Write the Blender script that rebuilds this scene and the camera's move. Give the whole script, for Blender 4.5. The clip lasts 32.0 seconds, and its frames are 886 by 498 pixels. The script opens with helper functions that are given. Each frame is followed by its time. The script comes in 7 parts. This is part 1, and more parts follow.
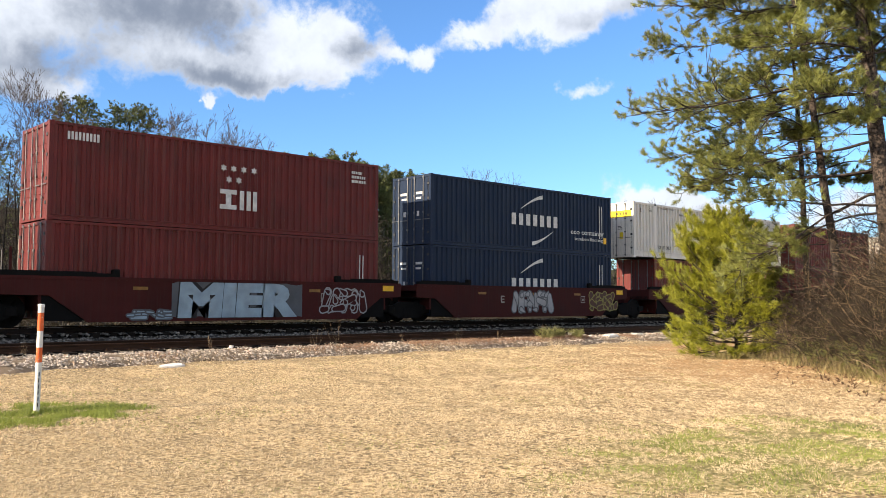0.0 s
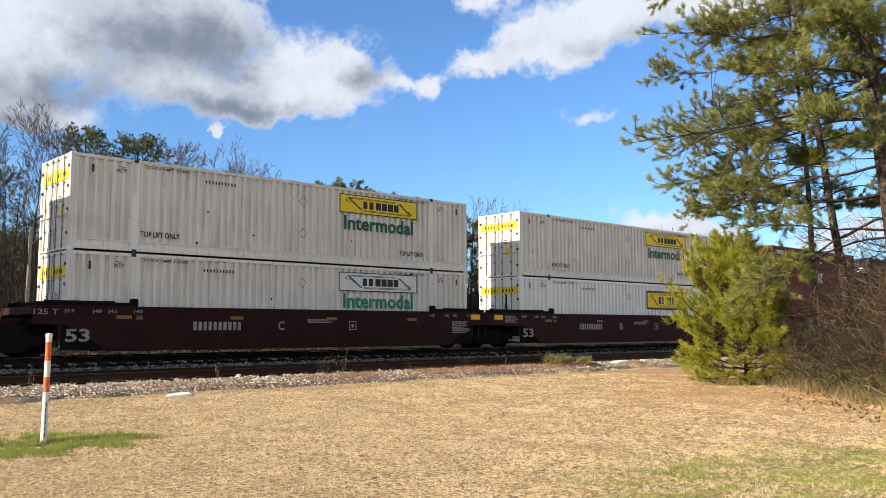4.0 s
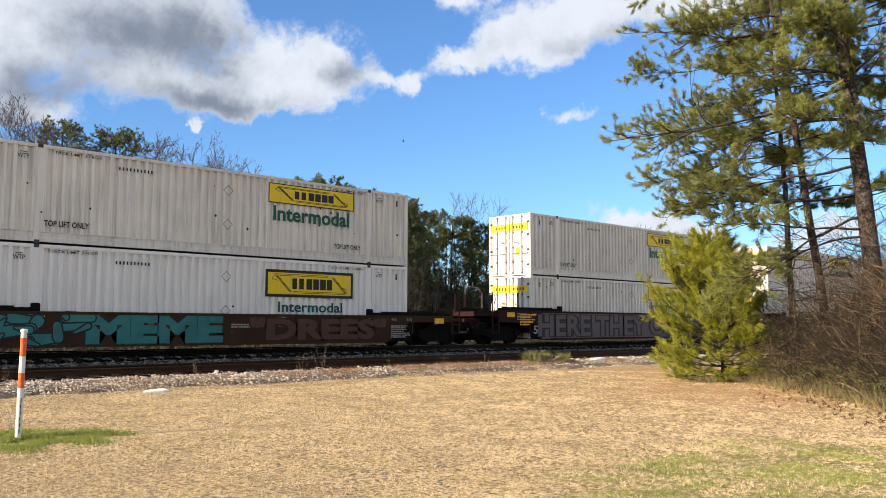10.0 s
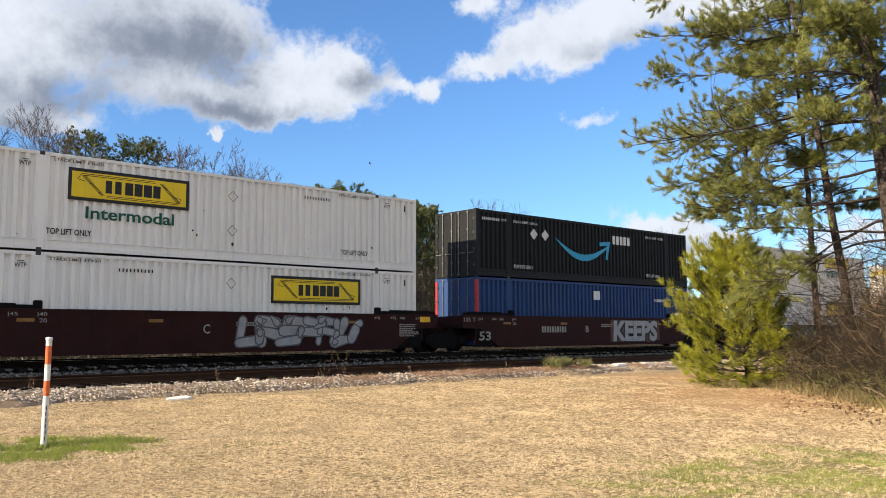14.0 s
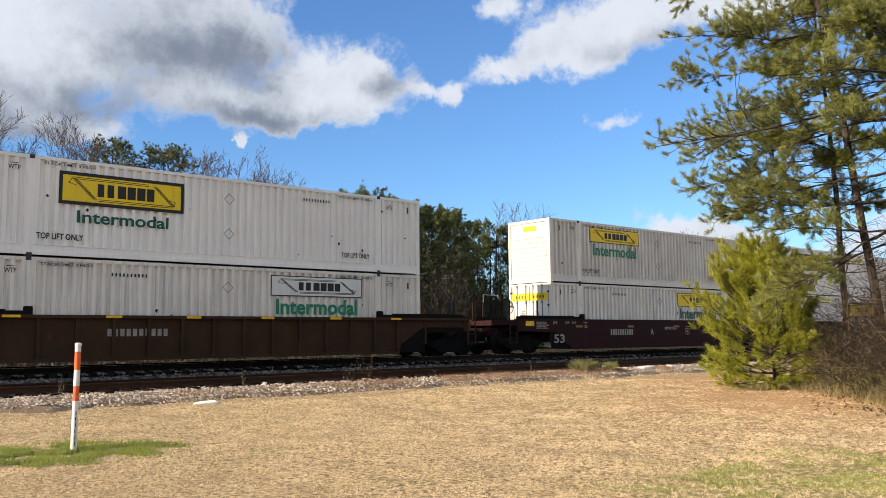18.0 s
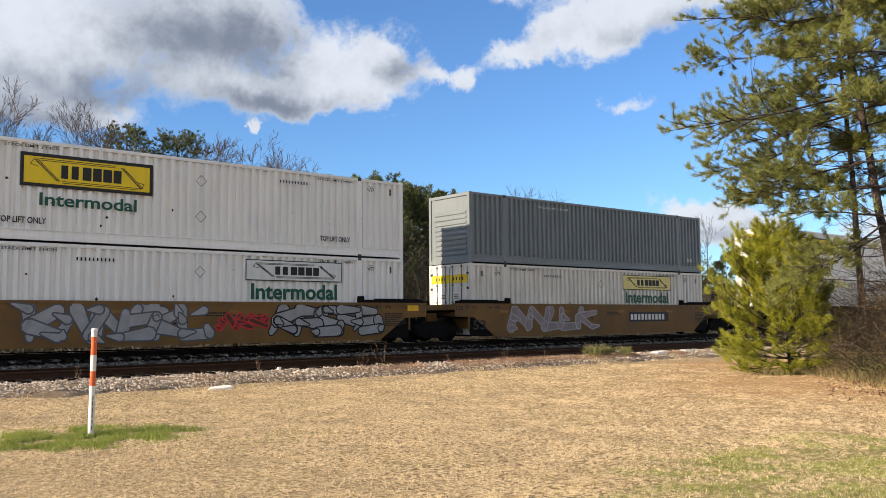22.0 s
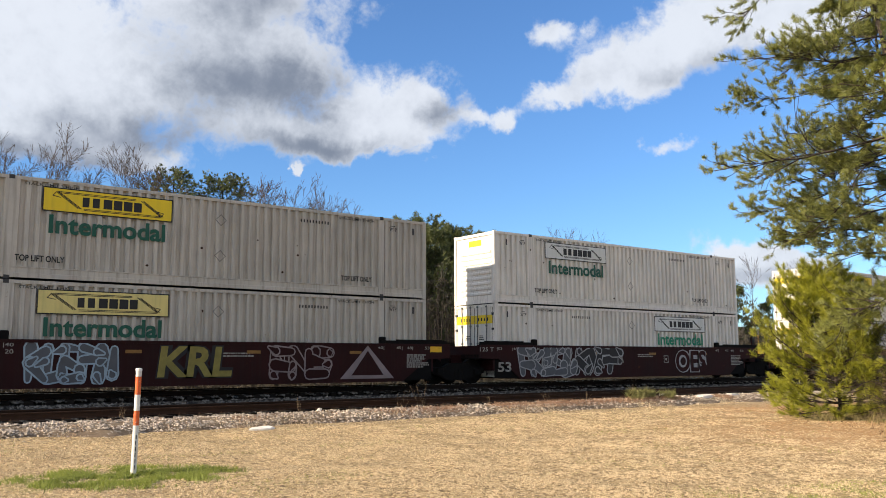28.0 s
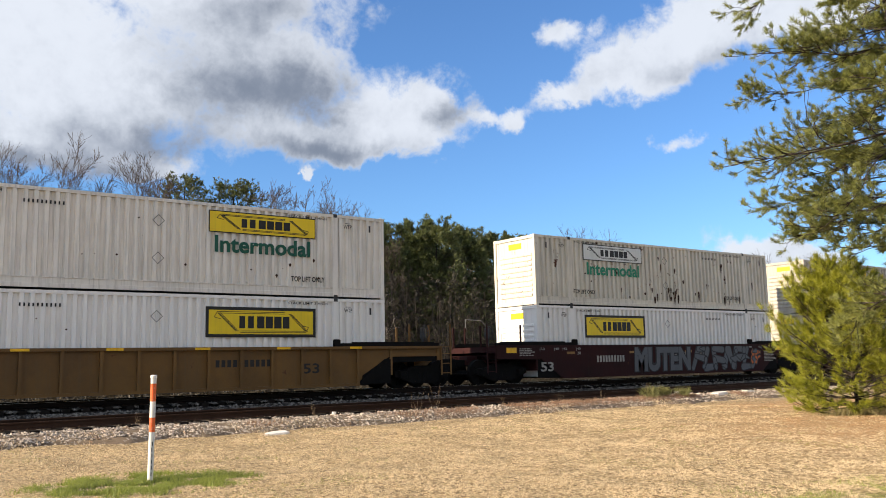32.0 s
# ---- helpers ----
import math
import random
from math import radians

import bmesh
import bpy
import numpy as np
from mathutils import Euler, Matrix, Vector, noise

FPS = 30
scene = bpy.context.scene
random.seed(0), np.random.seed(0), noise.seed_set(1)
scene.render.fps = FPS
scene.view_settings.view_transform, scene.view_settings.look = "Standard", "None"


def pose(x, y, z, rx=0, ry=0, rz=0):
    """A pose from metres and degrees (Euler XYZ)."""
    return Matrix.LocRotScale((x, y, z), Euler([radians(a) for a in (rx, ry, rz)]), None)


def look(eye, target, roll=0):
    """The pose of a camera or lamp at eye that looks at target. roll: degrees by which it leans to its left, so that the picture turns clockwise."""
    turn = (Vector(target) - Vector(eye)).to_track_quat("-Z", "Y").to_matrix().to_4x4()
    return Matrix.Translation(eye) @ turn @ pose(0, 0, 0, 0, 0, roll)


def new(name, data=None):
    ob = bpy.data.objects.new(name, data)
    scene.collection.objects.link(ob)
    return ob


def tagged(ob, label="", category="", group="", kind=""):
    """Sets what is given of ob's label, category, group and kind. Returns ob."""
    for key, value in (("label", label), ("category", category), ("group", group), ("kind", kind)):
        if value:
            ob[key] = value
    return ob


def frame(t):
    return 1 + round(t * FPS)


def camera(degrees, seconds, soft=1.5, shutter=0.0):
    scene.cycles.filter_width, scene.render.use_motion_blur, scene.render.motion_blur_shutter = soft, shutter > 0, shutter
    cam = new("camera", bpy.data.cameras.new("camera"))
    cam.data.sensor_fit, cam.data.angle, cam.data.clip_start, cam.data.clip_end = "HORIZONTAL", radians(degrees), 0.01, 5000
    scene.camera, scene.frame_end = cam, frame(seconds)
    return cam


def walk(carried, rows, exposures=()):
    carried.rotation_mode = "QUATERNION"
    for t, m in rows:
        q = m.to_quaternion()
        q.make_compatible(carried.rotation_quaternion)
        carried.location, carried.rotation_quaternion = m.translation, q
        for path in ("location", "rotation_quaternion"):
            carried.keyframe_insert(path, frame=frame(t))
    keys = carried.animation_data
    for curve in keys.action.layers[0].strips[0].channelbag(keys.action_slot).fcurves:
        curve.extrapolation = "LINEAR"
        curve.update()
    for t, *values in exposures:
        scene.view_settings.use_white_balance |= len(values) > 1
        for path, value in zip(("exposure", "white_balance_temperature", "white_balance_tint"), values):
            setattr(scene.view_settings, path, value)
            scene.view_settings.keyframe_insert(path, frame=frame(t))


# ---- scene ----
cam = camera(54.35, 32.0, soft=0.8)
PATH = [
    (0.0, pose(0, 0, 1.6, 93.494, -0.248, -42.799)), (0.5, pose(0, 0, 1.6, 94.118, -0.325, -42.770)),
    (1.0, pose(0, 0, 1.6, 94.773, -0.387, -42.281)), (1.5, pose(0, 0, 1.6, 95.330, -0.483, -41.737)),
    (2.0, pose(0, 0, 1.6, 95.556, -0.487, -41.489)), (2.5, pose(0, 0, 1.6, 95.497, -0.266, -41.575)),
    (3.0, pose(0, 0, 1.6, 95.306, -0.064, -41.770)), (3.5, pose(0, 0, 1.6, 95.179, 0.136, -42.107)),
    (5.5, pose(0, 0, 1.6, 95.662, -0.202, -42.824)), (6.0, pose(0, 0, 1.6, 95.651, -0.155, -42.727)),
    (6.5, pose(0, 0, 1.6, 95.534, -0.094, -42.809)), (7.0, pose(0, 0, 1.6, 95.446, -0.103, -43.072)),
    (7.5, pose(0, 0, 1.6, 95.397, -0.183, -43.335)), (8.0, pose(0, 0, 1.6, 95.379, -0.339, -43.483)),
    (8.5, pose(0, 0, 1.6, 95.362, -0.424, -43.546)), (9.0, pose(0, 0, 1.6, 95.270, -0.474, -43.620)),
    (9.5, pose(0, 0, 1.6, 95.152, -0.364, -43.658)), (10.0, pose(0, 0, 1.6, 95.083, -0.119, -43.677)),
    (10.5, pose(0, 0, 1.6, 95.096, 0.129, -43.718)), (11.0, pose(0, 0, 1.6, 95.206, 0.239, -43.695)),
    (11.5, pose(0, 0, 1.6, 95.350, 0.305, -43.601)), (12.0, pose(0, 0, 1.6, 95.458, 0.359, -43.239)),
    (12.5, pose(0, 0, 1.6, 95.566, 0.396, -42.824)), (13.0, pose(0, 0, 1.6, 95.573, 0.387, -42.447)),
    (13.5, pose(0, 0, 1.6, 95.554, 0.286, -42.321)), (14.0, pose(0, 0, 1.6, 95.495, 0.161, -42.300)),
    (14.5, pose(0, 0, 1.6, 95.418, 0.179, -42.236)), (16.5, pose(0, 0, 1.6, 95.436, 0.382, -41.628)),
    (17.0, pose(0, 0, 1.6, 95.529, 0.464, -41.342)), (17.5, pose(0, 0, 1.6, 95.640, 0.480, -41.005)),
    (18.0, pose(0, 0, 1.6, 95.742, 0.502, -40.679)), (18.5, pose(0, 0, 1.6, 95.788, 0.516, -40.431)),
    (19.0, pose(0, 0, 1.6, 95.733, 0.503, -40.370)), (19.5, pose(0, 0, 1.6, 95.632, 0.492, -40.475)),
    (20.0, pose(0, 0, 1.6, 95.403, 0.564, -40.632)), (20.5, pose(0, 0, 1.6, 95.074, 0.581, -40.707)),
    (21.0, pose(0, 0, 1.6, 94.761, 0.570, -40.573)), (21.5, pose(0, 0, 1.6, 94.668, 0.587, -40.255)),
    (22.0, pose(0, 0, 1.6, 94.771, 0.567, -39.796)), (22.5, pose(0, 0, 1.6, 95.031, 0.539, -39.361)),
    (23.0, pose(0, 0, 1.6, 95.332, 0.474, -38.969)), (23.5, pose(0, 0, 1.6, 95.607, 0.430, -38.607)),
    (24.0, pose(0, 0, 1.6, 95.882, 0.383, -38.280)), (24.5, pose(0, 0, 1.6, 96.167, 0.362, -37.988)),
    (25.0, pose(0, 0, 1.6, 96.440, 0.383, -37.700)), (25.5, pose(0, 0, 1.6, 96.694, 0.446, -37.449)),
    (26.0, pose(0, 0, 1.6, 96.887, 0.562, -37.293)), (26.5, pose(0, 0, 1.6, 97.014, 0.653, -37.172)),
    (28.5, pose(0, 0, 1.6, 97.668, 0.029, -37.268)), (29.0, pose(0, 0, 1.6, 97.792, -0.190, -37.529)),
    (29.5, pose(0, 0, 1.6, 97.933, -0.179, -37.874)), (30.0, pose(0, 0, 1.6, 98.071, -0.084, -37.998)),
    (30.5, pose(0, 0, 1.6, 98.225, 0.060, -37.823)), (31.0, pose(0, 0, 1.6, 98.238, 0.298, -37.234)),
    (31.5, pose(0, 0, 1.6, 98.019, 0.723, -36.669)), (32.0, pose(0, 0, 1.6, 97.640, 1.262, -36.243)),
]
walk(cam, PATH, [(0, 1.18), (1, 1.12), (2, 1.02), (3, 0.98), (6, 0.97), (14, 1.0), (17, 0.92), (19, 0.87), (25, 0.90), (32, 0.92)])

# ---- the light: low sun behind the train, from the rear; broken cloud ----
SUN_EL, SUN_SIDE = 21.1, 0.229
SUN_DIR = Vector((-math.cos(radians(SUN_EL)) * 0.9734, math.cos(radians(SUN_EL)) * SUN_SIDE, math.sin(radians(SUN_EL))))
sun = new("sun", bpy.data.lights.new("sun", "SUN"))
sun.data.energy, sun.data.angle, sun.data.color = 5.0, radians(0.6), (1.0, 0.83, 0.62)
sun.matrix_world = look((0, 0, 60), Vector((0, 0, 60)) - SUN_DIR)
SKY_STRENGTH = 0.082


def build_world():
    world = bpy.data.worlds.new("sky")
    scene.world = world
    world.use_nodes = True
    nt = world.node_tree
    nt.nodes.clear()
    N, L = nt.nodes.new, nt.links.new

    def put(sock, val):
        if isinstance(val, (int, float)):
            sock.default_value = val
        else:
            L(val, sock)

    def m(op, a, b=0.0, c=0.0, clamp=False):
        n = N("ShaderNodeMath")
        n.operation, n.use_clamp = op, clamp
        for s, v in zip(n.inputs, (a, b, c)):
            put(s, v)
        return n.outputs[0]

    def ramp(v, lo, hi):
        n = N("ShaderNodeMapRange")
        n.interpolation_type = "SMOOTHSTEP"
        put(n.inputs[0], v)
        n.inputs[1].default_value, n.inputs[2].default_value = lo, hi
        return n.outputs[0]

    def fbm(vec, scale, detail, dist=0.0):
        n = N("ShaderNodeTexNoise")
        L(vec, n.inputs["Vector"])
        n.inputs["Scale"].default_value, n.inputs["Detail"].default_value = scale, detail
        n.inputs["Roughness"].default_value, n.inputs["Distortion"].default_value = 0.62, dist
        return n.outputs[0]

    def mix(f, a, b):
        n = N("ShaderNodeMix")
        n.data_type = "RGBA"
        put(n.inputs[0], f)
        for s, v in ((n.inputs[6], a), (n.inputs[7], b)):
            if isinstance(v, tuple):
                s.default_value = (*v, 1)
            else:
                L(v, s)
        return n.outputs[2]

    sky = N("ShaderNodeTexSky")
    sky.sky_type, sky.sun_disc = "NISHITA", False
    sky.sun_elevation, sky.sun_rotation = radians(SUN_EL), math.atan2(SUN_DIR.x, SUN_DIR.y)
    sky.altitude, sky.air_density, sky.dust_density, sky.ozone_density = 80, 1.0, 0.35, 2.2
    co = N("ShaderNodeTexCoord").outputs["Generated"]
    sep = N("ShaderNodeSeparateXYZ")
    L(co, sep.inputs[0])
    az = m("MULTIPLY", m("ARCTAN2", sep.outputs[0], sep.outputs[1]), 57.2958)
    el = m("MULTIPLY", m("ARCSINE", sep.outputs[2]), 57.2958)
    big, fine, mid = fbm(co, 9, 6, 0.3), fbm(co, 40, 8, 0.2), fbm(co, 17, 4, 0.2)
    wa = m("ADD", az, m("MULTIPLY", m("SUBTRACT", fbm(co, 14, 5), 0.5), 7.0))
    we = m("ADD", el, m("MULTIPLY", m("SUBTRACT", big, 0.5), 5.0))

    def field(blobs):
        out = None
        for a, e, ra, re, k in blobs:
            u = m("DIVIDE", m("SUBTRACT", wa, a), ra)
            v = m("DIVIDE", m("SUBTRACT", we, e), re)
            d = m("ADD", m("MULTIPLY", u, u), m("MULTIPLY", v, v))
            f = m("MULTIPLY", m("EXPONENT", m("MULTIPLY", d, -1.0)), k)
            out = f if out is None else m("ADD", out, f)
        return out

    # (heading, height, half width, half height, weight) of each cloud, in degrees
    clouds = [(14, 17, 6.0, 3.6, 1.0), (25, 18.6, 6.0, 3.4, 1.0), (30, 14.5, 7.0, 1.3, 1.05), (35, 17.0, 3.8, 2.1, 1.0), (20, 25, 13, 3.6, 1.0), (16.5, 12.9, 4.0, 1.1, 0.8),
              (41.0, 15.8, 2.2, 0.75, 0.7), (45, 17.2, 2.6, 1.0, 0.8), (49.8, 19.0, 3.4, 1.8, 0.95), (55.5, 21.0, 5.0, 2.8, 1.05), (45.3, 21.6, 2.2, 1.3, 0.7), (62, 22.5, 5.5, 3.2, 1.0),
              (51.7, 14.2, 2.2, 0.8, 0.62), (27.7, 12.4, 0.55, 0.42, 0.9), (56.2, 6.6, 3.2, 1.5, 1.05), (60.5, 5.6, 3.0, 1.2, 0.8), (68, 5.5, 4, 1.5, 0.7), (9, 20.5, 4, 2.6, 1.0),
              (8, 13.4, 4.5, 1.8, 0.8), (40, 26.5, 3, 2, 0.6)]
    shade = [(22.0, 17.8, 5.8, 2.6, 0.78), (27.4, 17.6, 3.4, 2.0, 0.68), (28.5, 14.1, 5.5, 0.9, 0.8), (37.0, 16.2, 2.0, 1.1, 0.75), (16, 12.4, 4.0, 0.9, 0.7), (24, 23, 5, 2.2, 0.6),
             (9, 12.4, 5, 1.2, 0.7), (14.0, 14.6, 4.0, 1.4, 0.5), (18.2, 14.6, 2.6, 1.1, 0.5), (53, 18.6, 4, 0.8, 0.4), (62, 18, 5, 1.2, 0.4), (57, 5.6, 4, 0.6, 0.5)]
    # unseen cloud outside the view, added thickly to brighten the train's near side
    far = m("MULTIPLY", m("GREATER_THAN", m("ABSOLUTE", m("SUBTRACT", az, 40)), 38), m("SUBTRACT", fbm(co, 2.6, 6), 0.355))
    ruffle = m("ADD", m("MULTIPLY", m("SUBTRACT", fine, 0.5), 0.55), m("MULTIPLY", m("SUBTRACT", mid, 0.5), 0.8))
    dens = m("ADD", m("ADD", field(clouds), m("MAXIMUM", m("MULTIPLY", far, 4.0), 0.0)), ruffle)
    mask = ramp(dens, 0.34, 0.72)
    grey = m("MULTIPLY", ramp(m("ADD", field(shade), m("MULTIPLY", ruffle, 1.0)), -0.1, 1.05), 0.95)
    vm = N("ShaderNodeVectorMath")
    vm.operation = "SCALE"
    L(sky.outputs[0], vm.inputs[0])
    vm.inputs["Scale"].default_value = SKY_STRENGTH
    hue = N("ShaderNodeMix")
    hue.data_type, hue.blend_type = "RGBA", "MULTIPLY"
    hue.inputs[0].default_value = 1.0
    L(vm.outputs[0], hue.inputs[6])
    hue.inputs[7].default_value = (0.68, 0.96, 1.30, 1)
    cloud = mix(grey, (0.43, 0.455, 0.50), (0.105, 0.125, 0.165))
    # clouds shine brighter towards the sun
    dot = N("ShaderNodeVectorMath")
    dot.operation = "DOT_PRODUCT"
    L(co, dot.inputs[0])
    dot.inputs[1].default_value = SUN_DIR
    glow = m("MULTIPLY", m("POWER", m("MAXIMUM", dot.outputs["Value"], 0.0), 2.0), 0.25)
    warm = N("ShaderNodeVectorMath")
    warm.operation = "SCALE"
    warm.inputs[0].default_value = (0.80, 0.72, 0.60)
    L(glow, warm.inputs["Scale"])
    lit = N("ShaderNodeVectorMath")
    lit.operation = "ADD"
    L(cloud, lit.inputs[0])
    L(warm.outputs[0], lit.inputs[1])
    cloud = lit.outputs[0]
    out = mix(m("MULTIPLY", mask, 0.97), hue.outputs[2], cloud)
    bg = N("ShaderNodeBackground")
    L(out, bg.inputs[0])
    bg.inputs[1].default_value = 1.0
    wo = N("ShaderNodeOutputWorld")
    L(bg.outputs[0], wo.inputs[0])


build_world()


# ---- materials ----
def rgb(c):
    return (*c, 1.0)


def surface(name, base, rough=0.6, metal=0.0, var=0.25, scale=3.0, streak=0.0, spots=None, grain=60.0, bump=0.15, island=0.0, per_object=0.0, dirt=(0.10, 0.085, 0.065)):
    """Principled surface: coarse stains and fine grain in the colour, streaks down the wall, chipped or rusted spots, and relief."""
    mat = bpy.data.materials.new(name)
    mat.use_nodes = True
    nt = mat.node_tree
    N, L = nt.nodes.new, nt.links.new
    p = nt.nodes["Principled BSDF"]
    p.inputs["Metallic"].default_value = metal
    p.inputs["Specular IOR Level"].default_value = 0.5 if metal else 0.28
    co = N("ShaderNodeTexCoord").outputs["Object"]
    info = N("ShaderNodeObjectInfo")
    off = N("ShaderNodeVectorMath")
    off.operation = "MULTIPLY_ADD"
    comb = N("ShaderNodeCombineXYZ")
    for i in range(3):
        L(info.outputs["Random"], comb.inputs[i])
    L(comb.outputs[0], off.inputs[0])
    off.inputs[1].default_value = (17.0, 31.0, 23.0)
    L(co, off.inputs[2])
    vec = off.outputs[0]

    def noise_tex(v, s, d=5.0, r=0.6):
        n = N("ShaderNodeTexNoise")
        L(v, n.inputs["Vector"])
        n.inputs["Scale"].default_value, n.inputs["Detail"].default_value, n.inputs["Roughness"].default_value = s, d, r
        return n.outputs[0]

    def span(v, lo, hi, a=0.0, b=1.0):
        n = N("ShaderNodeMapRange")
        L(v, n.inputs[0])
        for k, x in zip((1, 2, 3, 4), (lo, hi, a, b)):
            n.inputs[k].default_value = x
        return n.outputs[0]

    def mix(f, a, b, mode="MIX"):
        n = N("ShaderNodeMix")
        n.data_type, n.blend_type = "RGBA", mode
        for s, x in ((n.inputs[0], f), (n.inputs[6], a), (n.inputs[7], b)):
            if isinstance(x, (int, float)):
                s.default_value = x
            elif isinstance(x, tuple):
                s.default_value = rgb(x)
            else:
                L(x, s)
        return n.outputs[2]

    coarse, fine = noise_tex(vec, scale), noise_tex(vec, grain, 3)
    dark = tuple(c * (1 - var) for c in base)
    light = tuple(min(1.0, c * (1 + var * 0.6)) for c in base)
    col = mix(span(coarse, 0.3, 0.7), dark, light)
    col = mix(span(fine, 0.35, 0.75, 0.0, var), col, tuple(c * 0.55 for c in base))
    if streak:
        mp = N("ShaderNodeMapping")
        L(vec, mp.inputs[0])
        mp.inputs["Scale"].default_value = (7.0, 7.0, 0.28)
        col = mix(span(noise_tex(mp.outputs[0], 1.6, 6), 0.48, 0.78, 0.0, streak), col, dirt)
    if spots:
        colour, amount = spots
        col = mix(span(noise_tex(vec, scale * 2.3, 8, 0.68), 0.72 - amount, 0.76 - amount * 0.8), col, colour)
    if island:
        g = N("ShaderNodeNewGeometry").outputs["Random Per Island"]
        col = mix(1.0, col, mix(g, (1 - island,) * 3, (1 + island * 0.4,) * 3), "MULTIPLY")
    if per_object:
        col = mix(1.0, col, mix(info.outputs["Random"], (1 - per_object,) * 3, (1.0, 1.0, 1.0)), "MULTIPLY")
    L(col, p.inputs["Base Color"])
    L(span(coarse, 0.3, 0.7, max(0.05, rough - 0.12), min(1.0, rough + 0.12)), p.inputs["Roughness"])
    if bump:
        b = N("ShaderNodeBump")
        b.inputs["Strength"].default_value, b.inputs["Distance"].default_value = bump, 0.01
        L(fine, b.inputs["Height"])
        L(b.outputs[0], p.inputs["Normal"])
    return mat


M = {}
RUST = (0.10, 0.035, 0.015)
# containers
M["white"] = surface("white_container_paint", (0.74, 0.70, 0.63), 0.5, 0, 0.12, 0.7, 0.45, (RUST, 0.02), 40, 0.05, 0, 0.14)
M["clean"] = surface("clean_white_container_paint", (0.78, 0.76, 0.72), 0.42, 0, 0.05, 0.7, 0.16, None, 40, 0.05, 0, 0.06)
M["dusty"] = surface("dusty_white_container_paint", (0.48, 0.445, 0.385), 0.55, 0, 0.16, 0.7, 0.55, (RUST, 0.04), 40, 0.05)
M["cream"] = surface("aged_cream_container_paint", (0.62, 0.58, 0.49), 0.55, 0, 0.14, 0.8, 0.5, (RUST, 0.10), 30, 0.08)
M["oxide"] = surface("red_oxide_container_paint", (0.125, 0.020, 0.018), 0.5, 0, 0.32, 0.8, 0.35, (RUST, 0.05), 40, 0.08)
M["navy"] = surface("navy_container_paint", (0.006, 0.017, 0.044), 0.55, 0, 0.22, 0.9, 0.2, (RUST, 0.02), 40, 0.05, dirt=(0.05, 0.06, 0.07))
M["blue"] = surface("blue_container_paint", (0.020, 0.054, 0.16), 0.6, 0, 0.2, 0.8, 0.35, (RUST, 0.03), 40, 0.05, dirt=(0.02, 0.03, 0.07))
M["black"] = surface("charcoal_container_paint", (0.018, 0.020, 0.022), 0.55, 0, 0.2, 0.8, 0.12, None, 40, 0.05, dirt=(0.05, 0.05, 0.05))
M["grey"] = surface("slate_grey_container_paint", (0.175, 0.198, 0.208), 0.5, 0, 0.12, 0.7, 0.3, None, 40, 0.05, dirt=(0.09, 0.1, 0.11))
M["post_red"] = surface("red_corner_paint", (0.4, 0.03, 0.035), 0.5, 0, 0.2, 2)
M["steel"] = surface("galvanised_lock_rod_steel", (0.15, 0.15, 0.148), 0.5, 0.5, 0.25, 6)
M["casting"] = surface("dark_casting_steel", (0.035, 0.035, 0.036), 0.6, 0.2, 0.35, 5)
M["gasket"] = surface("door_gasket_rubber", (0.03, 0.03, 0.03), 0.7)
# cars
M["maroon"] = surface("maroon_car_paint", (0.036, 0.0115, 0.0112), 0.65, 0, 0.35, 0.9, 0.5, (RUST, 0.05), 40, 0.08, 0, 0.2, (0.03, 0.02, 0.018))
M["redcar"] = surface("oxide_red_car_paint", (0.062, 0.0145, 0.013), 0.65, 0, 0.3, 0.9, 0.4, (RUST, 0.05), 40, 0.08, 0, 0.2, (0.05, 0.03, 0.025))
M["tan"] = surface("yellow_tan_car_paint", (0.185, 0.095, 0.026), 0.65, 0, 0.35, 0.9, 0.5, (RUST, 0.07), 40, 0.08, 0, 0.2, (0.13, 0.085, 0.04))
M["brown"] = surface("weathered_brown_car_paint", (0.052, 0.028, 0.015), 0.7, 0, 0.35, 0.9, 0.5, (RUST, 0.09), 40, 0.1, 0, 0.1, (0.05, 0.035, 0.02))
M["lilac"] = surface("rolled_grey_lilac_paint", (0.115, 0.085, 0.087), 0.6, 0, 0.25, 1.2, 0.35, None, 40, 0.05)
M["under"] = surface("black_running_gear_steel", (0.0085, 0.008, 0.0075), 0.9, 0.0, 0.4, 4, 0, ((0.03, 0.018, 0.011), 0.06), 30, 0.2)
M["tread"] = surface("worn_wheel_steel", (0.30, 0.28, 0.26), 0.35, 0.9, 0.2, 8)
# lettering and decals
M["yellow"] = surface("yellow_sign_film", (0.74, 0.53, 0.02), 0.5, 0, 0.06, 1.5, 0.18)
M["paleyellow"] = surface("faded_yellow_sign_film", (0.66, 0.55, 0.20), 0.5, 0, 0.10, 1.5, 0.25)
M["signwhite"] = surface("white_sign_film", (0.62, 0.63, 0.60), 0.5, 0, 0.06, 1.5, 0.2)
M["signblack"] = surface("black_lettering", (0.018, 0.018, 0.018), 0.5, 0, 0.2, 6)
M["green"] = surface("dark_green_lettering", (0.010, 0.085, 0.055), 0.5, 0, 0.15, 3, 0.1)
M["brightgreen"] = surface("green_lettering", (0.012, 0.20, 0.11), 0.5, 0, 0.15, 3, 0.1)
M["carstencil"] = surface("dirty_white_stencil", (0.30, 0.28, 0.25), 0.65, 0, 0.4, 5)
# browner copy of the reflector: its unlit look is put into the colour
M["unlitreflector"] = surface("unlit_amber_strip", (0.24, 0.12, 0.03), 0.5, 0, 0.3, 5)
M["stencil"] = surface("white_stencil", (0.60, 0.59, 0.56), 0.6, 0, 0.25, 6)
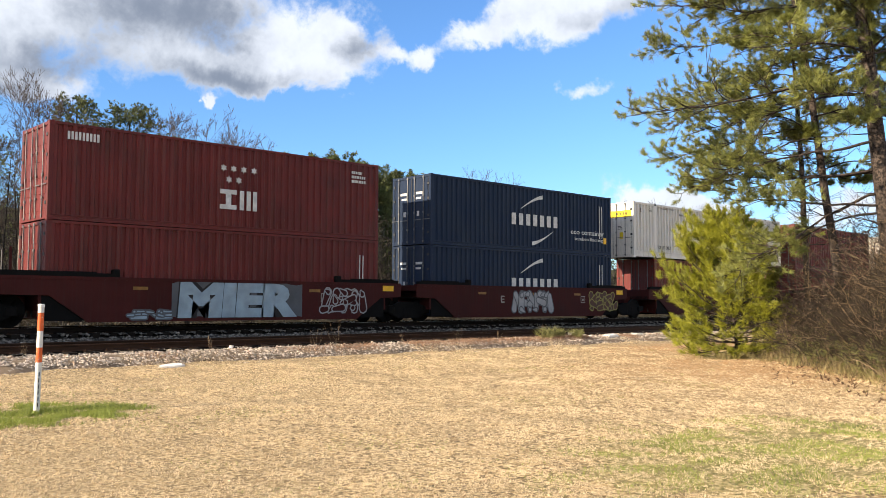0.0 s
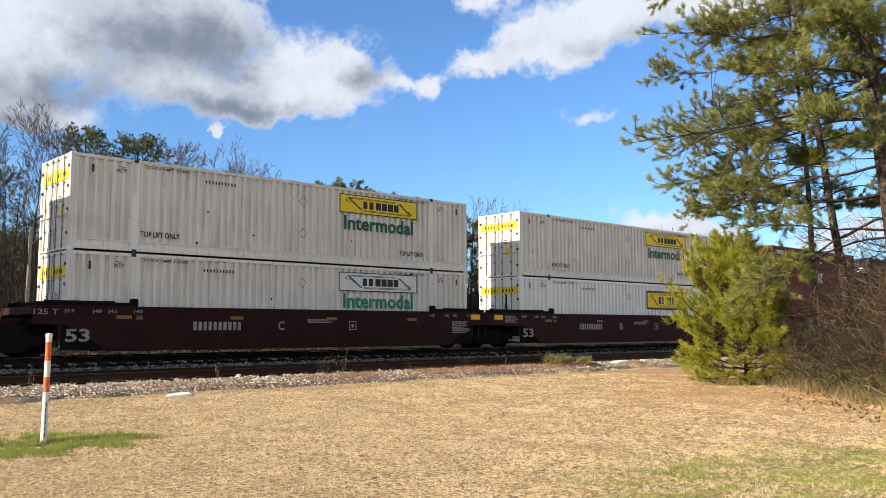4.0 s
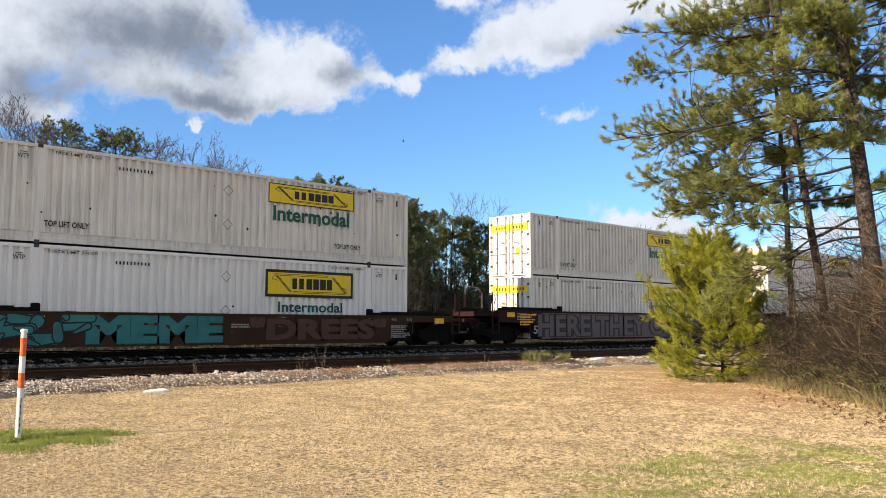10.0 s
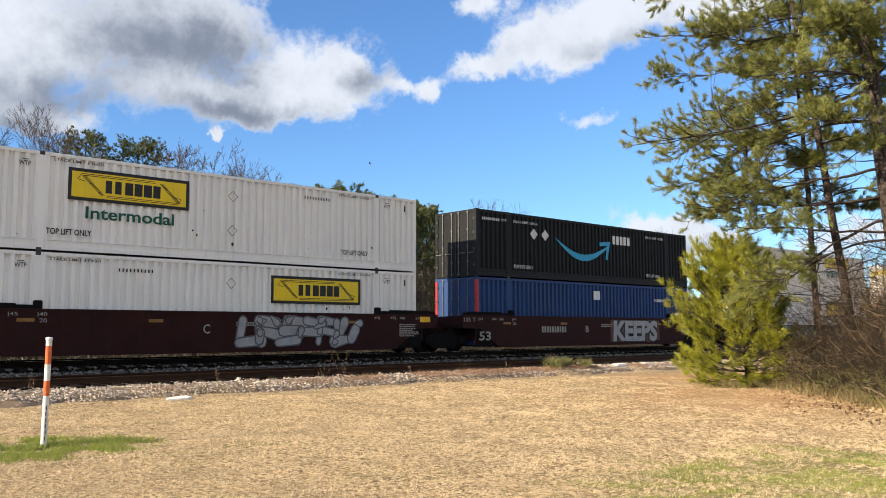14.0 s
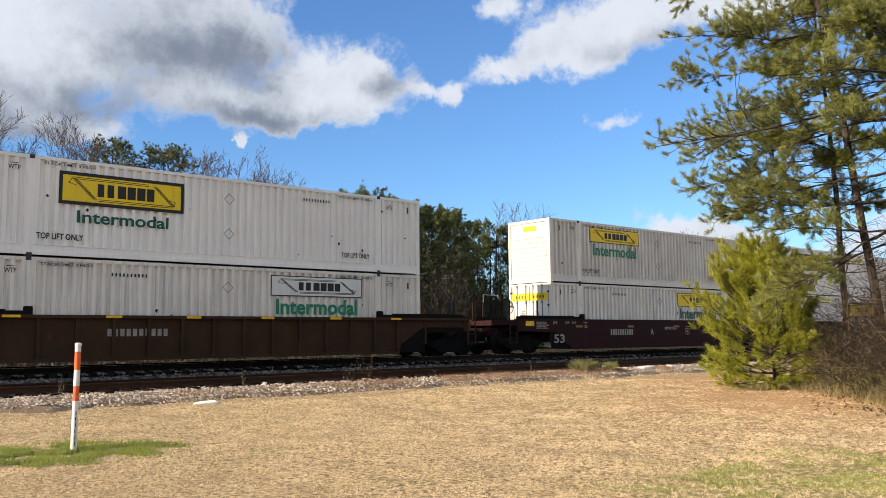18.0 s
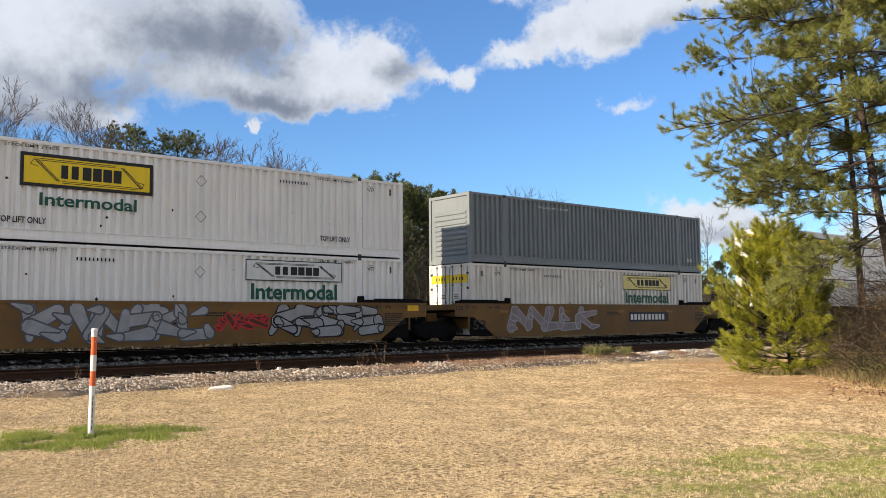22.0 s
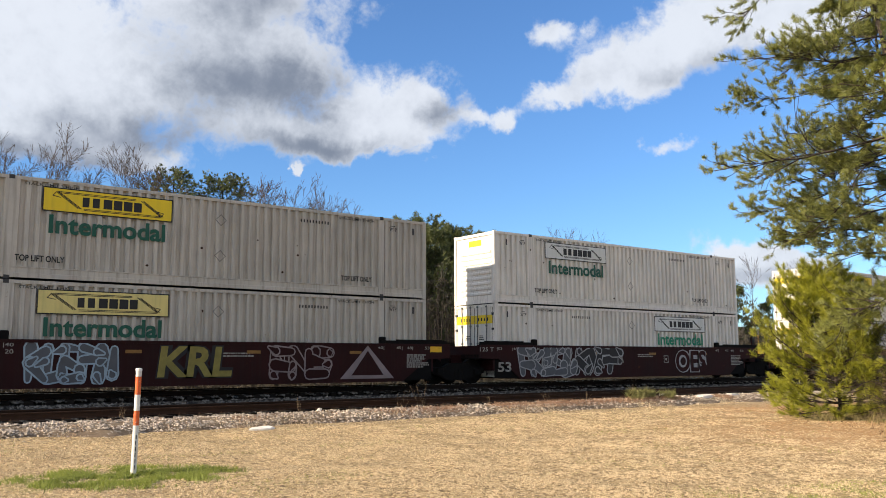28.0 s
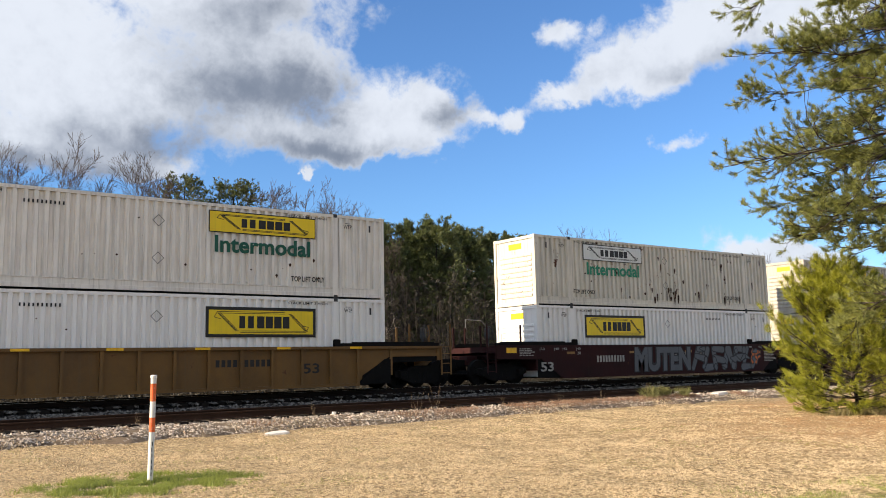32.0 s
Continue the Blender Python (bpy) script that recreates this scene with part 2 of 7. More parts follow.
M["reflector"] = surface("yellow_reflective_strip", (0.80, 0.44, 0.015), 0.35, 0, 0.2, 5)
M["cyan"] = surface("sky_blue_mark", (0.02, 0.30, 0.48), 0.5, 0, 0.1, 2)
M["silver"] = surface("silver_spray_paint", (0.31, 0.305, 0.31), 0.45, 0, 0.25, 2.5)
M["darkspray"] = surface("black_spray_paint", (0.015, 0.014, 0.016), 0.5, 0, 0.3, 3)
M["iceblue"] = surface("pale_blue_spray_paint", (0.28, 0.36, 0.42), 0.5, 0, 0.25, 2)
M["teal"] = surface("teal_spray_paint", (0.03, 0.17, 0.165), 0.5, 0, 0.3, 1.5)
M["gunmetal"] = surface("dark_grey_spray_paint", (0.085, 0.09, 0.10), 0.5, 0, 0.25, 2)
M["rosegrey"] = surface("rose_grey_spray_paint", (0.24, 0.19, 0.19), 0.5, 0, 0.25, 2)
M["orange"] = surface("orange_spray_paint", (0.45, 0.11, 0.02), 0.5, 0, 0.3, 3)
M["ghost"] = surface("faded_brown_spray_paint", (0.082, 0.036, 0.022), 0.6, 0, 0.3, 3)
M["limeyellow"] = surface("lime_yellow_spray_paint", (0.24, 0.20, 0.05), 0.5, 0, 0.3, 3)
M["redmark"] = surface("red_mark", (0.5, 0.03, 0.03), 0.5)
# ground and track
M["rail"] = surface("rusted_rail_steel", (0.055, 0.030, 0.019), 0.65, 0.3, 0.35, 3, 0, None, 40, 0.2)
# darker copy of the rail steel for the main track
M["mainrail"] = surface("dark_main_rail_steel", (0.022, 0.015, 0.012), 0.75, 0.0, 0.35, 3, 0, None, 40, 0.2)
M["shine"] = surface("polished_rail_head", (0.42, 0.40, 0.38), 0.28, 1.0, 0.15, 6)
M["tie"] = surface("creosoted_timber", (0.02, 0.016, 0.013), 0.85, 0, 0.45, 4, 0, None, 25, 0.5, 0, 0.4)
M["stone"] = surface("pale_granite_ballast", (0.55, 0.465, 0.375), 0.85, 0, 0.4, 1.3, 0, ((0.26, 0.165, 0.10), 0.17), 70, 0.4, 0.72)
# dirty main-track ballast, with the train's shade darkened into its base colour
M["shadedstone"] = surface("dirty_shaded_ballast", (0.024, 0.0215, 0.019), 0.9, 0, 0.5, 9, 0, None, 70, 0.4, 0.6)
M["greystone"] = surface("grey_siding_ballast", (0.21, 0.19, 0.165), 0.9, 0, 0.5, 9, 0, ((0.10, 0.07, 0.05), 0.14), 70, 0.4, 0.75)
M["bankearth"] = surface("stony_brown_earth", (0.20, 0.145, 0.095), 0.95, 0, 0.5, 3, 0, ((0.42, 0.36, 0.29), 0.16), 30, 0.8)
M["palestone"] = surface("pale_limestone_slab", (0.80, 0.75, 0.68), 0.75, 0, 0.3, 3, 0, None, 40, 0.4)
M["postwhite"] = surface("chalky_white_post_paint", (0.72, 0.70, 0.66), 0.6, 0, 0.12, 6, 0.2, ((0.2, 0.17, 0.14), 0.05))
M["postorange"] = surface("faded_orange_post_band", (0.66, 0.12, 0.03), 0.5, 0, 0.2, 7, 0.2, ((0.5, 0.42, 0.36), 0.12))
# plants
M["bark"] = surface("pine_bark", (0.095, 0.072, 0.058), 0.95, 0, 0.6, 7, 0, ((0.018, 0.014, 0.012), 0.27), 24, 1.0)
M["palebark"] = surface("pale_bare_bark", (0.075, 0.058, 0.047), 0.9, 0, 0.35, 5, 0, None, 30, 0.5)
# stem colour lowered so the wood's shade is part of it
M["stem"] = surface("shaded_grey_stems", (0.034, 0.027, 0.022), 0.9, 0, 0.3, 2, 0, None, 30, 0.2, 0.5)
M["darktwig"] = surface("dark_briar_twigs", (0.048, 0.036, 0.025), 0.9, 0, 0.4, 2, 0, None, 30, 0.2, 0.8)
M["twig"] = surface("dry_twigs", (0.23, 0.165, 0.10), 0.9, 0, 0.3, 2, 0, None, 30, 0.2, 0.85)
M["deadgrass"] = surface("dry_stalks", (0.20, 0.145, 0.08), 0.85, 0, 0.25, 2, 0, None, 30, 0.1, 0.5)


def leaf(name, base, tip, rough=0.55, var=0.6, trans=0.25):
    mat = bpy.data.materials.new(name)
    mat.use_nodes = True
    nt = mat.node_tree
    N, L = nt.nodes.new, nt.links.new
    p = nt.nodes["Principled BSDF"]
    p.inputs["Roughness"].default_value = rough
    geo = N("ShaderNodeNewGeometry")
    co = N("ShaderNodeTexCoord").outputs["Object"]
    n = N("ShaderNodeTexNoise")
    L(co, n.inputs["Vector"])
    n.inputs["Scale"].default_value, n.inputs["Detail"].default_value = 0.9, 3
    add = N("ShaderNodeMath")
    add.operation = "MULTIPLY_ADD"
    L(geo.outputs["Random Per Island"], add.inputs[0])
    add.inputs[1].default_value = var
    L(n.outputs[0], add.inputs[2])
    cr = N("ShaderNodeValToRGB")
    L(add.outputs[0], cr.inputs[0])
    cr.color_ramp.elements[0].position, cr.color_ramp.elements[0].color = 0.35, rgb(base)
    cr.color_ramp.elements[1].position, cr.color_ramp.elements[1].color = 1.05, rgb(tip)
    L(cr.outputs[0], p.inputs["Base Color"])
    tr = N("ShaderNodeBsdfTranslucent")
    L(cr.outputs[0], tr.inputs[0])
    mx = N("ShaderNodeMixShader")
    mx.inputs[0].default_value = trans
    L(p.outputs[0], mx.inputs[1])
    L(tr.outputs[0], mx.inputs[2])
    L(mx.outputs[0], nt.nodes["Material Output"].inputs[0])
    return mat


M["needle"] = leaf("pine_needles", (0.020, 0.030, 0.012), (0.25, 0.265, 0.06), 0.45, 0.7, 0.22)
M["saplingneedle"] = leaf("young_pine_needles", (0.014, 0.026, 0.005), (0.34, 0.345, 0.026), 0.45, 0.8, 0.25)
# darker copy of the pine needles, shade included in the colour, for background pines
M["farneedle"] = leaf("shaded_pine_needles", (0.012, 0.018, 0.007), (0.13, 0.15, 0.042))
M["blade"] = leaf("dormant_grass_blades", (0.12, 0.085, 0.045), (0.80, 0.635, 0.40), 0.7, 0.75, 0.15)
M["straw"] = leaf("fallen_pine_straw", (0.17, 0.085, 0.04), (0.50, 0.31, 0.16), 0.7, 0.75, 0.2)
M["greenblade"] = leaf("green_grass_blades", (0.045, 0.075, 0.014), (0.30, 0.34, 0.06), 0.6, 0.7, 0.3)
M["deadleaf"] = leaf("dead_reddish_stems", (0.07, 0.035, 0.022), (0.34, 0.20, 0.12), 0.7, 0.75, 0.2)
M["weedblade"] = leaf("rough_grass_blades", (0.06, 0.052, 0.02), (0.30, 0.245, 0.10), 0.7, 0.75, 0.2)
M["weed"] = leaf("weed_leaves", (0.06, 0.068, 0.02), (0.26, 0.25, 0.085), 0.7, 0.7, 0.3)
# leaf colours darkened to carry the shade inside the wood
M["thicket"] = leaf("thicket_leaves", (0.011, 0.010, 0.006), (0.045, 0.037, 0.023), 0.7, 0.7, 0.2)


def ground_material():
    mat = surface("dormant_lawn_soil", (0.40, 0.275, 0.13), 0.95, 0, 0.4, 1.6, 0, ((0.22, 0.135, 0.055), 0.16), 20, 1.0)
    nt = mat.node_tree
    N, L = nt.nodes.new, nt.links.new
    p = nt.nodes["Principled BSDF"]
    col = p.inputs["Base Color"].links[0].from_socket
    co = N("ShaderNodeTexCoord").outputs["Object"]

    def patch(col, centre, size, colour, edge, amount, scale=1.1):
        mp = N("ShaderNodeMapping")
        mp.vector_type = "TEXTURE"
        L(co, mp.inputs[0])
        mp.inputs["Location"].default_value, mp.inputs["Scale"].default_value = (*centre, 0), (*size, 1000)
        ln = N("ShaderNodeVectorMath")
        ln.operation = "LENGTH"
        L(mp.outputs[0], ln.inputs[0])
        nz = N("ShaderNodeTexNoise")
        L(co, nz.inputs["Vector"])
        nz.inputs["Scale"].default_value, nz.inputs["Detail"].default_value = scale, 6
        a = N("ShaderNodeMath")
        a.operation = "MULTIPLY_ADD"
        L(nz.outputs[0], a.inputs[0])
        a.inputs[1].default_value = 1.4
        L(ln.outputs["Value"], a.inputs[2])
        r = N("ShaderNodeMapRange")
        L(a.outputs[0], r.inputs[0])
        for k, x in zip((1, 2, 3, 4), (1.7, 1.7 - edge, 0.0, amount)):
            r.inputs[k].default_value = x
        mx = N("ShaderNodeMix")
        mx.data_type = "RGBA"
        L(r.outputs[0], mx.inputs[0])
        L(col, mx.inputs[6])
        mx.inputs[7].default_value = rgb(colour)
        return mx.outputs[2]

    # matted tufts: pale dead grass over dark thatch
    for sc, lo, hi, tone, amt in ((17.0, 0.47, 0.57, (0.075, 0.05, 0.022), 0.9), (21.0, 0.50, 0.61, (0.72, 0.55, 0.31), 0.9), (5.0, 0.5, 0.75, (0.22, 0.155, 0.075), 0.5), (1.1, 0.45, 0.8, (0.26, 0.19, 0.10), 0.4)):
        nz = N("ShaderNodeTexNoise")
        off = N("ShaderNodeVectorMath")
        off.operation = "ADD"
        L(co, off.inputs[0])
        off.inputs[1].default_value = (sc, 2 * sc, 0)
        L(off.outputs[0], nz.inputs["Vector"])
        nz.inputs["Scale"].default_value, nz.inputs["Detail"].default_value, nz.inputs["Distortion"].default_value = sc, 3, 0.6
        r = N("ShaderNodeMapRange")
        L(nz.outputs[0], r.inputs[0])
        for k, x in zip((1, 2, 3, 4), (lo, hi, 0.0, amt)):
            r.inputs[k].default_value = x
        mx = N("ShaderNodeMix")
        mx.data_type = "RGBA"
        L(r.outputs[0], mx.inputs[0])
        L(col, mx.inputs[6])
        mx.inputs[7].default_value = rgb(tone)
        col = mx.outputs[2]
    col = patch(col, (1.5, 8.0), (4.5, 7.0), (0.27, 0.195, 0.095), 0.9, 0.5)
    col = patch(col, (19.5, 9.5), (8.0, 6.0), (0.44, 0.255, 0.12), 0.9, 0.4)
    col = patch(col, (30, 15.5), (9.0, 4.0), (0.44, 0.255, 0.12), 0.9, 0.4)
    col = patch(col, (9.2, 4.2), (3.6, 2.2), (0.16, 0.17, 0.035), 0.6, 0.5)
    col = patch(col, (3.9, 12.8), (1.9, 1.1), (0.15, 0.17, 0.03), 0.4, 0.55)
    L(col, p.inputs["Base Color"])
    return mat


M["lawn"] = ground_material()
for k_ in ("white", "clean", "dusty", "cream", "grey", "oxide", "navy", "blue"):
    M[k_].node_tree.nodes["Principled BSDF"].inputs["Specular IOR Level"].default_value = 0.22
for k_ in ("under", "shadedstone", "tie", "mainrail", "maroon", "redcar", "brown", "rail", "black"):
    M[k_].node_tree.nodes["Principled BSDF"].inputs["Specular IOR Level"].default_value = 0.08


# ---- mesh helpers ----
class Geo:
    """Gathers boxes, prisms, tubes and sheets, and links them as one mesh."""

    def __init__(self):
        self.v, self.f = [], []

    def add(self, v, f):
        o = len(self.v)
        self.v.extend(v)
        self.f.extend([tuple(i + o for i in q) for q in f])
        return self

    def box(self, x0, x1, y0, y1, z0, z1):
        v = [(x, y, z) for z in (z0, z1) for y in (y0, y1) for x in (x0, x1)]
        return self.add(v, [(0, 2, 3, 1), (4, 5, 7, 6), (0, 1, 5, 4), (2, 6, 7, 3), (0, 4, 6, 2), (1, 3, 7, 5)])

    def soft(self, x0, x1, y0, y1, z0, z1, c=0.02):
        """A box with its upright and upper edges cut."""
        a = [(x0 + c, y0), (x1 - c, y0), (x1, y0 + c), (x1, y1 - c), (x1 - c, y1), (x0 + c, y1), (x0, y1 - c), (x0, y0 + c)]
        mx, my = (x0 + x1) / 2, (y0 + y1) / 2
        fx, fy = 1 - 2 * c / max(x1 - x0, 1e-6), 1 - 2 * c / max(y1 - y0, 1e-6)
        b = [(mx + (p - mx) * fx, my + (q - my) * fy) for p, q in a]
        v = [(*p, z0) for p in a] + [(*p, z1 - c) for p in a] + [(*p, z1) for p in b]
        f = [tuple(range(7, -1, -1)), tuple(range(16, 24))]
        for k in (0, 8):
            f += [(k + i, k + (i + 1) % 8, k + 8 + (i + 1) % 8, k + 8 + i) for i in range(8)]
        return self.add(v, f)

    def prism(self, pts, axis, c0, c1):
        """A closed outline pushed along an axis. pts are (a, b) in the two other axes, in order."""
        put = {"x": lambda a, b, c: (c, a, b), "y": lambda a, b, c: (a, c, b), "z": lambda a, b, c: (a, b, c)}[axis]
        n = len(pts)
        v = [put(a, b, c0) for a, b in pts] + [put(a, b, c1) for a, b in pts]
        return self.add(v, [tuple(range(n)), tuple(range(2 * n - 1, n - 1, -1))] + [(i, i + n, (i + 1) % n + n, (i + 1) % n) for i in range(n)])

    def tube(self, p0, p1, r0, r1=None, n=8):
        p0, p1 = Vector(p0), Vector(p1)
        d = p1 - p0
        if d.length < 1e-6:
            return self
        r1 = r0 if r1 is None else r1
        u = d.orthogonal().normalized()
        w = d.normalized().cross(u)
        v = []
        for p, r in ((p0, r0), (p1, r1)):
            for i in range(n):
                a = 2 * math.pi * i / n
                v.append(tuple(p + u * (r * math.cos(a)) + w * (r * math.sin(a))))
        return self.add(v, [(i, (i + 1) % n, (i + 1) % n + n, i + n) for i in range(n)] + [tuple(range(n - 1, -1, -1)), tuple(range(n, 2 * n))])

    def path(self, pts, r, n=6):
        for a, b in zip(pts, pts[1:]):
            self.tube(a, b, r, r, n)
        return self

    def mesh(self, name, mat):
        me = bpy.data.meshes.new(name)
        me.from_pydata(self.v, [], self.f)
        me.materials.append(mat)
        return me


def part(name, geo, mat, parent=None, label="", at=None):
    """Links a Geo or a mesh as one object under a thing or a part."""
    me = geo.mesh(name, mat) if isinstance(geo, Geo) else geo
    ob = new(name, me)
    ob.parent = parent
    if at is not None:
        ob.location = at
    if label:
        ob["label"] = label
    return ob


def root(name, label, category, group="", kind="", m=None):
    ob = new(name)
    ob.empty_display_size = 0.3
    if m is not None:
        ob.matrix_basis = m
    return tagged(ob, label, category, group, kind)


def raw_mesh(name, v, f, mat, flat=False):
    """A mesh from number arrays of corners and of triangles or quads."""
    v, f = np.asarray(v, dtype=np.float32), np.asarray(f, dtype=np.int32)
    me = bpy.data.meshes.new(name)
    k = f.shape[1]
    me.vertices.add(len(v))
    me.vertices.foreach_set("co", v.ravel())
    me.loops.add(f.size)
    me.loops.foreach_set("vertex_index", f.ravel())
    me.polygons.add(len(f))
    me.polygons.foreach_set("loop_start", np.arange(0, f.size, k, dtype=np.int32))
    me.update(calc_edges=True)
    if flat:
        me.shade_flat()
    me.materials.append(mat)
    return me


LETTERS = {}


def letters(text, w, h, mat, bold=0.0, shear=0.0):
    """A flat mesh of built-in type, w by h metres, standing in the xz plane with its lower left corner at the origin, facing -y."""
    key = (text, bold, shear)
    if key not in LETTERS:
        cu = bpy.data.curves.new("lettering", "FONT")
        cu.body, cu.offset, cu.shear, cu.resolution_u = text, bold, shear, 3
        ob = new("lettering_source", cu)
        bpy.context.view_layer.update()
        me = bpy.data.meshes.new_from_object(ob.evaluated_get(bpy.context.evaluated_depsgraph_get()))
        scene.collection.objects.unlink(ob)
        bpy.data.objects.remove(ob)
        v = [tuple(p.co) for p in me.vertices]
        f = [tuple(p.vertices) for p in me.polygons]
        x0, x1 = min(p[0] for p in v), max(p[0] for p in v)
        y0, y1 = min(p[1] for p in v), max(p[1] for p in v)
        LETTERS[key] = ([((p[0] - x0) / (x1 - x0), (p[1] - y0) / (y1 - y0)) for p in v], f)
        bpy.data.meshes.remove(me)
    v, f = LETTERS[key]
    g = Geo()
    g.v, g.f = [(a * w, 0.0, b * h) for a, b in v], list(f)
    return g.mesh("lettering", mat)


def plate(g, x0, x1, z0, z1, y=0.0, t=0.004):
    return g.box(x0, x1, y - t, y, z0, z1)


def bar_row(parent, name, n, w, h, mat, gap, place_at):
    """A row of plain bars in place of writing, each a part."""
    step = w / n
    me = plate(Geo(), 0, step * (1 - gap), 0, h, 0, 0.002).mesh(name, mat)
    for i in range(n):
        part(name, me, mat, parent, "", (place_at[0] + i * step, place_at[1], place_at[2]))


def lines(n, w, h, mat, seed=0):
    """Small unreadable writing: lines of short bars."""
    g, rnd = Geo(), random.Random(seed)
    s = h / n
    for i in range(n):
        x, end = 0.0, w * rnd.uniform(0.6, 1.0)
        while x < end:
            d = rnd.uniform(0.04, 0.16)
            plate(g, x, min(x + d, end), h - (i + 0.62) * s, h - i * s, 0, 0.002)
            x += d + 0.025
    return g.mesh("lettering", mat)


# ---- the ground: lawn, low railway bank, and the land beyond ----
def ground_z(x, y):
    if y < 19.6:
        return 0.0
    for (a, za), (b, zb) in zip(PROFILE, PROFILE[1:]):
        if y <= b:
            return za + (zb - za) * (y - a) / (b - a)
    return PROFILE[-1][1]


PROFILE = [(19.6, 0.0), (20.4, 0.06), (21.2, 0.05), (24.2, 0.05), (25.5, 0.40), (29.2, 0.42), (30.6, 0.1), (34.0, -0.1), (60.0, -0.2)]


def build_ground():
    xs = sorted(set([-3500, -1200, -400, -150, -60] + [i * 1.0 for i in range(-20, 72)] + [80, 100, 150, 250, 500, 1200, 3500]))
    ys = sorted(set([-3500, -800, -200, -60, -20] + [i * 0.7 for i in range(-5, 28)] + [p[0] for p in PROFILE] + [22, 23, 26.5, 28, 45, 80, 140, 300, 900, 3500]))
    v = []
    for y in ys:
        for x in xs:
            near = 1.0 if abs(x) < 80 and -5 < y < 19.4 else 0.0
            v.append((x, y, ground_z(x, y) + near * 0.05 * noise.noise((x * 0.22, y * 0.22, 0))))
    k = len(xs)
    f = [(j * k + i, j * k + i + 1, (j + 1) * k + i + 1, (j + 1) * k + i) for j in range(len(ys) - 1) for i in range(k - 1)]
    me = raw_mesh("ground", v, f, M["lawn"])
    tagged(new("ground", me), "dormant tan lawn running out to open land", "ground", kind="structure")


build_ground()
NEAR_Y, NEAR_RAIL = 22.75, 0.50


def ballast_bed():
    """Two beds of crushed stone, lumpy on top, under the tracks."""
    for name, sec, lbl in (("ballast_near", [(20.1, 0.0), (20.35, 0.14), (20.8, 0.23), (21.3, 0.28), (21.8, 0.27), (23.7, 0.27), (24.1, 0.25)], "stony brown ballast bed under the siding"),
                           ("ballast_main", [(24.1, 0.25), (24.9, 0.38), (25.7, 0.49), (26.4, 0.52), (28.0, 0.54), (28.9, 0.50), (30.2, 0.12)], "crushed-stone ballast under the main track, darkened for the train's shade")):
        xs = [-60 + i * 0.28 for i in range(520)] + [90, 100, 120, 160, 220, 300]
        ys = []
        for (a, za), (b, zb) in zip(sec, sec[1:]):
            n = max(2, round((b - a) / 0.14))
            ys += [(a + (b - a) * i / n, za + (zb - za) * i / n) for i in range(n)]
        ys.append(sec[-1])
        v, k = [], len(ys)
        for x in xs:
            for y, z in ys:
                edge = 0.45 * noise.noise((x * 0.6, 20.1, 3.0)) * max(0.0, 1 - (y - 20.1) / 1.2) if name == "ballast_near" else 0
                v.append((x, y + edge, z + 0.035 * noise.noise((x * 2.1, y * 2.1, 7)) + 0.022 * noise.noise((x * 6.3, y * 6.3, 1))))
        f = [(i * k + j, (i + 1) * k + j, (i + 1) * k + j + 1, i * k + j + 1) for i in range(len(xs) - 1) for j in range(k - 1)]
        tagged(new(name, raw_mesh(name, v, f, M["bankearth" if name == "ballast_near" else "shadedstone"])), lbl, "ballast", kind="structure")


ballast_bed()


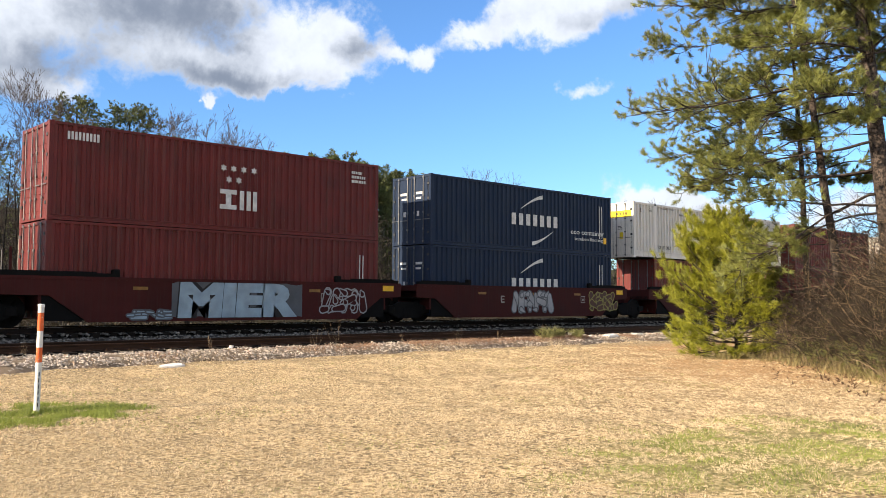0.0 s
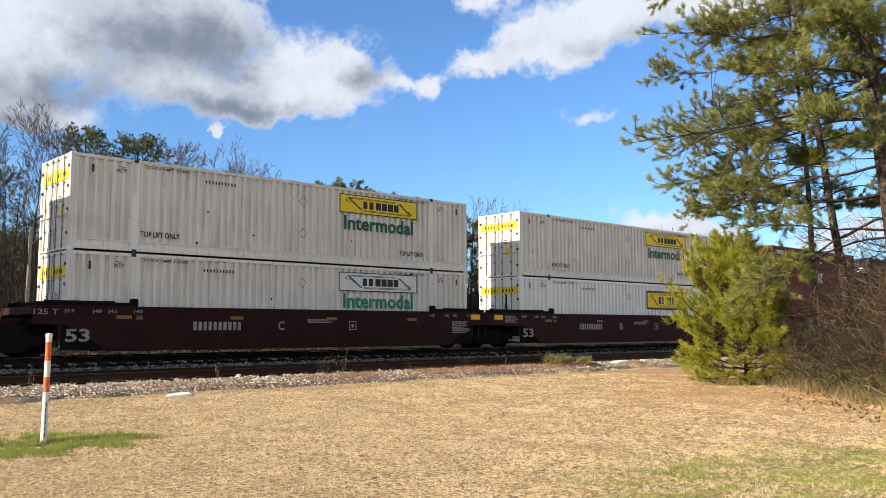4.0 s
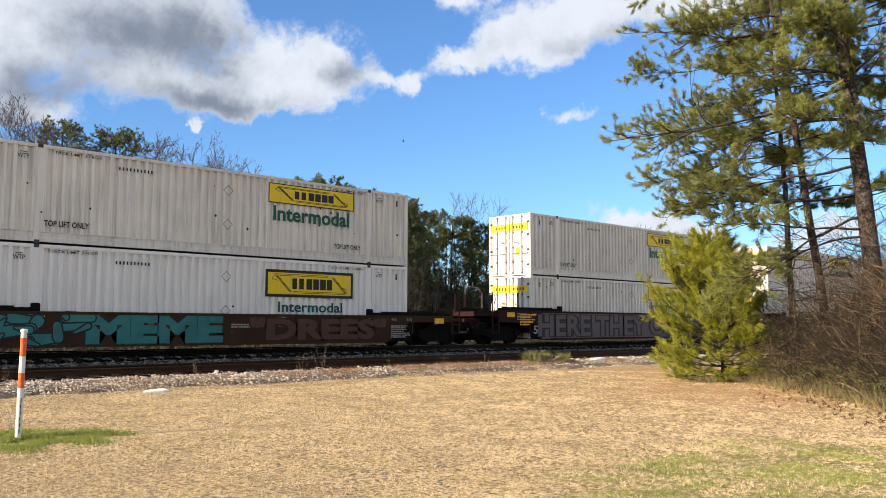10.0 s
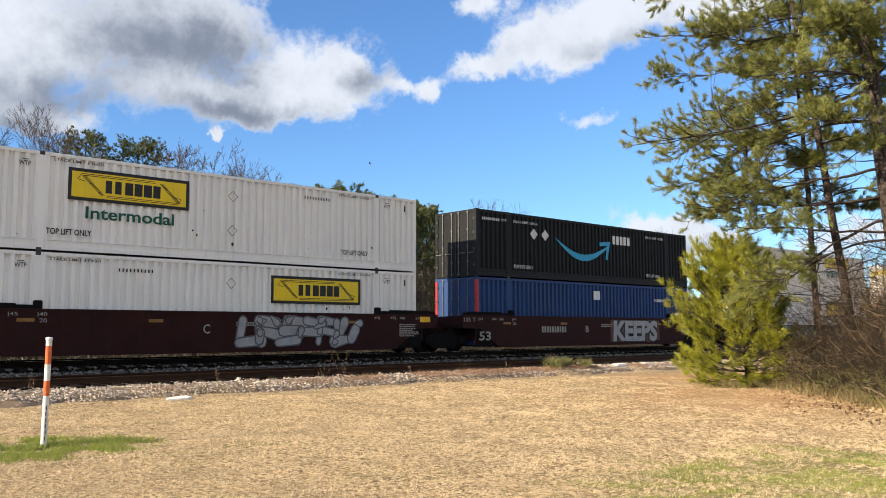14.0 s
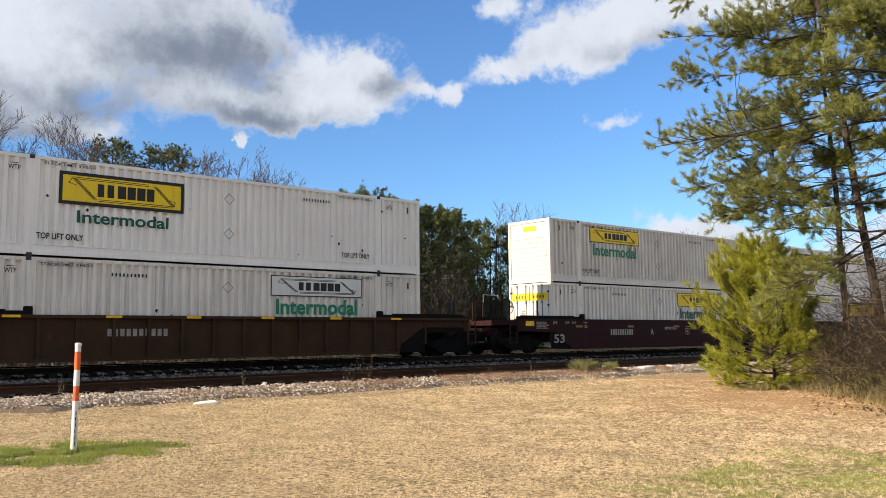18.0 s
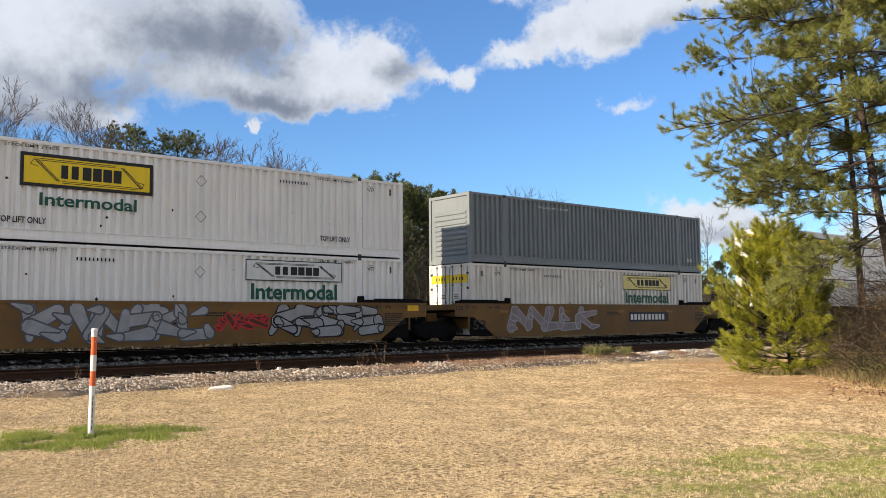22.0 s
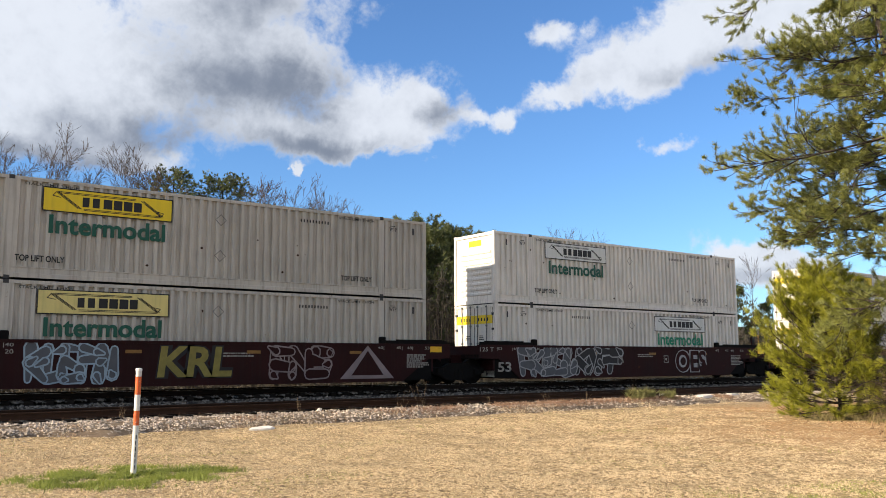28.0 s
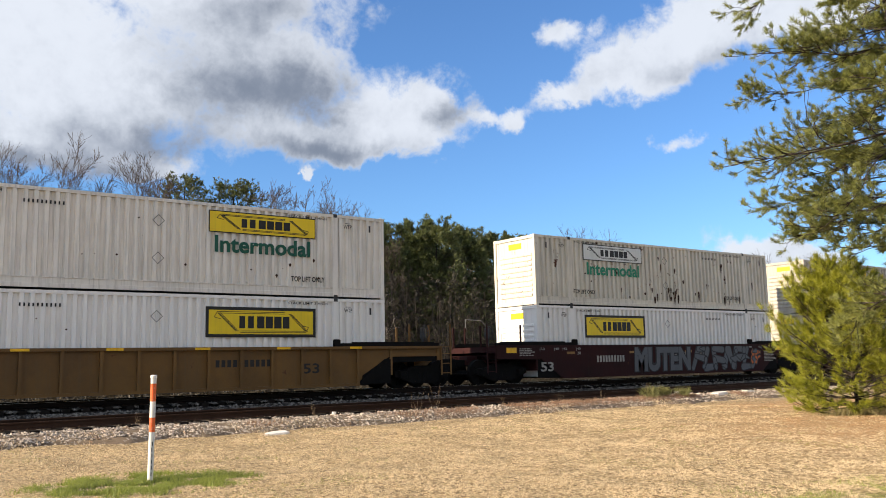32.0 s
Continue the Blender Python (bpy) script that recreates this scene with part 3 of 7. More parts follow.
def stones():
    """Loose stones of the ballast, each a rough lump."""
    rs = np.random.RandomState(4)
    base = np.array([(1, 0, 0), (-1, 0, 0), (0, 1, 0), (0, -1, 0), (0, 0, 1), (0, 0, -1)], dtype=float)
    tri = np.array([(0, 2, 4), (2, 1, 4), (1, 3, 4), (3, 0, 4), (2, 0, 5), (1, 2, 5), (3, 1, 5), (0, 3, 5)])
    V, F, o = [], [], 0

    def scatter(n, x0, x1, y0, y1, zf, lo, hi, where=None):
        nonlocal o
        for _ in range(n):
            x, y = x0 + (x1 - x0) * rs.rand() ** 1.4, rs.uniform(y0, y1)
            s = lo + (hi - lo) * rs.rand() ** 1.6
            if where is not None and not where(x, y):
                continue
            p = base * (s * rs.uniform(0.55, 1.15, (6, 1))) * np.array([1, rs.uniform(0.7, 1.2), rs.uniform(0.5, 0.9)])
            a = rs.uniform(0, 6.28)
            c, n_ = math.cos(a), math.sin(a)
            p = p @ np.array([[c, n_, 0], [-n_, c, 0], [0, 0, 1]])
            V.append(p + np.array([x, y, zf(x, y) + s * 0.25]))
            F.append(tri + o)
            o += 6
    def shoulder(x, y):
        u = y - 0.45 * noise.noise((x * 0.6, 20.1, 3.0)) * max(0.0, 1 - (y - 20.1) / 1.2)
        z = 0.0 if u < 20.1 else 0.56 * (u - 20.1) if u < 20.35 else 0.14 + 0.2 * (u - 20.35) if u < 20.8 else 0.23 + 0.1 * (u - 20.8) if u < 21.3 else 0.28
        return z + 0.035 * noise.noise((x * 2.1, y * 2.1, 7)) + 0.022 * noise.noise((x * 6.3, y * 6.3, 1)) - 0.012
    heaped = lambda x, y: noise.noise((x * 0.9, y * 1.6, 11)) + 0.35 * noise.noise((x * 4, y * 4, 2)) > -0.45
    scatter(20000, 1, 52, 20.15, 21.8, shoulder, 0.022, 0.06, heaped)
    scatter(900, 1, 52, 19.6, 20.3, lambda x, y: 0.012, 0.012, 0.03)
    ob = new("shoulder_stones", raw_mesh("shoulder_stones", np.concatenate(V), np.concatenate(F), M["stone"], True))
    tagged(ob, "loose pale sunlit crushed stones of the ballast shoulder", "ballast", kind="stuff")
    V, F, o = [], [], 0
    between = lambda x, y: abs((x + 3.28) % 0.56 - 0.28) > 0.145 or y > 24.05
    scatter(5000, 1, 46, 21.85, 24.1, lambda x, y: 0.275, 0.022, 0.05, between)
    ob = new("siding_stones", raw_mesh("siding_stones", np.concatenate(V), np.concatenate(F), M["greystone"], True))
    tagged(ob, "grey crushed stones between the siding's ties", "ballast", kind="stuff")
    V, F, o = [], [], 0
    main_ties = lambda x, y: y < 25.6 or abs((x + 3.28) % 0.56 - 0.28) > 0.15
    scatter(16000, 1, 52, 24.1, 26.6, lambda x, y: 0.25 + 0.27 * min(1, (y - 24.1) / 1.8) + 0.06 * (y > 25.7), 0.03, 0.07, main_ties)
    ob = new("track_stones", raw_mesh("track_stones", np.concatenate(V), np.concatenate(F), M["greystone"], True))
    tagged(ob, "grey dusty crushed stones on the main track's bank", "ballast", kind="stuff")


stones()


def rail_profile(top):
    h = 0.165
    return [(-0.07, top - h), (0.07, top - h), (0.07, top - h + 0.014), (0.012, top - h + 0.035), (0.010, top - 0.048), (0.034, top - 0.036), (0.036, top - 0.008), (0.028, top), (-0.028, top), (-0.036, top - 0.008), (-0.034, top - 0.036), (-0.010, top - 0.048), (-0.012, top - h + 0.035), (-0.07, top - h + 0.014)]


def track(name, y, top, shiny, lbl):
    r = root(name, lbl, "railway track", kind="structure")
    steel = M["mainrail" if shiny else "rail"]
    for s in (-1, 1):
        g = Geo()
        for a, b in ((-90.0, -11.0), (-10.992, 1.0), (1.008, 13.0), (13.008, 25.0), (25.008, 37.0), (37.008, 49.0), (49.008, 360.0)):
            g.prism([(q + y + s * 0.755, z) for q, z in rail_profile(top)], "x", a, b)
        part("rail", g, steel, r, "dark steel rail" if shiny else "rust-brown steel rail")
        if shiny:
            part("rail_head", Geo().box(-90, 360, y + s * 0.755 - 0.027, y + s * 0.755 + 0.027, top + 0.0005, top + 0.0045), M["shine"], r, "polished rail head")
    rnd = random.Random(3)
    z1 = top - 0.165
    meshes = []
    for k in range(6):
        w = 0.115 + rnd.uniform(-0.008, 0.008)
        g = Geo().soft(-w, w, -1.3 + rnd.uniform(-0.04, 0.04), 1.3 + rnd.uniform(-0.04, 0.04), -0.17, rnd.uniform(-0.01, 0.002), 0.012)
        meshes.append(g.mesh("tie", M["tie"]))
    pl = Geo().soft(-0.1, 0.1, -0.18, 0.18, 0, 0.012, 0.004).soft(-0.07, -0.04, -0.13, -0.1, 0.012, 0.045, 0.004).soft(0.04, 0.07, 0.1, 0.13, 0.012, 0.045, 0.004).mesh("tie_plate", M["rail"])
    for i in range(130):
        x = -3 + i * 0.56
        t = part("tie", meshes[i % 6], M["tie"], r, "", (x + rnd.uniform(-0.03, 0.03), y + rnd.uniform(-0.05, 0.05), z1 - 0.004))
        t.rotation_euler = (0, 0, rnd.uniform(-0.02, 0.02))
        if i < 60:
            part("tie_plate", pl, M["rail"], t, "", (0, -0.755, 0.001))
    return r


track("track_main", 27.2, 0.79, True, "main railway track with polished rails on timber ties")
track("track_siding", NEAR_Y, NEAR_RAIL, False, "rusty siding track on timber ties")


# ---- small things on the lawn ----
def marker_post():
    r = root("marker_post", "leaning white marker post with faded orange bands on the lawn", "marker post", m=pose(4.13, 12.86, 0, -0.6, 1.0, 0))
    n = 18
    for z0, z1, m_, nm in ((-0.1, 0.72, "postwhite", "white_section"), (0.72, 0.93, "postorange", "orange_band"), (0.93, 1.16, "postwhite", "white_section"), (1.16, 1.42, "postorange", "orange_band"), (1.42, 1.50, "postwhite", "white_section")):
        part(nm, Geo().tube((0, 0, z0), (0, 0, z1), 0.041, 0.041, n), M[m_], r, "faded orange reflective band" if "orange" in nm else "chalky white plastic section")
    part("cap", Geo().tube((0, 0, 1.50), (0, 0, 1.535), 0.047, 0.047, n).tube((0, 0, 1.535), (0, 0, 1.545), 0.047, 0.03, n), M["postwhite"], r, "white plastic cap")
    for k in range(6):
        part("sticker_line", Geo().box(-0.006, 0.006, -0.0025, 0.004, 0, 0.06), M["signblack"], r, "dark unreadable sticker mark", (-0.004 + 0.003 * (k % 2), -0.0415, 0.1 + 0.085 * k))


marker_post()


def slab(x, y, z, sx, sy, h, turn, seed):
    rnd = random.Random(seed)
    g = Geo()
    pts = [(sx * math.cos(a) * rnd.uniform(0.75, 1.1), sy * math.sin(a) * rnd.uniform(0.75, 1.1)) for a in (k * math.pi / 4.5 for k in range(9))]
    g.prism(pts, "z", 0, h * 0.7)
    g.prism([(a * 0.86, b * 0.86) for a, b in pts], "z", h * 0.7, h)
    ob = part("stone_slab", g, M["palestone"])
    ob.matrix_basis = pose(x, y, z - 0.02, rnd.uniform(-4, 4), rnd.uniform(-4, 4), turn)
    return tagged(ob, "pale flat slab of stone at the lawn's edge", "stone", "stone slabs")


slab(9.4, 19.75, 0.02, 0.42, 0.24, 0.06, 10, 1)
slab(28.6, 21.0, 0.24, 0.6, 0.3, 0.10, 25, 2)
slab(30.6, 21.1, 0.25, 0.35, 0.2, 0.10, -10, 3)
slab(26.9, 21.6, 0.27, 0.16, 0.12, 0.16, 0, 4)
slab(12.0, 21.55, 0.27, 0.07, 0.06, 0.12, 0, 5)


def blades(name, mat, lbl, area, n, h0, h1, w, seed, mask=None, lift=0.0, flop=1.0):
    """Mown grass: single bent blades, standing on the lawn."""
    rs = np.random.RandomState(seed)
    x, y = area(rs, n)
    if mask is not None:
        keep = mask(x, y, rs)
        x, y = x[keep], y[keep]
    n = len(x)
    a = rs.uniform(0, 2 * np.pi, n)
    h = rs.uniform(h0, h1, n)
    lean = rs.uniform(0.1, 0.9, n) * h * flop
    ww = w * rs.uniform(0.7, 1.4, n) * (0.6 + 0.06 * np.hypot(x, y))
    z = np.array([ground_z(p, q) for p, q in zip(x, y)]) + 0.05 * np.array([noise.noise((p * 0.22, q * 0.22, 0)) for p, q in zip(x, y)]) - 0.006 + lift * np.clip((y - 20.1) / 0.6, 0, 1)
    ca, sa = np.cos(a), np.sin(a)
    b = rs.uniform(0, 2 * np.pi, n)
    v = np.empty((n, 3, 3))
    v[:, 0] = np.stack([x - ca * ww, y - sa * ww, z], 1)
    v[:, 1] = np.stack([x + ca * ww, y + sa * ww, z], 1)
    v[:, 2] = np.stack([x + np.cos(b) * lean, y + np.sin(b) * lean, z + h], 1)
    f = np.arange(3 * n).reshape(n, 3)
    tagged(new(name, raw_mesh(name, v.reshape(-1, 3), f, M[mat])), lbl, "grass", kind="stuff")


def wedge(rs, n):
    r = 4.2 + 27 * rs.rand(n) ** 1.35
    a = np.radians(rs.uniform(5, 76, n))
    x, y = r * np.sin(a), r * np.cos(a)
    ok = y < 20.1 + rs.uniform(-0.4, 0.3, n)
    return x[ok], y[ok]


def disc(cx, cy, ax, ay):
    def fn(rs, n):
        r, t = np.sqrt(rs.rand(n)) * rs.uniform(0.55, 1.15, n), rs.uniform(0, 2 * np.pi, n)
        return cx + ax * r * np.cos(t), cy + ay * r * np.sin(t)
    return fn


def patchy(scale, level, seed):
    def fn(x, y, rs):
        v = np.array([noise.noise((p * scale, q * scale, seed)) for p, q in zip(x, y)])
        return v + rs.uniform(-0.12, 0.12, len(x)) > level
    return fn


def turf():
    """Close-set curly tufts a hand's width across, each a fan of bent blades, thin where the pine straw lies."""
    rs = np.random.RandomState(1)
    x, y = wedge(rs, 120000)
    clump = np.array([noise.noise((p * 3.1, q * 3.1, 2)) + 0.8 * noise.noise((p * 0.9, q * 0.9, 8)) for p, q in zip(x, y)])
    straw = np.exp(-(((x - 20.5) / 4.5) ** 2 + ((y - 10.5) / 4.5) ** 2)) + np.exp(-(((x - 28) / 6) ** 2 + ((y - 16) / 3.0) ** 2))
    keep = clump + rs.uniform(-0.5, 0.5, len(x)) > -0.42 + 0.5 * straw
    x, y, clump, straw = x[keep], y[keep], clump[keep], straw[keep]
    z = 0.05 * np.array([noise.noise((p * 0.22, q * 0.22, 0)) for p, q in zip(x, y)]) - 0.004
    k = 8
    m = len(x) * k
    size = (0.024 + 0.024 * rs.rand(len(x)) ** 1.5) * (1 + 0.35 * np.clip(clump, -0.6, 0.6)) * (1 - 0.45 * np.clip(straw, 0, 1))
    far = 0.75 + 0.028 * np.hypot(x, y)
    X, Y, Z, S, W = (np.repeat(q, k) for q in (x, y, z, size * far, 0.0042 * far * far))
    a = rs.uniform(0, 2 * np.pi, m)
    out = rs.uniform(0.25, 1.0, m)
    bx, by = X + np.cos(a) * S * 0.25, Y + np.sin(a) * S * 0.25
    c = a + rs.uniform(-1.2, 1.2, m)
    tx, ty, tz = bx + np.cos(c) * S * out, by + np.sin(c) * S * out, Z + S * rs.uniform(0.35, 0.9, m) * (1.15 - 0.6 * out)
    e = rs.uniform(0, 2 * np.pi, m)
    v = np.empty((m, 3, 3))
    v[:, 0] = np.stack([bx - np.cos(e) * W, by - np.sin(e) * W, Z], 1)
    v[:, 1] = np.stack([bx + np.cos(e) * W, by + np.sin(e) * W, Z], 1)
    v[:, 2] = np.stack([tx, ty, tz], 1)
    tagged(new("lawn_grass", raw_mesh("lawn_grass", v.reshape(-1, 3), np.arange(3 * m).reshape(m, 3), M["blade"])), "short dormant tan lawn grass", "grass", kind="stuff")


turf()
blades("green_grass", "greenblade", "patch of green spring grass round the marker post", disc(4.0, 12.75, 1.55, 1.35), 42000, 0.03, 0.085, 0.0036, 2, patchy(2.2, -0.02, 4))
blades("green_grass", "greenblade", "green grass coming through the dormant lawn", disc(9.2, 4.4, 3.4, 2.3), 34000, 0.02, 0.05, 0.0032, 3, patchy(1.7, 0.03, 9))
blades("green_grass", "greenblade", "green grass coming through the dormant lawn", wedge, 60000, 0.015, 0.05, 0.003, 4, patchy(0.7, 0.3, 12))
blades("pine_straw", "straw", "rust-brown fallen pine straw on the lawn", disc(20.8, 10.2, 5.5, 5.0), 50000, 0.006, 0.03, 0.0032, 5, patchy(2.2, -0.15, 3))
blades("pine_straw", "straw", "rust-brown fallen pine straw on the lawn", disc(28, 16.2, 6.5, 3.0), 40000, 0.006, 0.03, 0.0030, 6, patchy(2.2, -0.15, 3))
blades("bank_grass", "blade", "dry grass creeping over the ballast's edge", lambda rs, n: (rs.uniform(2, 46, n), 19.9 + np.abs(rs.normal(0, 0.45, n))), 15000, 0.02, 0.08, 0.0026, 7, patchy(0.9, 0.1, 6), 0.2)
blades("bank_litter", "deadleaf", "dead reddish leaves and stems on the ballast shoulder", lambda rs, n: (rs.uniform(9, 30, n), rs.uniform(20.4, 21.6, n)), 15000, 0.03, 0.13, 0.0026, 8, patchy(0.55, 0.06, 16), 0.2)
blades("rough_grass", "weedblade", "rough tan and green grass at the young pine's foot", disc(24.0, 12.7, 2.0, 0.7), 1500, 0.08, 0.26, 0.0045, 9, patchy(1.2, -0.2, 3))
blades("rough_grass", "weedblade", "rough tan and green grass along the brush", lambda rs, n: (lambda u: (24.0 - 8.4 * u + rs.normal(0, 0.35, n), 12.0 - 8.2 * u + rs.normal(0, 0.35, n)))(rs.rand(n)), 2500, 0.06, 0.36, 0.0045, 10, patchy(0.9, -0.15, 5))


# ---- the train ----
RAIL_Z, TRACK_Y = 0.79, 27.2
SPEED = (10.54553, -0.45444, -0.07023, 0.12722)


def train_s(t):
    """How far the train has come along the track at t seconds, in metres."""
    u = (t - 16) / 16
    return SPEED[0] * t + 16 * (SPEED[1] * u * u / 2 + SPEED[2] * u ** 3 / 3 + SPEED[3] * u ** 4 / 4)


MOVERS, WHEELS = [], []
CACHE = {}
CH, BOX_TOP = 2.9, 3.15
NEAR = 0.004


def cached(key, fn):
    if key not in CACHE:
        CACHE[key] = fn()
    return CACHE[key]


def corrugated(length, z0, z1, pitch, flat, slope, depth, mat):
    """A pressed steel wall: bright lands and shallow troughs, with a back sheet. Its outer face is at y = 0."""
    def make():
        n = max(1, round(length / pitch))
        p = length / n
        prof = []
        for i in range(n):
            x = -length / 2 + i * p
            prof += [(x, 0.0), (x + flat * p, 0.0), (x + (flat + slope) * p, depth), (x + (1 - slope) * p, depth)]
        prof.append((length / 2, 0.0))
        v = [(x, y, z) for z in (z0, z1) for x, y in prof]
        k = len(prof)
        f = [(i, i + 1, i + 1 + k, i + k) for i in range(k - 1)]
        g = Geo()
        g.add(v, f)
        g.box(-length / 2, length / 2, depth + 0.004, depth + 0.02, z0, z1)
        return g.mesh("side_panel", mat)
    return cached(("corr", length, z0, z1, pitch, flat, depth, mat.name), make)


def container(kind, length, paint, rear="doors", width=2.6, label="", opts=()):
    """A shipping container on its own root, its near long side at -y and its rear end at -x."""
    mat, L2, W2 = M[paint], length / 2, width / 2
    c = root("shipping_container", label, "container", "containers on the train")
    long = length > 14
    base, head = (0.36, 0.11) if long else (0.17, 0.09)
    post = 0.14
    pitch, depth = (0.28, 0.08) if long else (0.278, 0.05)
    me = corrugated(length - 2 * post, base - 0.01, CH - head + 0.01, pitch, 0.38, 0.12, depth, mat)
    for s in (-1, 1):
        o = part("side_panel", me, mat, c, at=(0, s * (W2 - 0.012), 0))
        if s > 0:
            o.rotation_euler = (0, 0, math.pi)

    def rail_(top):
        g = Geo()
        if top:
            g.prism([(0.0, CH - head), (0.10, CH - head), (0.10, CH - 0.012), (0.0, CH - 0.012)][::-1], "x", -L2 + 0.02, L2 - 0.02)
        else:
            lo = 0.05 if long else 0.0
            g.prism([(0.003, lo), (0.10, lo), (0.10, base), (0.0, base), (0.0, base - 0.03), (0.022, base - 0.035), (0.022, base * 0.5), (0.003, base * 0.5 - 0.01)][::-1], "x", -L2 + 0.02, L2 - 0.02)
        return g.mesh("side_rail", mat)

    def post_():
        return Geo().soft(0, post, -0.002, post, 0.1, CH - 0.05, 0.012).mesh("corner_post", M[pm])

    def lift_():
        return Geo().box(-0.11, 0.11, -0.001, 0.08, 0.05, CH - 0.02).mesh("lift_post", mat)

    def roof():
        g = Geo()
        n = round(length / 0.5)
        for i in range(n):
            x = -L2 + 0.05 + i * (length - 0.1) / n
            g.box(x, x + (length - 0.1) / n * 0.6, -W2 + 0.05, W2 - 0.05, CH - 0.03, CH - 0.004)
        g.box(-L2 + 0.05, L2 - 0.05, -W2 + 0.04, W2 - 0.04, CH - 0.05, CH - 0.02)
        return g.mesh("roof", mat)

    def floor_():
        return Geo().box(-L2 + 0.06, L2 - 0.06, -W2 + 0.05, W2 - 0.05, 0.08, 0.16).mesh("floor_frame", M["casting"])

    k = (length, paint, width)
    pm = "post_red" if "redposts" in opts else paint
    for s in (-1, 1):
        for top in (0, 1):
            part("side_rail", cached(("rail", top, *k), lambda: rail_(top)), mat, c).matrix_basis = Matrix.Translation((0, s * W2, 0)) @ Matrix.Diagonal((1, -s, 1, 1))
        for e in (-1, 1):
            part("corner_post", cached(("post", pm, CH), post_), M[pm], c, "red corner post" if pm != paint else "").matrix_basis = Matrix.Translation((e * L2, s * W2, 0)) @ Matrix.Diagonal((-e, -s, 1, 1))
        if long:
            for x in (-6.1, 6.1):
                part("lift_post", cached(("lift", paint), lift_), mat, c).matrix_basis = Matrix.Translation((x, s * W2, 0)) @ Matrix.Diagonal((1, -s, 1, 1))
    part("roof", cached(("roof", *k), roof), mat, c)
    part("floor_frame", cached(("floor", length, width), floor_), M["casting"], c)
    fit = cached(("fitting", width), lambda: Geo().soft(-0.09, 0.09, -0.08, 0.08, 0, 0.12, 0.018).box(-0.03, 0.03, -0.083, -0.07, 0.03, 0.09).mesh("corner_fitting", M["casting"]))
    plain = cached(("fitting", paint), lambda: Geo().soft(-0.09, 0.09, -0.08, 0.08, 0, 0.12, 0.018).box(-0.03, 0.03, -0.083, -0.07, 0.03, 0.09).mesh("corner_fitting", mat))
    xs = [(-L2 + 0.085, plain), (L2 - 0.085, plain)] + ([(-6.1, fit), (6.1, fit)] if long else [])
    for x, m_ in xs:
        for s in (-1, 1):
            for z in (0.0, CH - 0.12):
                part("corner_fitting", m_, mat, c, at=(x, s * (W2 - 0.075), z + (0.008 if z else 0)))
    for e, what in ((-1, rear), (1, "nose" if rear == "doors" else "doors")):
        x = e * L2
        if what == "doors":
            def leaf_():
                g = Geo()
                w = W2 - post - 0.01
                g.box(0.03, 0.07, 0.006, w, 0.16, CH - 0.12)
                for i in range(5):
                    z = 0.28 + i * 0.49
                    g.box(0.018, 0.032, 0.10, w - 0.08, z, z + 0.33)
                g.box(0.014, 0.034, 0.004, 0.05, 0.16, CH - 0.12)
                g.box(0.014, 0.034, w - 0.05, w, 0.16, CH - 0.12)
                return g.mesh("door", mat)

            def rod():
                g = Geo().tube((0, 0, 0.06), (0, 0, CH - 0.05), 0.017, 0.017, 8)
                for z in (0.1, 0.62, 1.3, 2.0, CH - 0.14):
                    g.soft(-0.022, 0.022, -0.045, 0.045, z, z + 0.07, 0.008)
                g.box(-0.03, -0.018, 0.0, 0.42, 1.02, 1.05)
                return g.mesh("lock_rod", M["steel"])

            dm = cached(("leaf", *k), leaf_)
            rm = cached(("rod",), rod)
            for s in (-1, 1):
                d = part("door", dm, mat, c, at=(x, 0, 0))
                d.matrix_basis = Matrix.Translation((x, 0, 0)) @ Matrix.Diagonal((-e, s, 1, 1))
                for y in (0.22, 0.78):
                    part("lock_rod", rm, M["steel"], d, at=(-0.012, y, 0))
                part("door_gasket", cached(("gasket", *k), lambda: Geo().box(0.010, 0.016, 0.0, 0.014, 0.17, CH - 0.13).box(0.010, 0.016, W2 - post - 0.026, W2 - post - 0.012, 0.17, CH - 0.13).mesh("door_gasket", M["gasket"])), M["gasket"], d, "black rubber door gasket")
                for z in (0.45, 1.15, 1.85, 2.45):
                    part("hinge", cached(("hinge", paint), lambda: Geo().soft(-0.02, 0.03, -0.07, 0.05, 0, 0.09, 0.006).mesh("hinge", M["casting"])), M["casting"], d, "dark hinge", (0.0, W2 - post + 0.01, z))
                if long and paint in ("white", "clean", "cream", "dusty") and "nolabel" not in opts:
                    w = W2 - post - 0.03
                    for j in range(4):
                        part("label_bar", cached(("lbar",), lambda: Geo().box(-0.0005, 0.003, 0, 0.07, 0, 0.13).mesh("label_bar", M["gasket"])), M["gasket"], d, "", (0.0, 0.24 + 0.19 * j, 2.225))
                    if s < 0:
                        part("door_label", cached(("dl2",), lambda: Geo().box(0.006, 0.013, 0, 0.22, 0, 0.34).mesh("door_label", M["yellow"])), M["yellow"], d, "small yellow label", (0, 0.42, 0.98))
                    for j in range(3):
                        part("door_text", cached(("dt", j), lambda: Geo().box(0.008, 0.013, 0, 0.22 + 0.04 * j, 0, 0.028).mesh("door_text", M["signblack"])), M["signblack"], d, "", (0, 0.30, 1.62 - 0.07 * j))
                    part("reflective_label", cached(("dlabel", *k), lambda: Geo().box(0.004, 0.012, 0.02, w, 2.12, 2.46).mesh("reflective_label", M["yellow"])), M["yellow"], d, "yellow reflective label")
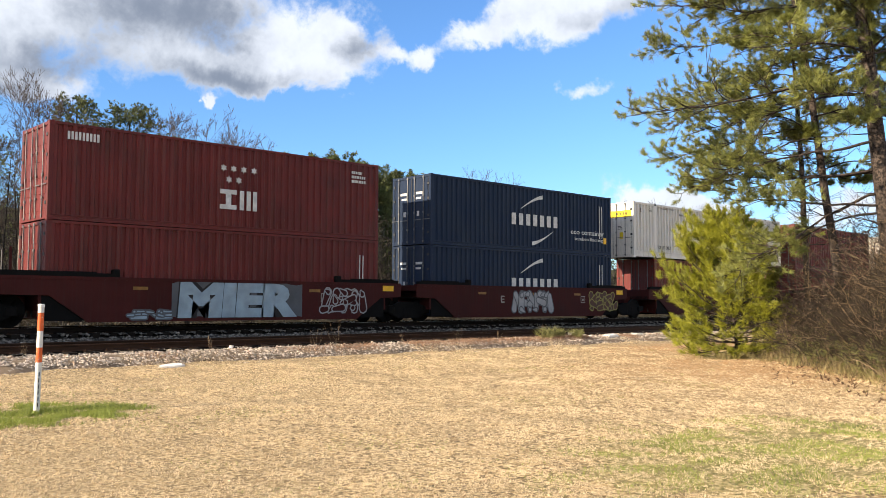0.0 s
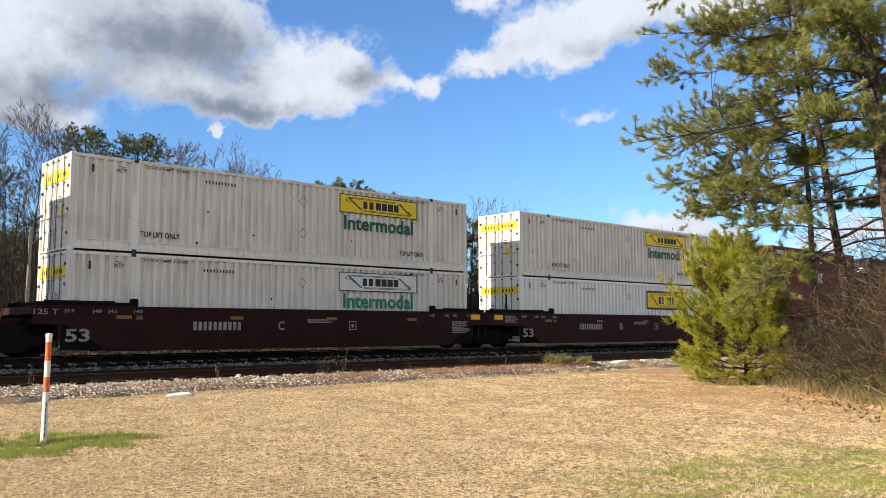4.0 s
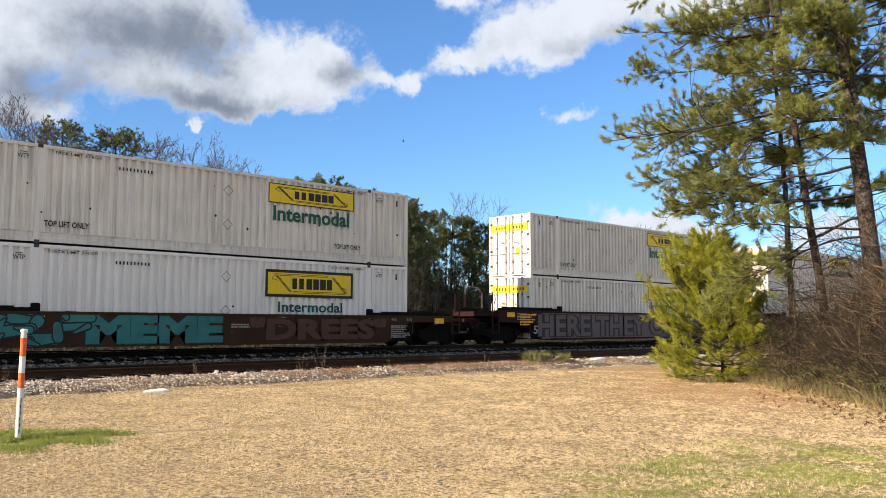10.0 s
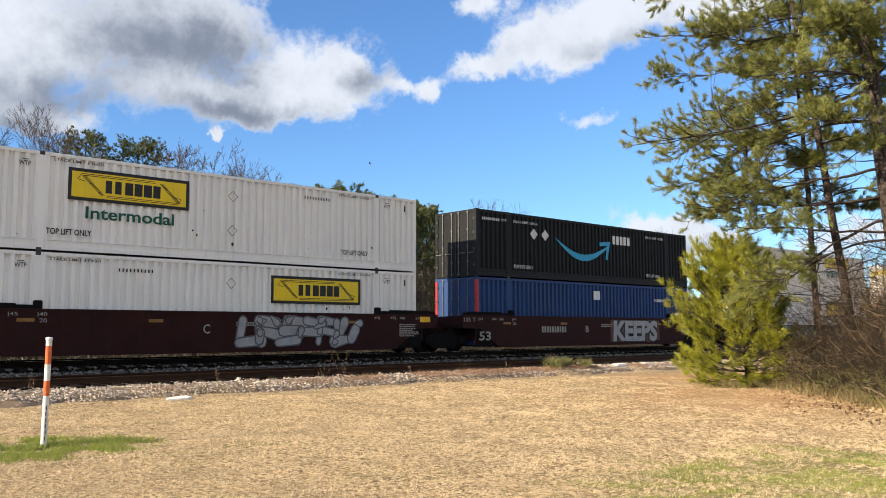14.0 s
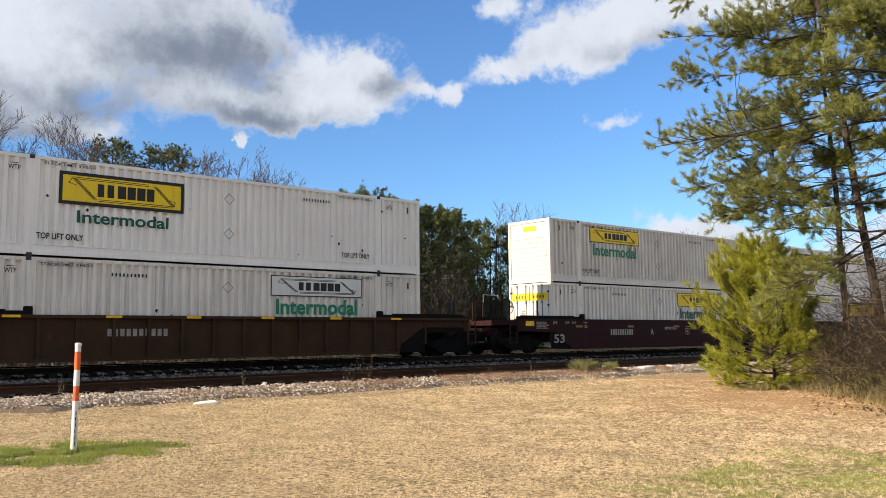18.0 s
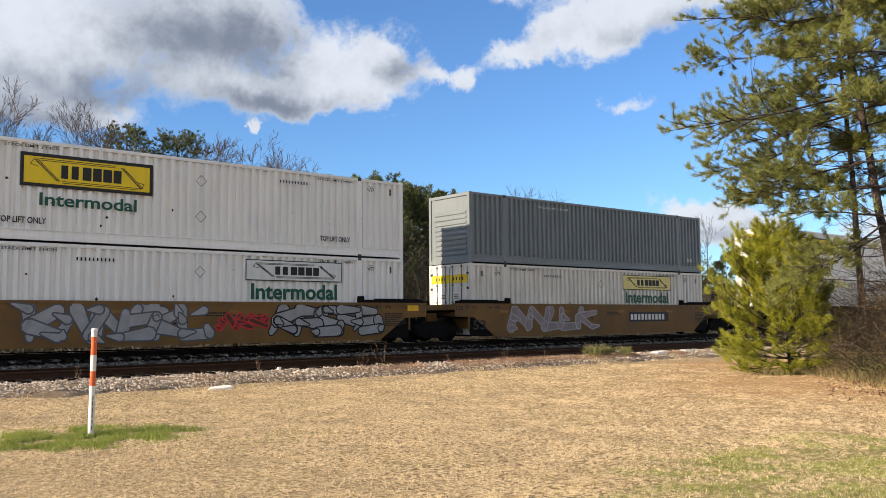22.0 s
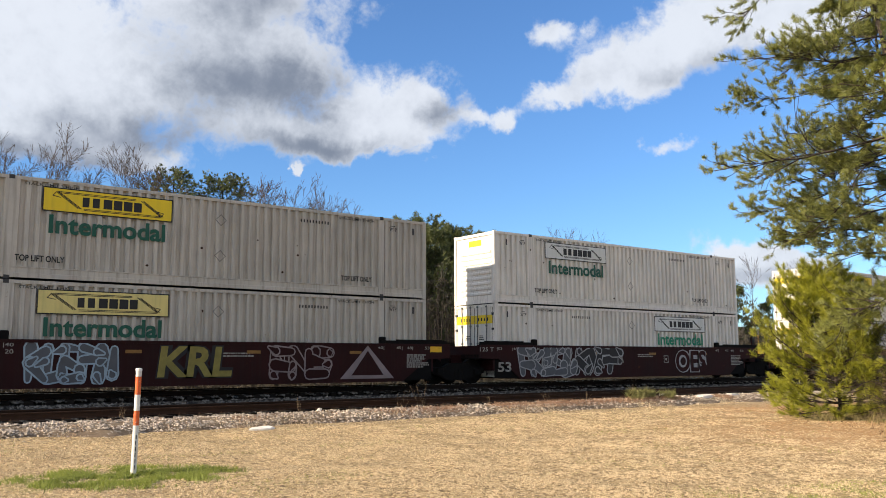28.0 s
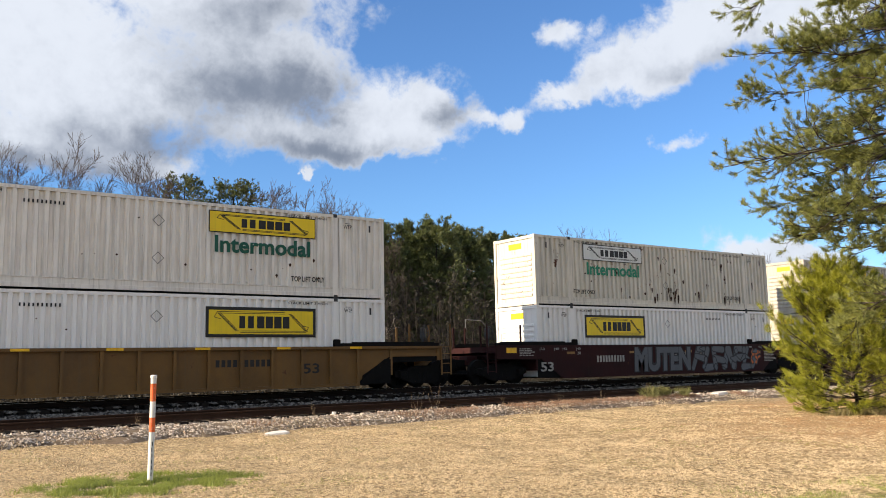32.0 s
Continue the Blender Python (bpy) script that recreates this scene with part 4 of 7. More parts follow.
                if paint == "navy":
                    part("white_marks", cached(("nm",), lambda: Geo().box(0.008, 0.013, 0.3, 0.62, 1.9, 1.98).box(0.008, 0.013, 0.3, 0.7, 2.1, 2.2).box(0.008, 0.013, 0.36, 0.5, 1.2, 1.4).mesh("white_marks", M["stencil"])), M["stencil"], d)
            for nm, z0, z1 in (("door_header", CH - 0.12, CH - 0.02), ("door_sill", 0.02, 0.16)):
                o = part(nm, cached((nm, *k), lambda: Geo().box(0.0, 0.1, -W2 + post, W2 - post, z0, z1).mesh(nm, mat)), mat, c)
                o.matrix_basis = Matrix.Translation((x, 0, 0)) @ Matrix.Diagonal((-e, 1, 1, 1))
        else:
            def nose():
                g = Geo()
                g.box(0.05, 0.09, -W2 + post, W2 - post, 0.1, CH - 0.06)
                if not long:
                    for i in range(8):
                        y = -W2 + post + 0.04 + i * 0.27
                        g.prism([(0.05, y), (0.015, y + 0.03), (0.015, y + 0.15), (0.05, y + 0.18)], "z", 0.18, CH - 0.12)
                g.box(0.0, 0.1, -W2 + post, W2 - post, 0.02, 0.18).box(0.0, 0.1, -W2 + post, W2 - post, CH - 0.14, CH - 0.02)
                return g.mesh("front_wall", mat)
            o = part("front_wall", cached(("nose", *k), nose), mat, c)
            o.matrix_basis = Matrix.Translation((x, 0, 0)) @ Matrix.Diagonal((-e, 1, 1, 1))
            if long:
                rib = cached(("rib", *k), lambda: Geo().prism([(0.05, 0.0), (0.012, 0.03), (0.012, 0.10), (0.05, 0.14)], "y", -W2 + post + 0.1, W2 - post - 0.25).mesh("rib", mat))
                for i in range(9):
                    part("rib", rib, mat, o, "", (0, 0, 0.34 + i * 0.21))
            if long and paint in ("white", "clean", "cream", "dusty"):
                lb = part("reflective_label", cached(("nlabel",), lambda: Geo().box(0.038, 0.046, -0.45, 0.35, 2.38, 2.62).mesh("reflective_label", M["yellow"])), M["yellow"], o, "small yellow reflective label")
    return c


def sign(c, W2, x0, x1, z0, z1, style):
    """The long company board: border, face, and a plain emblem in place of the brand's name."""
    face = {"yellow": "yellow", "thick": "yellow", "pale": "paleyellow", "white": "signwhite"}[style]
    b = 0.10 if style == "thick" else 0.032
    w, h = x1 - x0, z1 - z0
    y = -W2 - NEAR
    bo = part("sign", Geo().box(0, w, -0.004, 0, 0, h), M["signblack"], c, "black-bordered %s company board" % ("white" if style == "white" else "yellow"), (x0, y, z0))
    part("sign_face", Geo().box(b, w - b, -0.007, -0.003, b, h - b), M[face], bo)
    g, t = Geo(), 0.018
    u = lambda a: a * w
    q = lambda a: a * h

    def bar(a, b_, c_, d):
        p0, p1 = Vector((u(a), 0, q(b_))), Vector((u(c_), 0, q(d)))
        n = (p1 - p0).normalized()
        n = Vector((-n.z, 0, n.x)) * t / 2
        g.prism([(p0.x + n.x, p0.z + n.z), (p1.x + n.x, p1.z + n.z), (p1.x - n.x, p1.z - n.z), (p0.x - n.x, p0.z - n.z)], "y", -0.011, -0.006)
    for k in (0.0, 0.05):
        bar(0.10, 0.84 - k, 0.70, 0.84 - k)
        bar(0.30, 0.16 + k, 0.90, 0.16 + k)
    for d in (0.0, 0.012, 0.024):
        bar(0.10 + d, 0.80, 0.26 + d, 0.2)
        bar(0.74 + d, 0.80, 0.90 + d, 0.2)
    bar(0.07, 0.66, 0.10, 0.84)
    bar(0.07, 0.66, 0.13, 0.6)
    bar(0.90, 0.16, 0.93, 0.34)
    bar(0.87, 0.4, 0.93, 0.34)
    x = 0.29
    for wd, gap in ((0.05, 0.026), (0.052, 0.030), (0.066, 0.012), (0.066, 0.012), (0.068, 0.012), (0.062, 0)):
        g.box(u(x), u(x + wd), -0.0125, -0.006, q(0.30), q(0.70))
        x += wd + gap
    part("emblem", g, M["signblack"], bo, "plain dark emblem bars")


def word(parent, text, x0, x1, z0, z1, y, mat, bold=0.0, shear=0.0, name="lettering"):
    ob = part(name, letters(text, x1 - x0, z1 - z0, M[mat], bold, shear), M[mat], parent, "", (x0, y, z0))
    return ob


def domestic_marks(c, board, style, text, thick_text=True, ink="signblack", seed=0):
    """The writing on the near side of a 53-foot container. board: L or R, the end at which the board stands."""
    X = lambda x: x - 8.075
    y = -1.3 - NEAR
    a, b = (9.65, 13.4) if board == "R" else (2.78, 6.5)
    if style == "thick":
        sign(c, 1.3, X(a - 0.06), X(b), 1.57, 2.53, "thick")
        if text:
            word(c, "Intermodal", X(a + 0.47), X(b - 0.48), 1.04, 1.41, y, text, 0.02)
    elif style:
        sign(c, 1.3, X(a), X(b), 1.97, 2.67, style)
        if text:
            word(c, "Intermodal", X(a + 0.2), X(b - 0.2), 1.34, 1.88, y, text, 0.028)
    for x0, x1 in ((2.15, 3.45), (12.5, 13.75)):
        word(c, "TOP LIFT ONLY", X(x0), X(x1), 0.51, 0.69, y, ink, 0.022)
    for x0, x1 in ((2.3, 3.75), (12.4, 13.85)):
        word(c, "STACK LIMIT 3 HIGH", X(x0), X(x1), 2.66, 2.745, y, ink, 0.008)
    for x in (1.35, 14.5):
        word(c, "WTP", X(x), X(x + 0.32), 2.42, 2.56, y, ink, 0.01)
        part("mark_bar", Geo().box(0, 0.2, -0.002, 0, 0, 0.02), M[ink], c, "", (X(x + 0.06), y, 2.6))
    o = (10.9 if board == "L" else 4.3)
    bar_row(c, "serial_bar", 10, 1.15, 0.10, M[ink], 0.6, (X(o), y, 2.42))
    dia = Geo()
    for i in range(4):
        p = [(0, 0.19), (0.19, 0), (0, -0.19), (-0.19, 0)]
        (ax, az), (bx, bz) = p[i], p[(i + 1) % 4]
        dia.prism([(ax, az), (bx, bz), (bx * 0.86, bz * 0.86), (ax * 0.86, az * 0.86)], "y", -0.004, 0)
    dm = cached(("dia", ink), lambda: dia.mesh("placard_holder", M["steel"]))
    for z in (2.2, 1.05):
        part("placard_holder", dm, M["steel"], c, "diamond placard holder", (0, y, z))
    slot = cached(("slot",), lambda: Geo().box(-0.035, 0.035, -0.004, 0, 0, 0.24).mesh("slot", M["casting"]))
    for x in (0.65, 15.55):
        part("slot", slot, M["casting"], c, "", (X(x), y, 2.36))
    rnd = random.Random(seed)
    for i in range(rnd.randint(5, 14)):
        x, z, s = rnd.uniform(0.5, 15.6), rnd.uniform(0.42, 1.5) * rnd.choice((1, 1, 1.6)), rnd.choice((0.02, 0.035, 0.05))
        k = rnd.choice((0.7, 1.2, 1.9))
        me = cached(("scuff", s, k), lambda: Geo().prism([(-s, 0), (-s * 0.3, -s * k * 0.7), (0, -s * k), (s, -s * 0.1), (s * 0.4, s * 0.8), (0, s)], "y", -0.003, 0).mesh("scuff", M["rail"]))
        part("scuff", me, M["rail"], c, "", (x - 8.075, y, z))


def well_car(unit, length, paint, left, right, kind="smooth", letter="", num=(3.92, 5.67), opts=()):
    """One unit of a well car. Its root is at rail height under the middle; ends: a = shared joint, c = coupled end."""
    mat, H = M[paint], length / 2
    colour = {"maroon": "dark maroon", "redcar": "oxide red", "tan": "yellow-tan", "brown": "dirty brown", "lilac": "grey-painted"}[paint]
    r = root("well_car", "%s steel well car carrying stacked containers" % colour, "rail car", "cars of the freight train")
    ext = {"a": 0.95, "c": 2.35}
    xl, xr = -H - ext[left], H + ext[right]
    B, T, F = 0.18, 1.20 if "low" in opts else 1.50, 1.48
    dz = T - 1.5

    def sill():
        g = Geo()
        pts = [(xl, 0.98), (-H + 0.05, 0.94), (-H + 1.15, B), (H - 1.15, B), (H - 0.05, 0.94), (xr, 0.98), (xr, T), (xl, T)]
        if kind == "smooth":
            g.prism(pts, "y", -F, -F + 0.05)
        else:
            g.prism(pts, "y", -F + 0.10, -F + 0.14)
            for i in range(14):
                x = -H + 1.2 + i * (length - 2.4) / 13
                g.box(x - 0.05, x + 0.05, -F, -F + 0.1, B + 0.05, T - 0.08)
        g.box(xl, xr, -F - 0.02, -F + 0.16, T - 0.09, T)
        g.box(-H + 1.15, H - 1.15, -F - 0.012, -F + 0.2, B - 0.02, B + 0.07)
        return g.mesh("side_sill", mat)
    sm = cached(("sill", length, paint, left, right, kind, T), sill)
    for s in (1, -1):
        o = part("side_sill", sm, mat, r)
        if s < 0:
            o.matrix_basis = Matrix.Diagonal((1, -1, 1, 1))

    beam = cached(("beam",), lambda: Geo().box(-0.12, 0.12, -F + 0.06, F - 0.06, B, B + 0.05).mesh("floor_beam", M["under"]))
    for i in range(8):
        part("floor_beam", beam, M["under"], r, "", (-H + 0.9 + i * (length - 1.8) / 7, 0, 0))
    for e, what, x1 in ((-1, left, xl), (1, right, xr)):
        a = H + 0.12
        b = abs(x1) - 0.02

        def deck():
            g = Geo()
            g.box(a, b, -F + 0.06, F - 0.06, 1.14, 1.24)
            g.box(a, a + 0.1, -F + 0.06, F - 0.06, 0.5, 1.48)
            g.prism([(a, 0.6), (b + 0.5, 0.78), (b + 0.5, 1.12), (a, 1.14)], "y", -0.3, 0.3)
            g.box(b - 0.16, b, -F + 0.05, F - 0.05, 0.98, 1.46)
            return g.mesh("end_platform", mat)
        d = part("end_platform", cached(("deck", length, paint, what), deck), mat, r)
        if e < 0:
            d.matrix_basis = Matrix.Diagonal((-1, 1, 1, 1))

        def guide():
            g = Geo()
            for s in (-1,):
                g.box(H - 1.95, b - 0.1, *sorted((s * (F - 0.02), s * (F - 0.17))), T + 0.002, T + 0.11)
                g.soft(H - 2.1, H - 1.88, *sorted((s * F, s * (F - 0.2))), T + 0.002, T + 0.24, 0.03)
                g.box(H - 1.4, b - 0.3, *sorted((s * (F - 0.05), s * (F - 0.12))), T + 0.11, T + 0.15)
            return g.mesh("container_guide", M["under"])
        for s in (1, -1):
            o = part("container_guide", cached(("guide", length, what, T), guide), M["under"], r, "dark container guide rail")
            o.matrix_basis = Matrix.Diagonal((e, s, 1, 1))

        def skirt():
            return Geo().prism([(H - 1.25, B + 0.03), (H + 0.14, B + 0.03), (H + 0.14, 1.05), (H - 0.1, 1.05)], "y", -F + 0.055, -F + 0.095).mesh("end_skirt", M["under"])
        for s in (1, -1):
            part("end_skirt", cached(("skirt", length), skirt), M["under"], r).matrix_basis = Matrix.Diagonal((e, s, 1, 1))

        def bolster():
            g = Geo()
            g.prism([(H - 1.0, 0.25), (H - 0.1, 0.92), (b, 0.96), (b, 1.13), (H + 0.1, 1.13), (H - 1.0, 0.5)], "y", -F + 0.09, F - 0.09)
            return g.mesh("body_bolster", M["under"])
        o = part("body_bolster", cached(("bolster", length, what), bolster), M["under"], r)
        if e < 0:
            o.matrix_basis = Matrix.Diagonal((-1, 1, 1, 1))
        if what == "c":
            def coupler():
                g = Geo()
                g.box(b + 0.3, b + 1.0, -0.12, 0.12, 0.72, 0.98)
                g.soft(b + 0.95, b + 1.32, -0.2, 0.16, 0.66, 1.04, 0.05)
                g.path([(b + 0.2, -0.5, 0.7), (b + 0.7, -0.48, 0.42), (b + 1.3, -0.46, 0.45)], 0.03)
                return g.mesh("coupler", M["under"])
            o = part("coupler", cached(("coupler", length), coupler), M["under"], r)
            lad = cached(("ladder", length, paint), lambda: Geo().box(b - 0.02, b + 0.03, -F, -F + 0.04, 0.45, 1.5).box(b + 0.4, b + 0.45, -F, -F + 0.04, 0.45, 2.3)
                         .box(b, b + 0.42, -F + 0.01, -F + 0.03, 0.5, 0.53).box(b, b + 0.42, -F + 0.01, -F + 0.03, 0.85, 0.88).box(b, b + 0.42, -F + 0.01, -F + 0.03, 1.2, 1.23).box(b, b + 0.42, -F + 0.01, -F + 0.03, 1.47, 1.5).mesh("ladder", mat))
            ld = part("ladder", lad, mat, r)
            pst = cached(("stan", length, paint), lambda: Geo().box(-0.035, 0.035, -0.02, 0.02, 0, 0.86).mesh("stanchion", mat))
            for x, y in ((b - 1.35, -F + 0.1), (b - 0.7, F - 0.12), (b - 0.1, F - 0.12), (b + 0.05, -0.6)):
                part("stanchion", pst, mat, r, "", (e * x, y, 1.44))
            hoop = cached(("hoop", length), lambda: Geo().path([(b - 1.9, F - 0.1, 1.4), (b - 1.9, F - 0.1, 2.35), (b - 1.6, F - 0.1, 2.62), (b - 0.75, F - 0.1, 2.66), (b - 0.75, F - 0.1, 1.4)], 0.022).mesh("handrail", M["steel"]))
            hp = part("handrail", hoop, M["steel"], r)

            def wheel():
                g = Geo()
                n = 16
                for i in range(n):
                    a0, a1 = 2 * math.pi * i / n, 2 * math.pi * (i + 1) / n
                    g.tube((0, 0.27 * math.cos(a0), 0.27 * math.sin(a0)), (0, 0.27 * math.cos(a1), 0.27 * math.sin(a1)), 0.016, 0.016, 5)
                for i in range(4):
                    a0 = math.pi * i / 2
                    g.tube((0, 0, 0), (0, 0.27 * math.cos(a0), 0.27 * math.sin(a0)), 0.012, 0.012, 5)
                g.soft(-0.12, -0.02, -0.14, 0.14, -0.2, 0.2, 0.03)
                g.box(-0.1, -0.04, -0.05, 0.05, -0.75, -0.2)
                return g.mesh("hand_brake", M["casting"])
            o2 = part("hand_brake", cached(("hb",), wheel), M["casting"], r, "hand brake wheel and gearbox", (e * (b - 0.25), -0.75, 2.0))
            if e < 0:
                for q in (o, ld, hp):
                    q.matrix_basis = Matrix.Diagonal((-1, 1, 1, 1))
        # bogies
        if what == "c" or e > 0:
            tx = e * (H + (1.75 if what == "c" else 1.65))

            def frame_():
                g = Geo()
                for s in (-1, 1):
                    y0, y1 = sorted((s * 1.12, s * 0.96))
                    g.prism([(-1.25, 0.42), (-1.25, 0.62), (-0.75, 0.66), (-0.42, 0.80), (0.42, 0.80), (0.75, 0.66), (1.25, 0.62), (1.25, 0.42), (1.0, 0.36), (0.5, 0.16), (-0.5, 0.16), (-1.0, 0.36)], "y", y0, y1)
                    for x in (-0.9, 0.9):
                        g.soft(x - 0.17, x + 0.17, *sorted((s * 1.2, s * 1.0)), 0.36, 0.62, 0.04)
                    for x in (-0.2, 0.0, 0.2):
                        g.tube((x, s * 1.06, 0.22), (x, s * 1.06, 0.56), 0.075, 0.075, 8)
                g.box(-0.24, 0.24, -1.05, 1.05, 0.5, 0.78)
                g.tube((0, 0, 0.7), (0, 0, 1.0), 0.34, 0.34, 14)
                g.box(-0.62, -0.5, -0.9, 0.9, 0.3, 0.42).box(0.5, 0.62, -0.9, 0.9, 0.3, 0.42)
                return g.mesh("bogie", M["under"])

            def wheelset():
                g = Geo()
                g.tube((0, -1.1, 0), (0, 1.1, 0), 0.085, 0.085, 10)
                for s in (-1, 1):
                    g.tube((0, s * 0.70, 0), (0, s * 0.82, 0), 0.483, 0.478, 26)
                    g.tube((0, s * 0.66, 0), (0, s * 0.70, 0), 0.51, 0.483, 26)
                    g.tube((0, s * 0.82, 0), (0, s * 0.86, 0), 0.16, 0.13, 12)
                    for i in range(6):
                        a0 = math.pi * i / 3
                        g.tube((0.2 * math.cos(a0), s * 0.82, 0.2 * math.sin(a0)), (0.38 * math.cos(a0), s * 0.825, 0.38 * math.sin(a0)), 0.03, 0.03, 5)
                return g.mesh("wheelset", M["under"])
            bg = part("bogie", cached(("bogie",), frame_), M["under"], r, "black two-axle bogie", (tx, 0, 0))
            wm = cached(("wheelset",), wheelset)
            for x in (-0.9, 0.9):
                WHEELS.append(part("wheelset", wm, M["under"], bg, "", (x, 0, 0.483)))
    # stencils on the near side
    y = -F - NEAR
    X = lambda x: x - H
    ink = "signblack" if paint in ("tan",) else "carstencil"
    if kind == "ribbed":
        y = -F - 0.02 - NEAR
        for i, x in enumerate((1.3, 4.1, 6.6, 9.2, 11.9, 14.6)):
            part("reflective_strip", cached(("refl",), lambda: Geo().box(0, 0.48, -0.003, 0, 0, 0.075).mesh("reflective_strip", M["reflector"])), M["reflector"], r, "", (X(x), y, T - 0.083))
        nb = cached(("nbar", ink, 0.124, 0.22), lambda: Geo().box(0, 0.124, -0.002, 0, 0, 0.22).mesh("number_bar", M[ink]))
        for i in range(10):
            part("number_bar", nb, M[ink], r, "", (X(num[0]) + 0.19 * i, -F + 0.1 - NEAR, 0.88))
        if "v" in opts:
            word(r, "53", X(12.9), X(13.5), 0.62, 0.95, -F + 0.1 - NEAR, ink, 0.02)
        return r
    refl = cached(("refl2",), lambda: Geo().box(0, 0.47, -0.003, 0, 0, 0.10).mesh("reflective_strip", M["unlitreflector"]))
    n = 4 if length > 14 else 3
    for i in range(n):
        x = 1.42 + i * (length - 4.8) / max(1, n - 1) if length > 14 else 2.5 + i * 3.2
        part("reflective_strip", refl, M["reflector"], r, "", (X(x), y, 1.13 + dz))
    blk = cached(("refl3",), lambda: Geo().box(0, 0.52, -0.003, 0, 0, 0.22).mesh("reflective_strip", M["reflector"]))
    ends = {"c": 1.82, "a": 0.55}
    if left == "c":
        part("reflective_strip", blk, M["reflector"], r, "", (-H - ends[left], y, 1.2 + dz))
    part("reflective_strip", blk, M["reflector"], r, "", (H + ends[right] - 0.5, y, 1.2 + dz))
    if length > 14:
        word(r, "53", X(-0.04), X(0.66), 0.45, 0.83, y, ink, 0.025)
        for x, tx in ((-0.07, "|53"), (0.73, "|48"), (1.19, "|45"), (1.97, "|40")):
            word(r, tx, X(x), X(x + 0.26), 1.27 + dz, 1.40 + dz, y, ink, 0.01)
            word(r, tx[1:] + "|", X(length - x - 0.26), X(length - x), 1.27 + dz, 1.40 + dz, y, ink, 0.01)
        word(r, "20", X(2.02), X(2.23), 1.11 + dz, 1.23 + dz, y, ink, 0.01)
        if left == "c":
            part("small_print", cached(("sp1", ink), lambda: lines(5, 0.95, 0.32, M[ink], 3)), M[ink], r, "", (X(-1.15), y, 1.06 + dz))
        part("small_print", cached(("sp2", ink), lambda: lines(7, 1.0, 0.5, M[ink], 5)), M[ink], r, "", (X(length - 1.0), y, 0.62 + dz))
        part("small_print", cached(("sp3", ink), lambda: lines(2, 1.3, 0.16, M[ink], 8)), M[ink], r, "", (X(8.2), y, 1.0 + dz))
        if left == "a":
            word(r, "125 T", X(-0.92), X(-0.24), 1.24, 1.40, y, ink, 0.012)
    if num:
        wide = "plate" in opts
        ni = "stencil" if wide else ink
        step = 0.27 if wide else 0.175
        nb = cached(("nbar", ni, step), lambda: Geo().box(0, step * 0.66, -0.002, 0, 0, 0.27).mesh("number_bar", M[ni]))
        for i in range(10):
            part("number_bar", nb, M[ni], r, "", (X(num[0]) + step * i, y - 0.002, 0.78))
        if wide:
            part("number_plate", Geo().box(-0.12, 2.95, -0.0025, 0, -0.09, 0.36), M["signblack"], r, "black number panel", (X(num[0]), y + 0.001, 0.78))
    if letter:
        lx = 7.02 if length > 14 else 3.87
        word(r, letter, X(lx), X(lx + 0.24), 0.78, 1.08, y, ink, 0.015)
    sq = cached(("sq", ink), lambda: Geo().box(0, 0.32, -0.002, 0, 0, 0.03).box(0, 0.32, -0.002, 0, 0.29, 0.32).box(0, 0.03, -0.002, 0, 0.03, 0.29).box(0.29, 0.32, -0.002, 0, 0.03, 0.29).box(0.1, 0.22, -0.002, 0, 0.1, 0.2).mesh("inspection_box", M[ink]))
    part("inspection_box", sq, M[ink], r, "", (X(10.0 if length > 14 else 9.4), y, 0.78))
    return r


def tag_paint(r, H, text, x0, x1, z0, z1, fill, edge, bold=0.05, shear=0.0, back=None, y0=0.0):
    """Sprayed lettering: a wide outline below, the filled letters over it."""
    y = -1.48 - 0.006 - y0
    if back:
        g, rnd, n = Geo(), random.Random(len(text) + int(x0 * 10)), 20
        pts = [(x0 - H - 0.2 + (x1 - x0 + 0.4) * i / n, z1 + rnd.uniform(-0.06, 0.05)) for i in range(n + 1)]
        pts += [(x1 - H + 0.2 - (x1 - x0 + 0.4) * i / n, z0 + rnd.uniform(-0.05, 0.06)) for i in range(n + 1)]
        part("sprayed_background", g.prism(pts[::-1], "y", y, y + 0.003), M[back], r)
    if edge:
        e = word(r, text, x0 - H - 0.05, x1 - H + 0.05, z0 - 0.04, z1 + 0.04, y - 0.003, edge, bold + 0.07, shear, "sprayed_outline")
    word(r, text, x0 - H, x1 - H, z0, z1, y - 0.006, fill, bold, shear, "sprayed_letters")


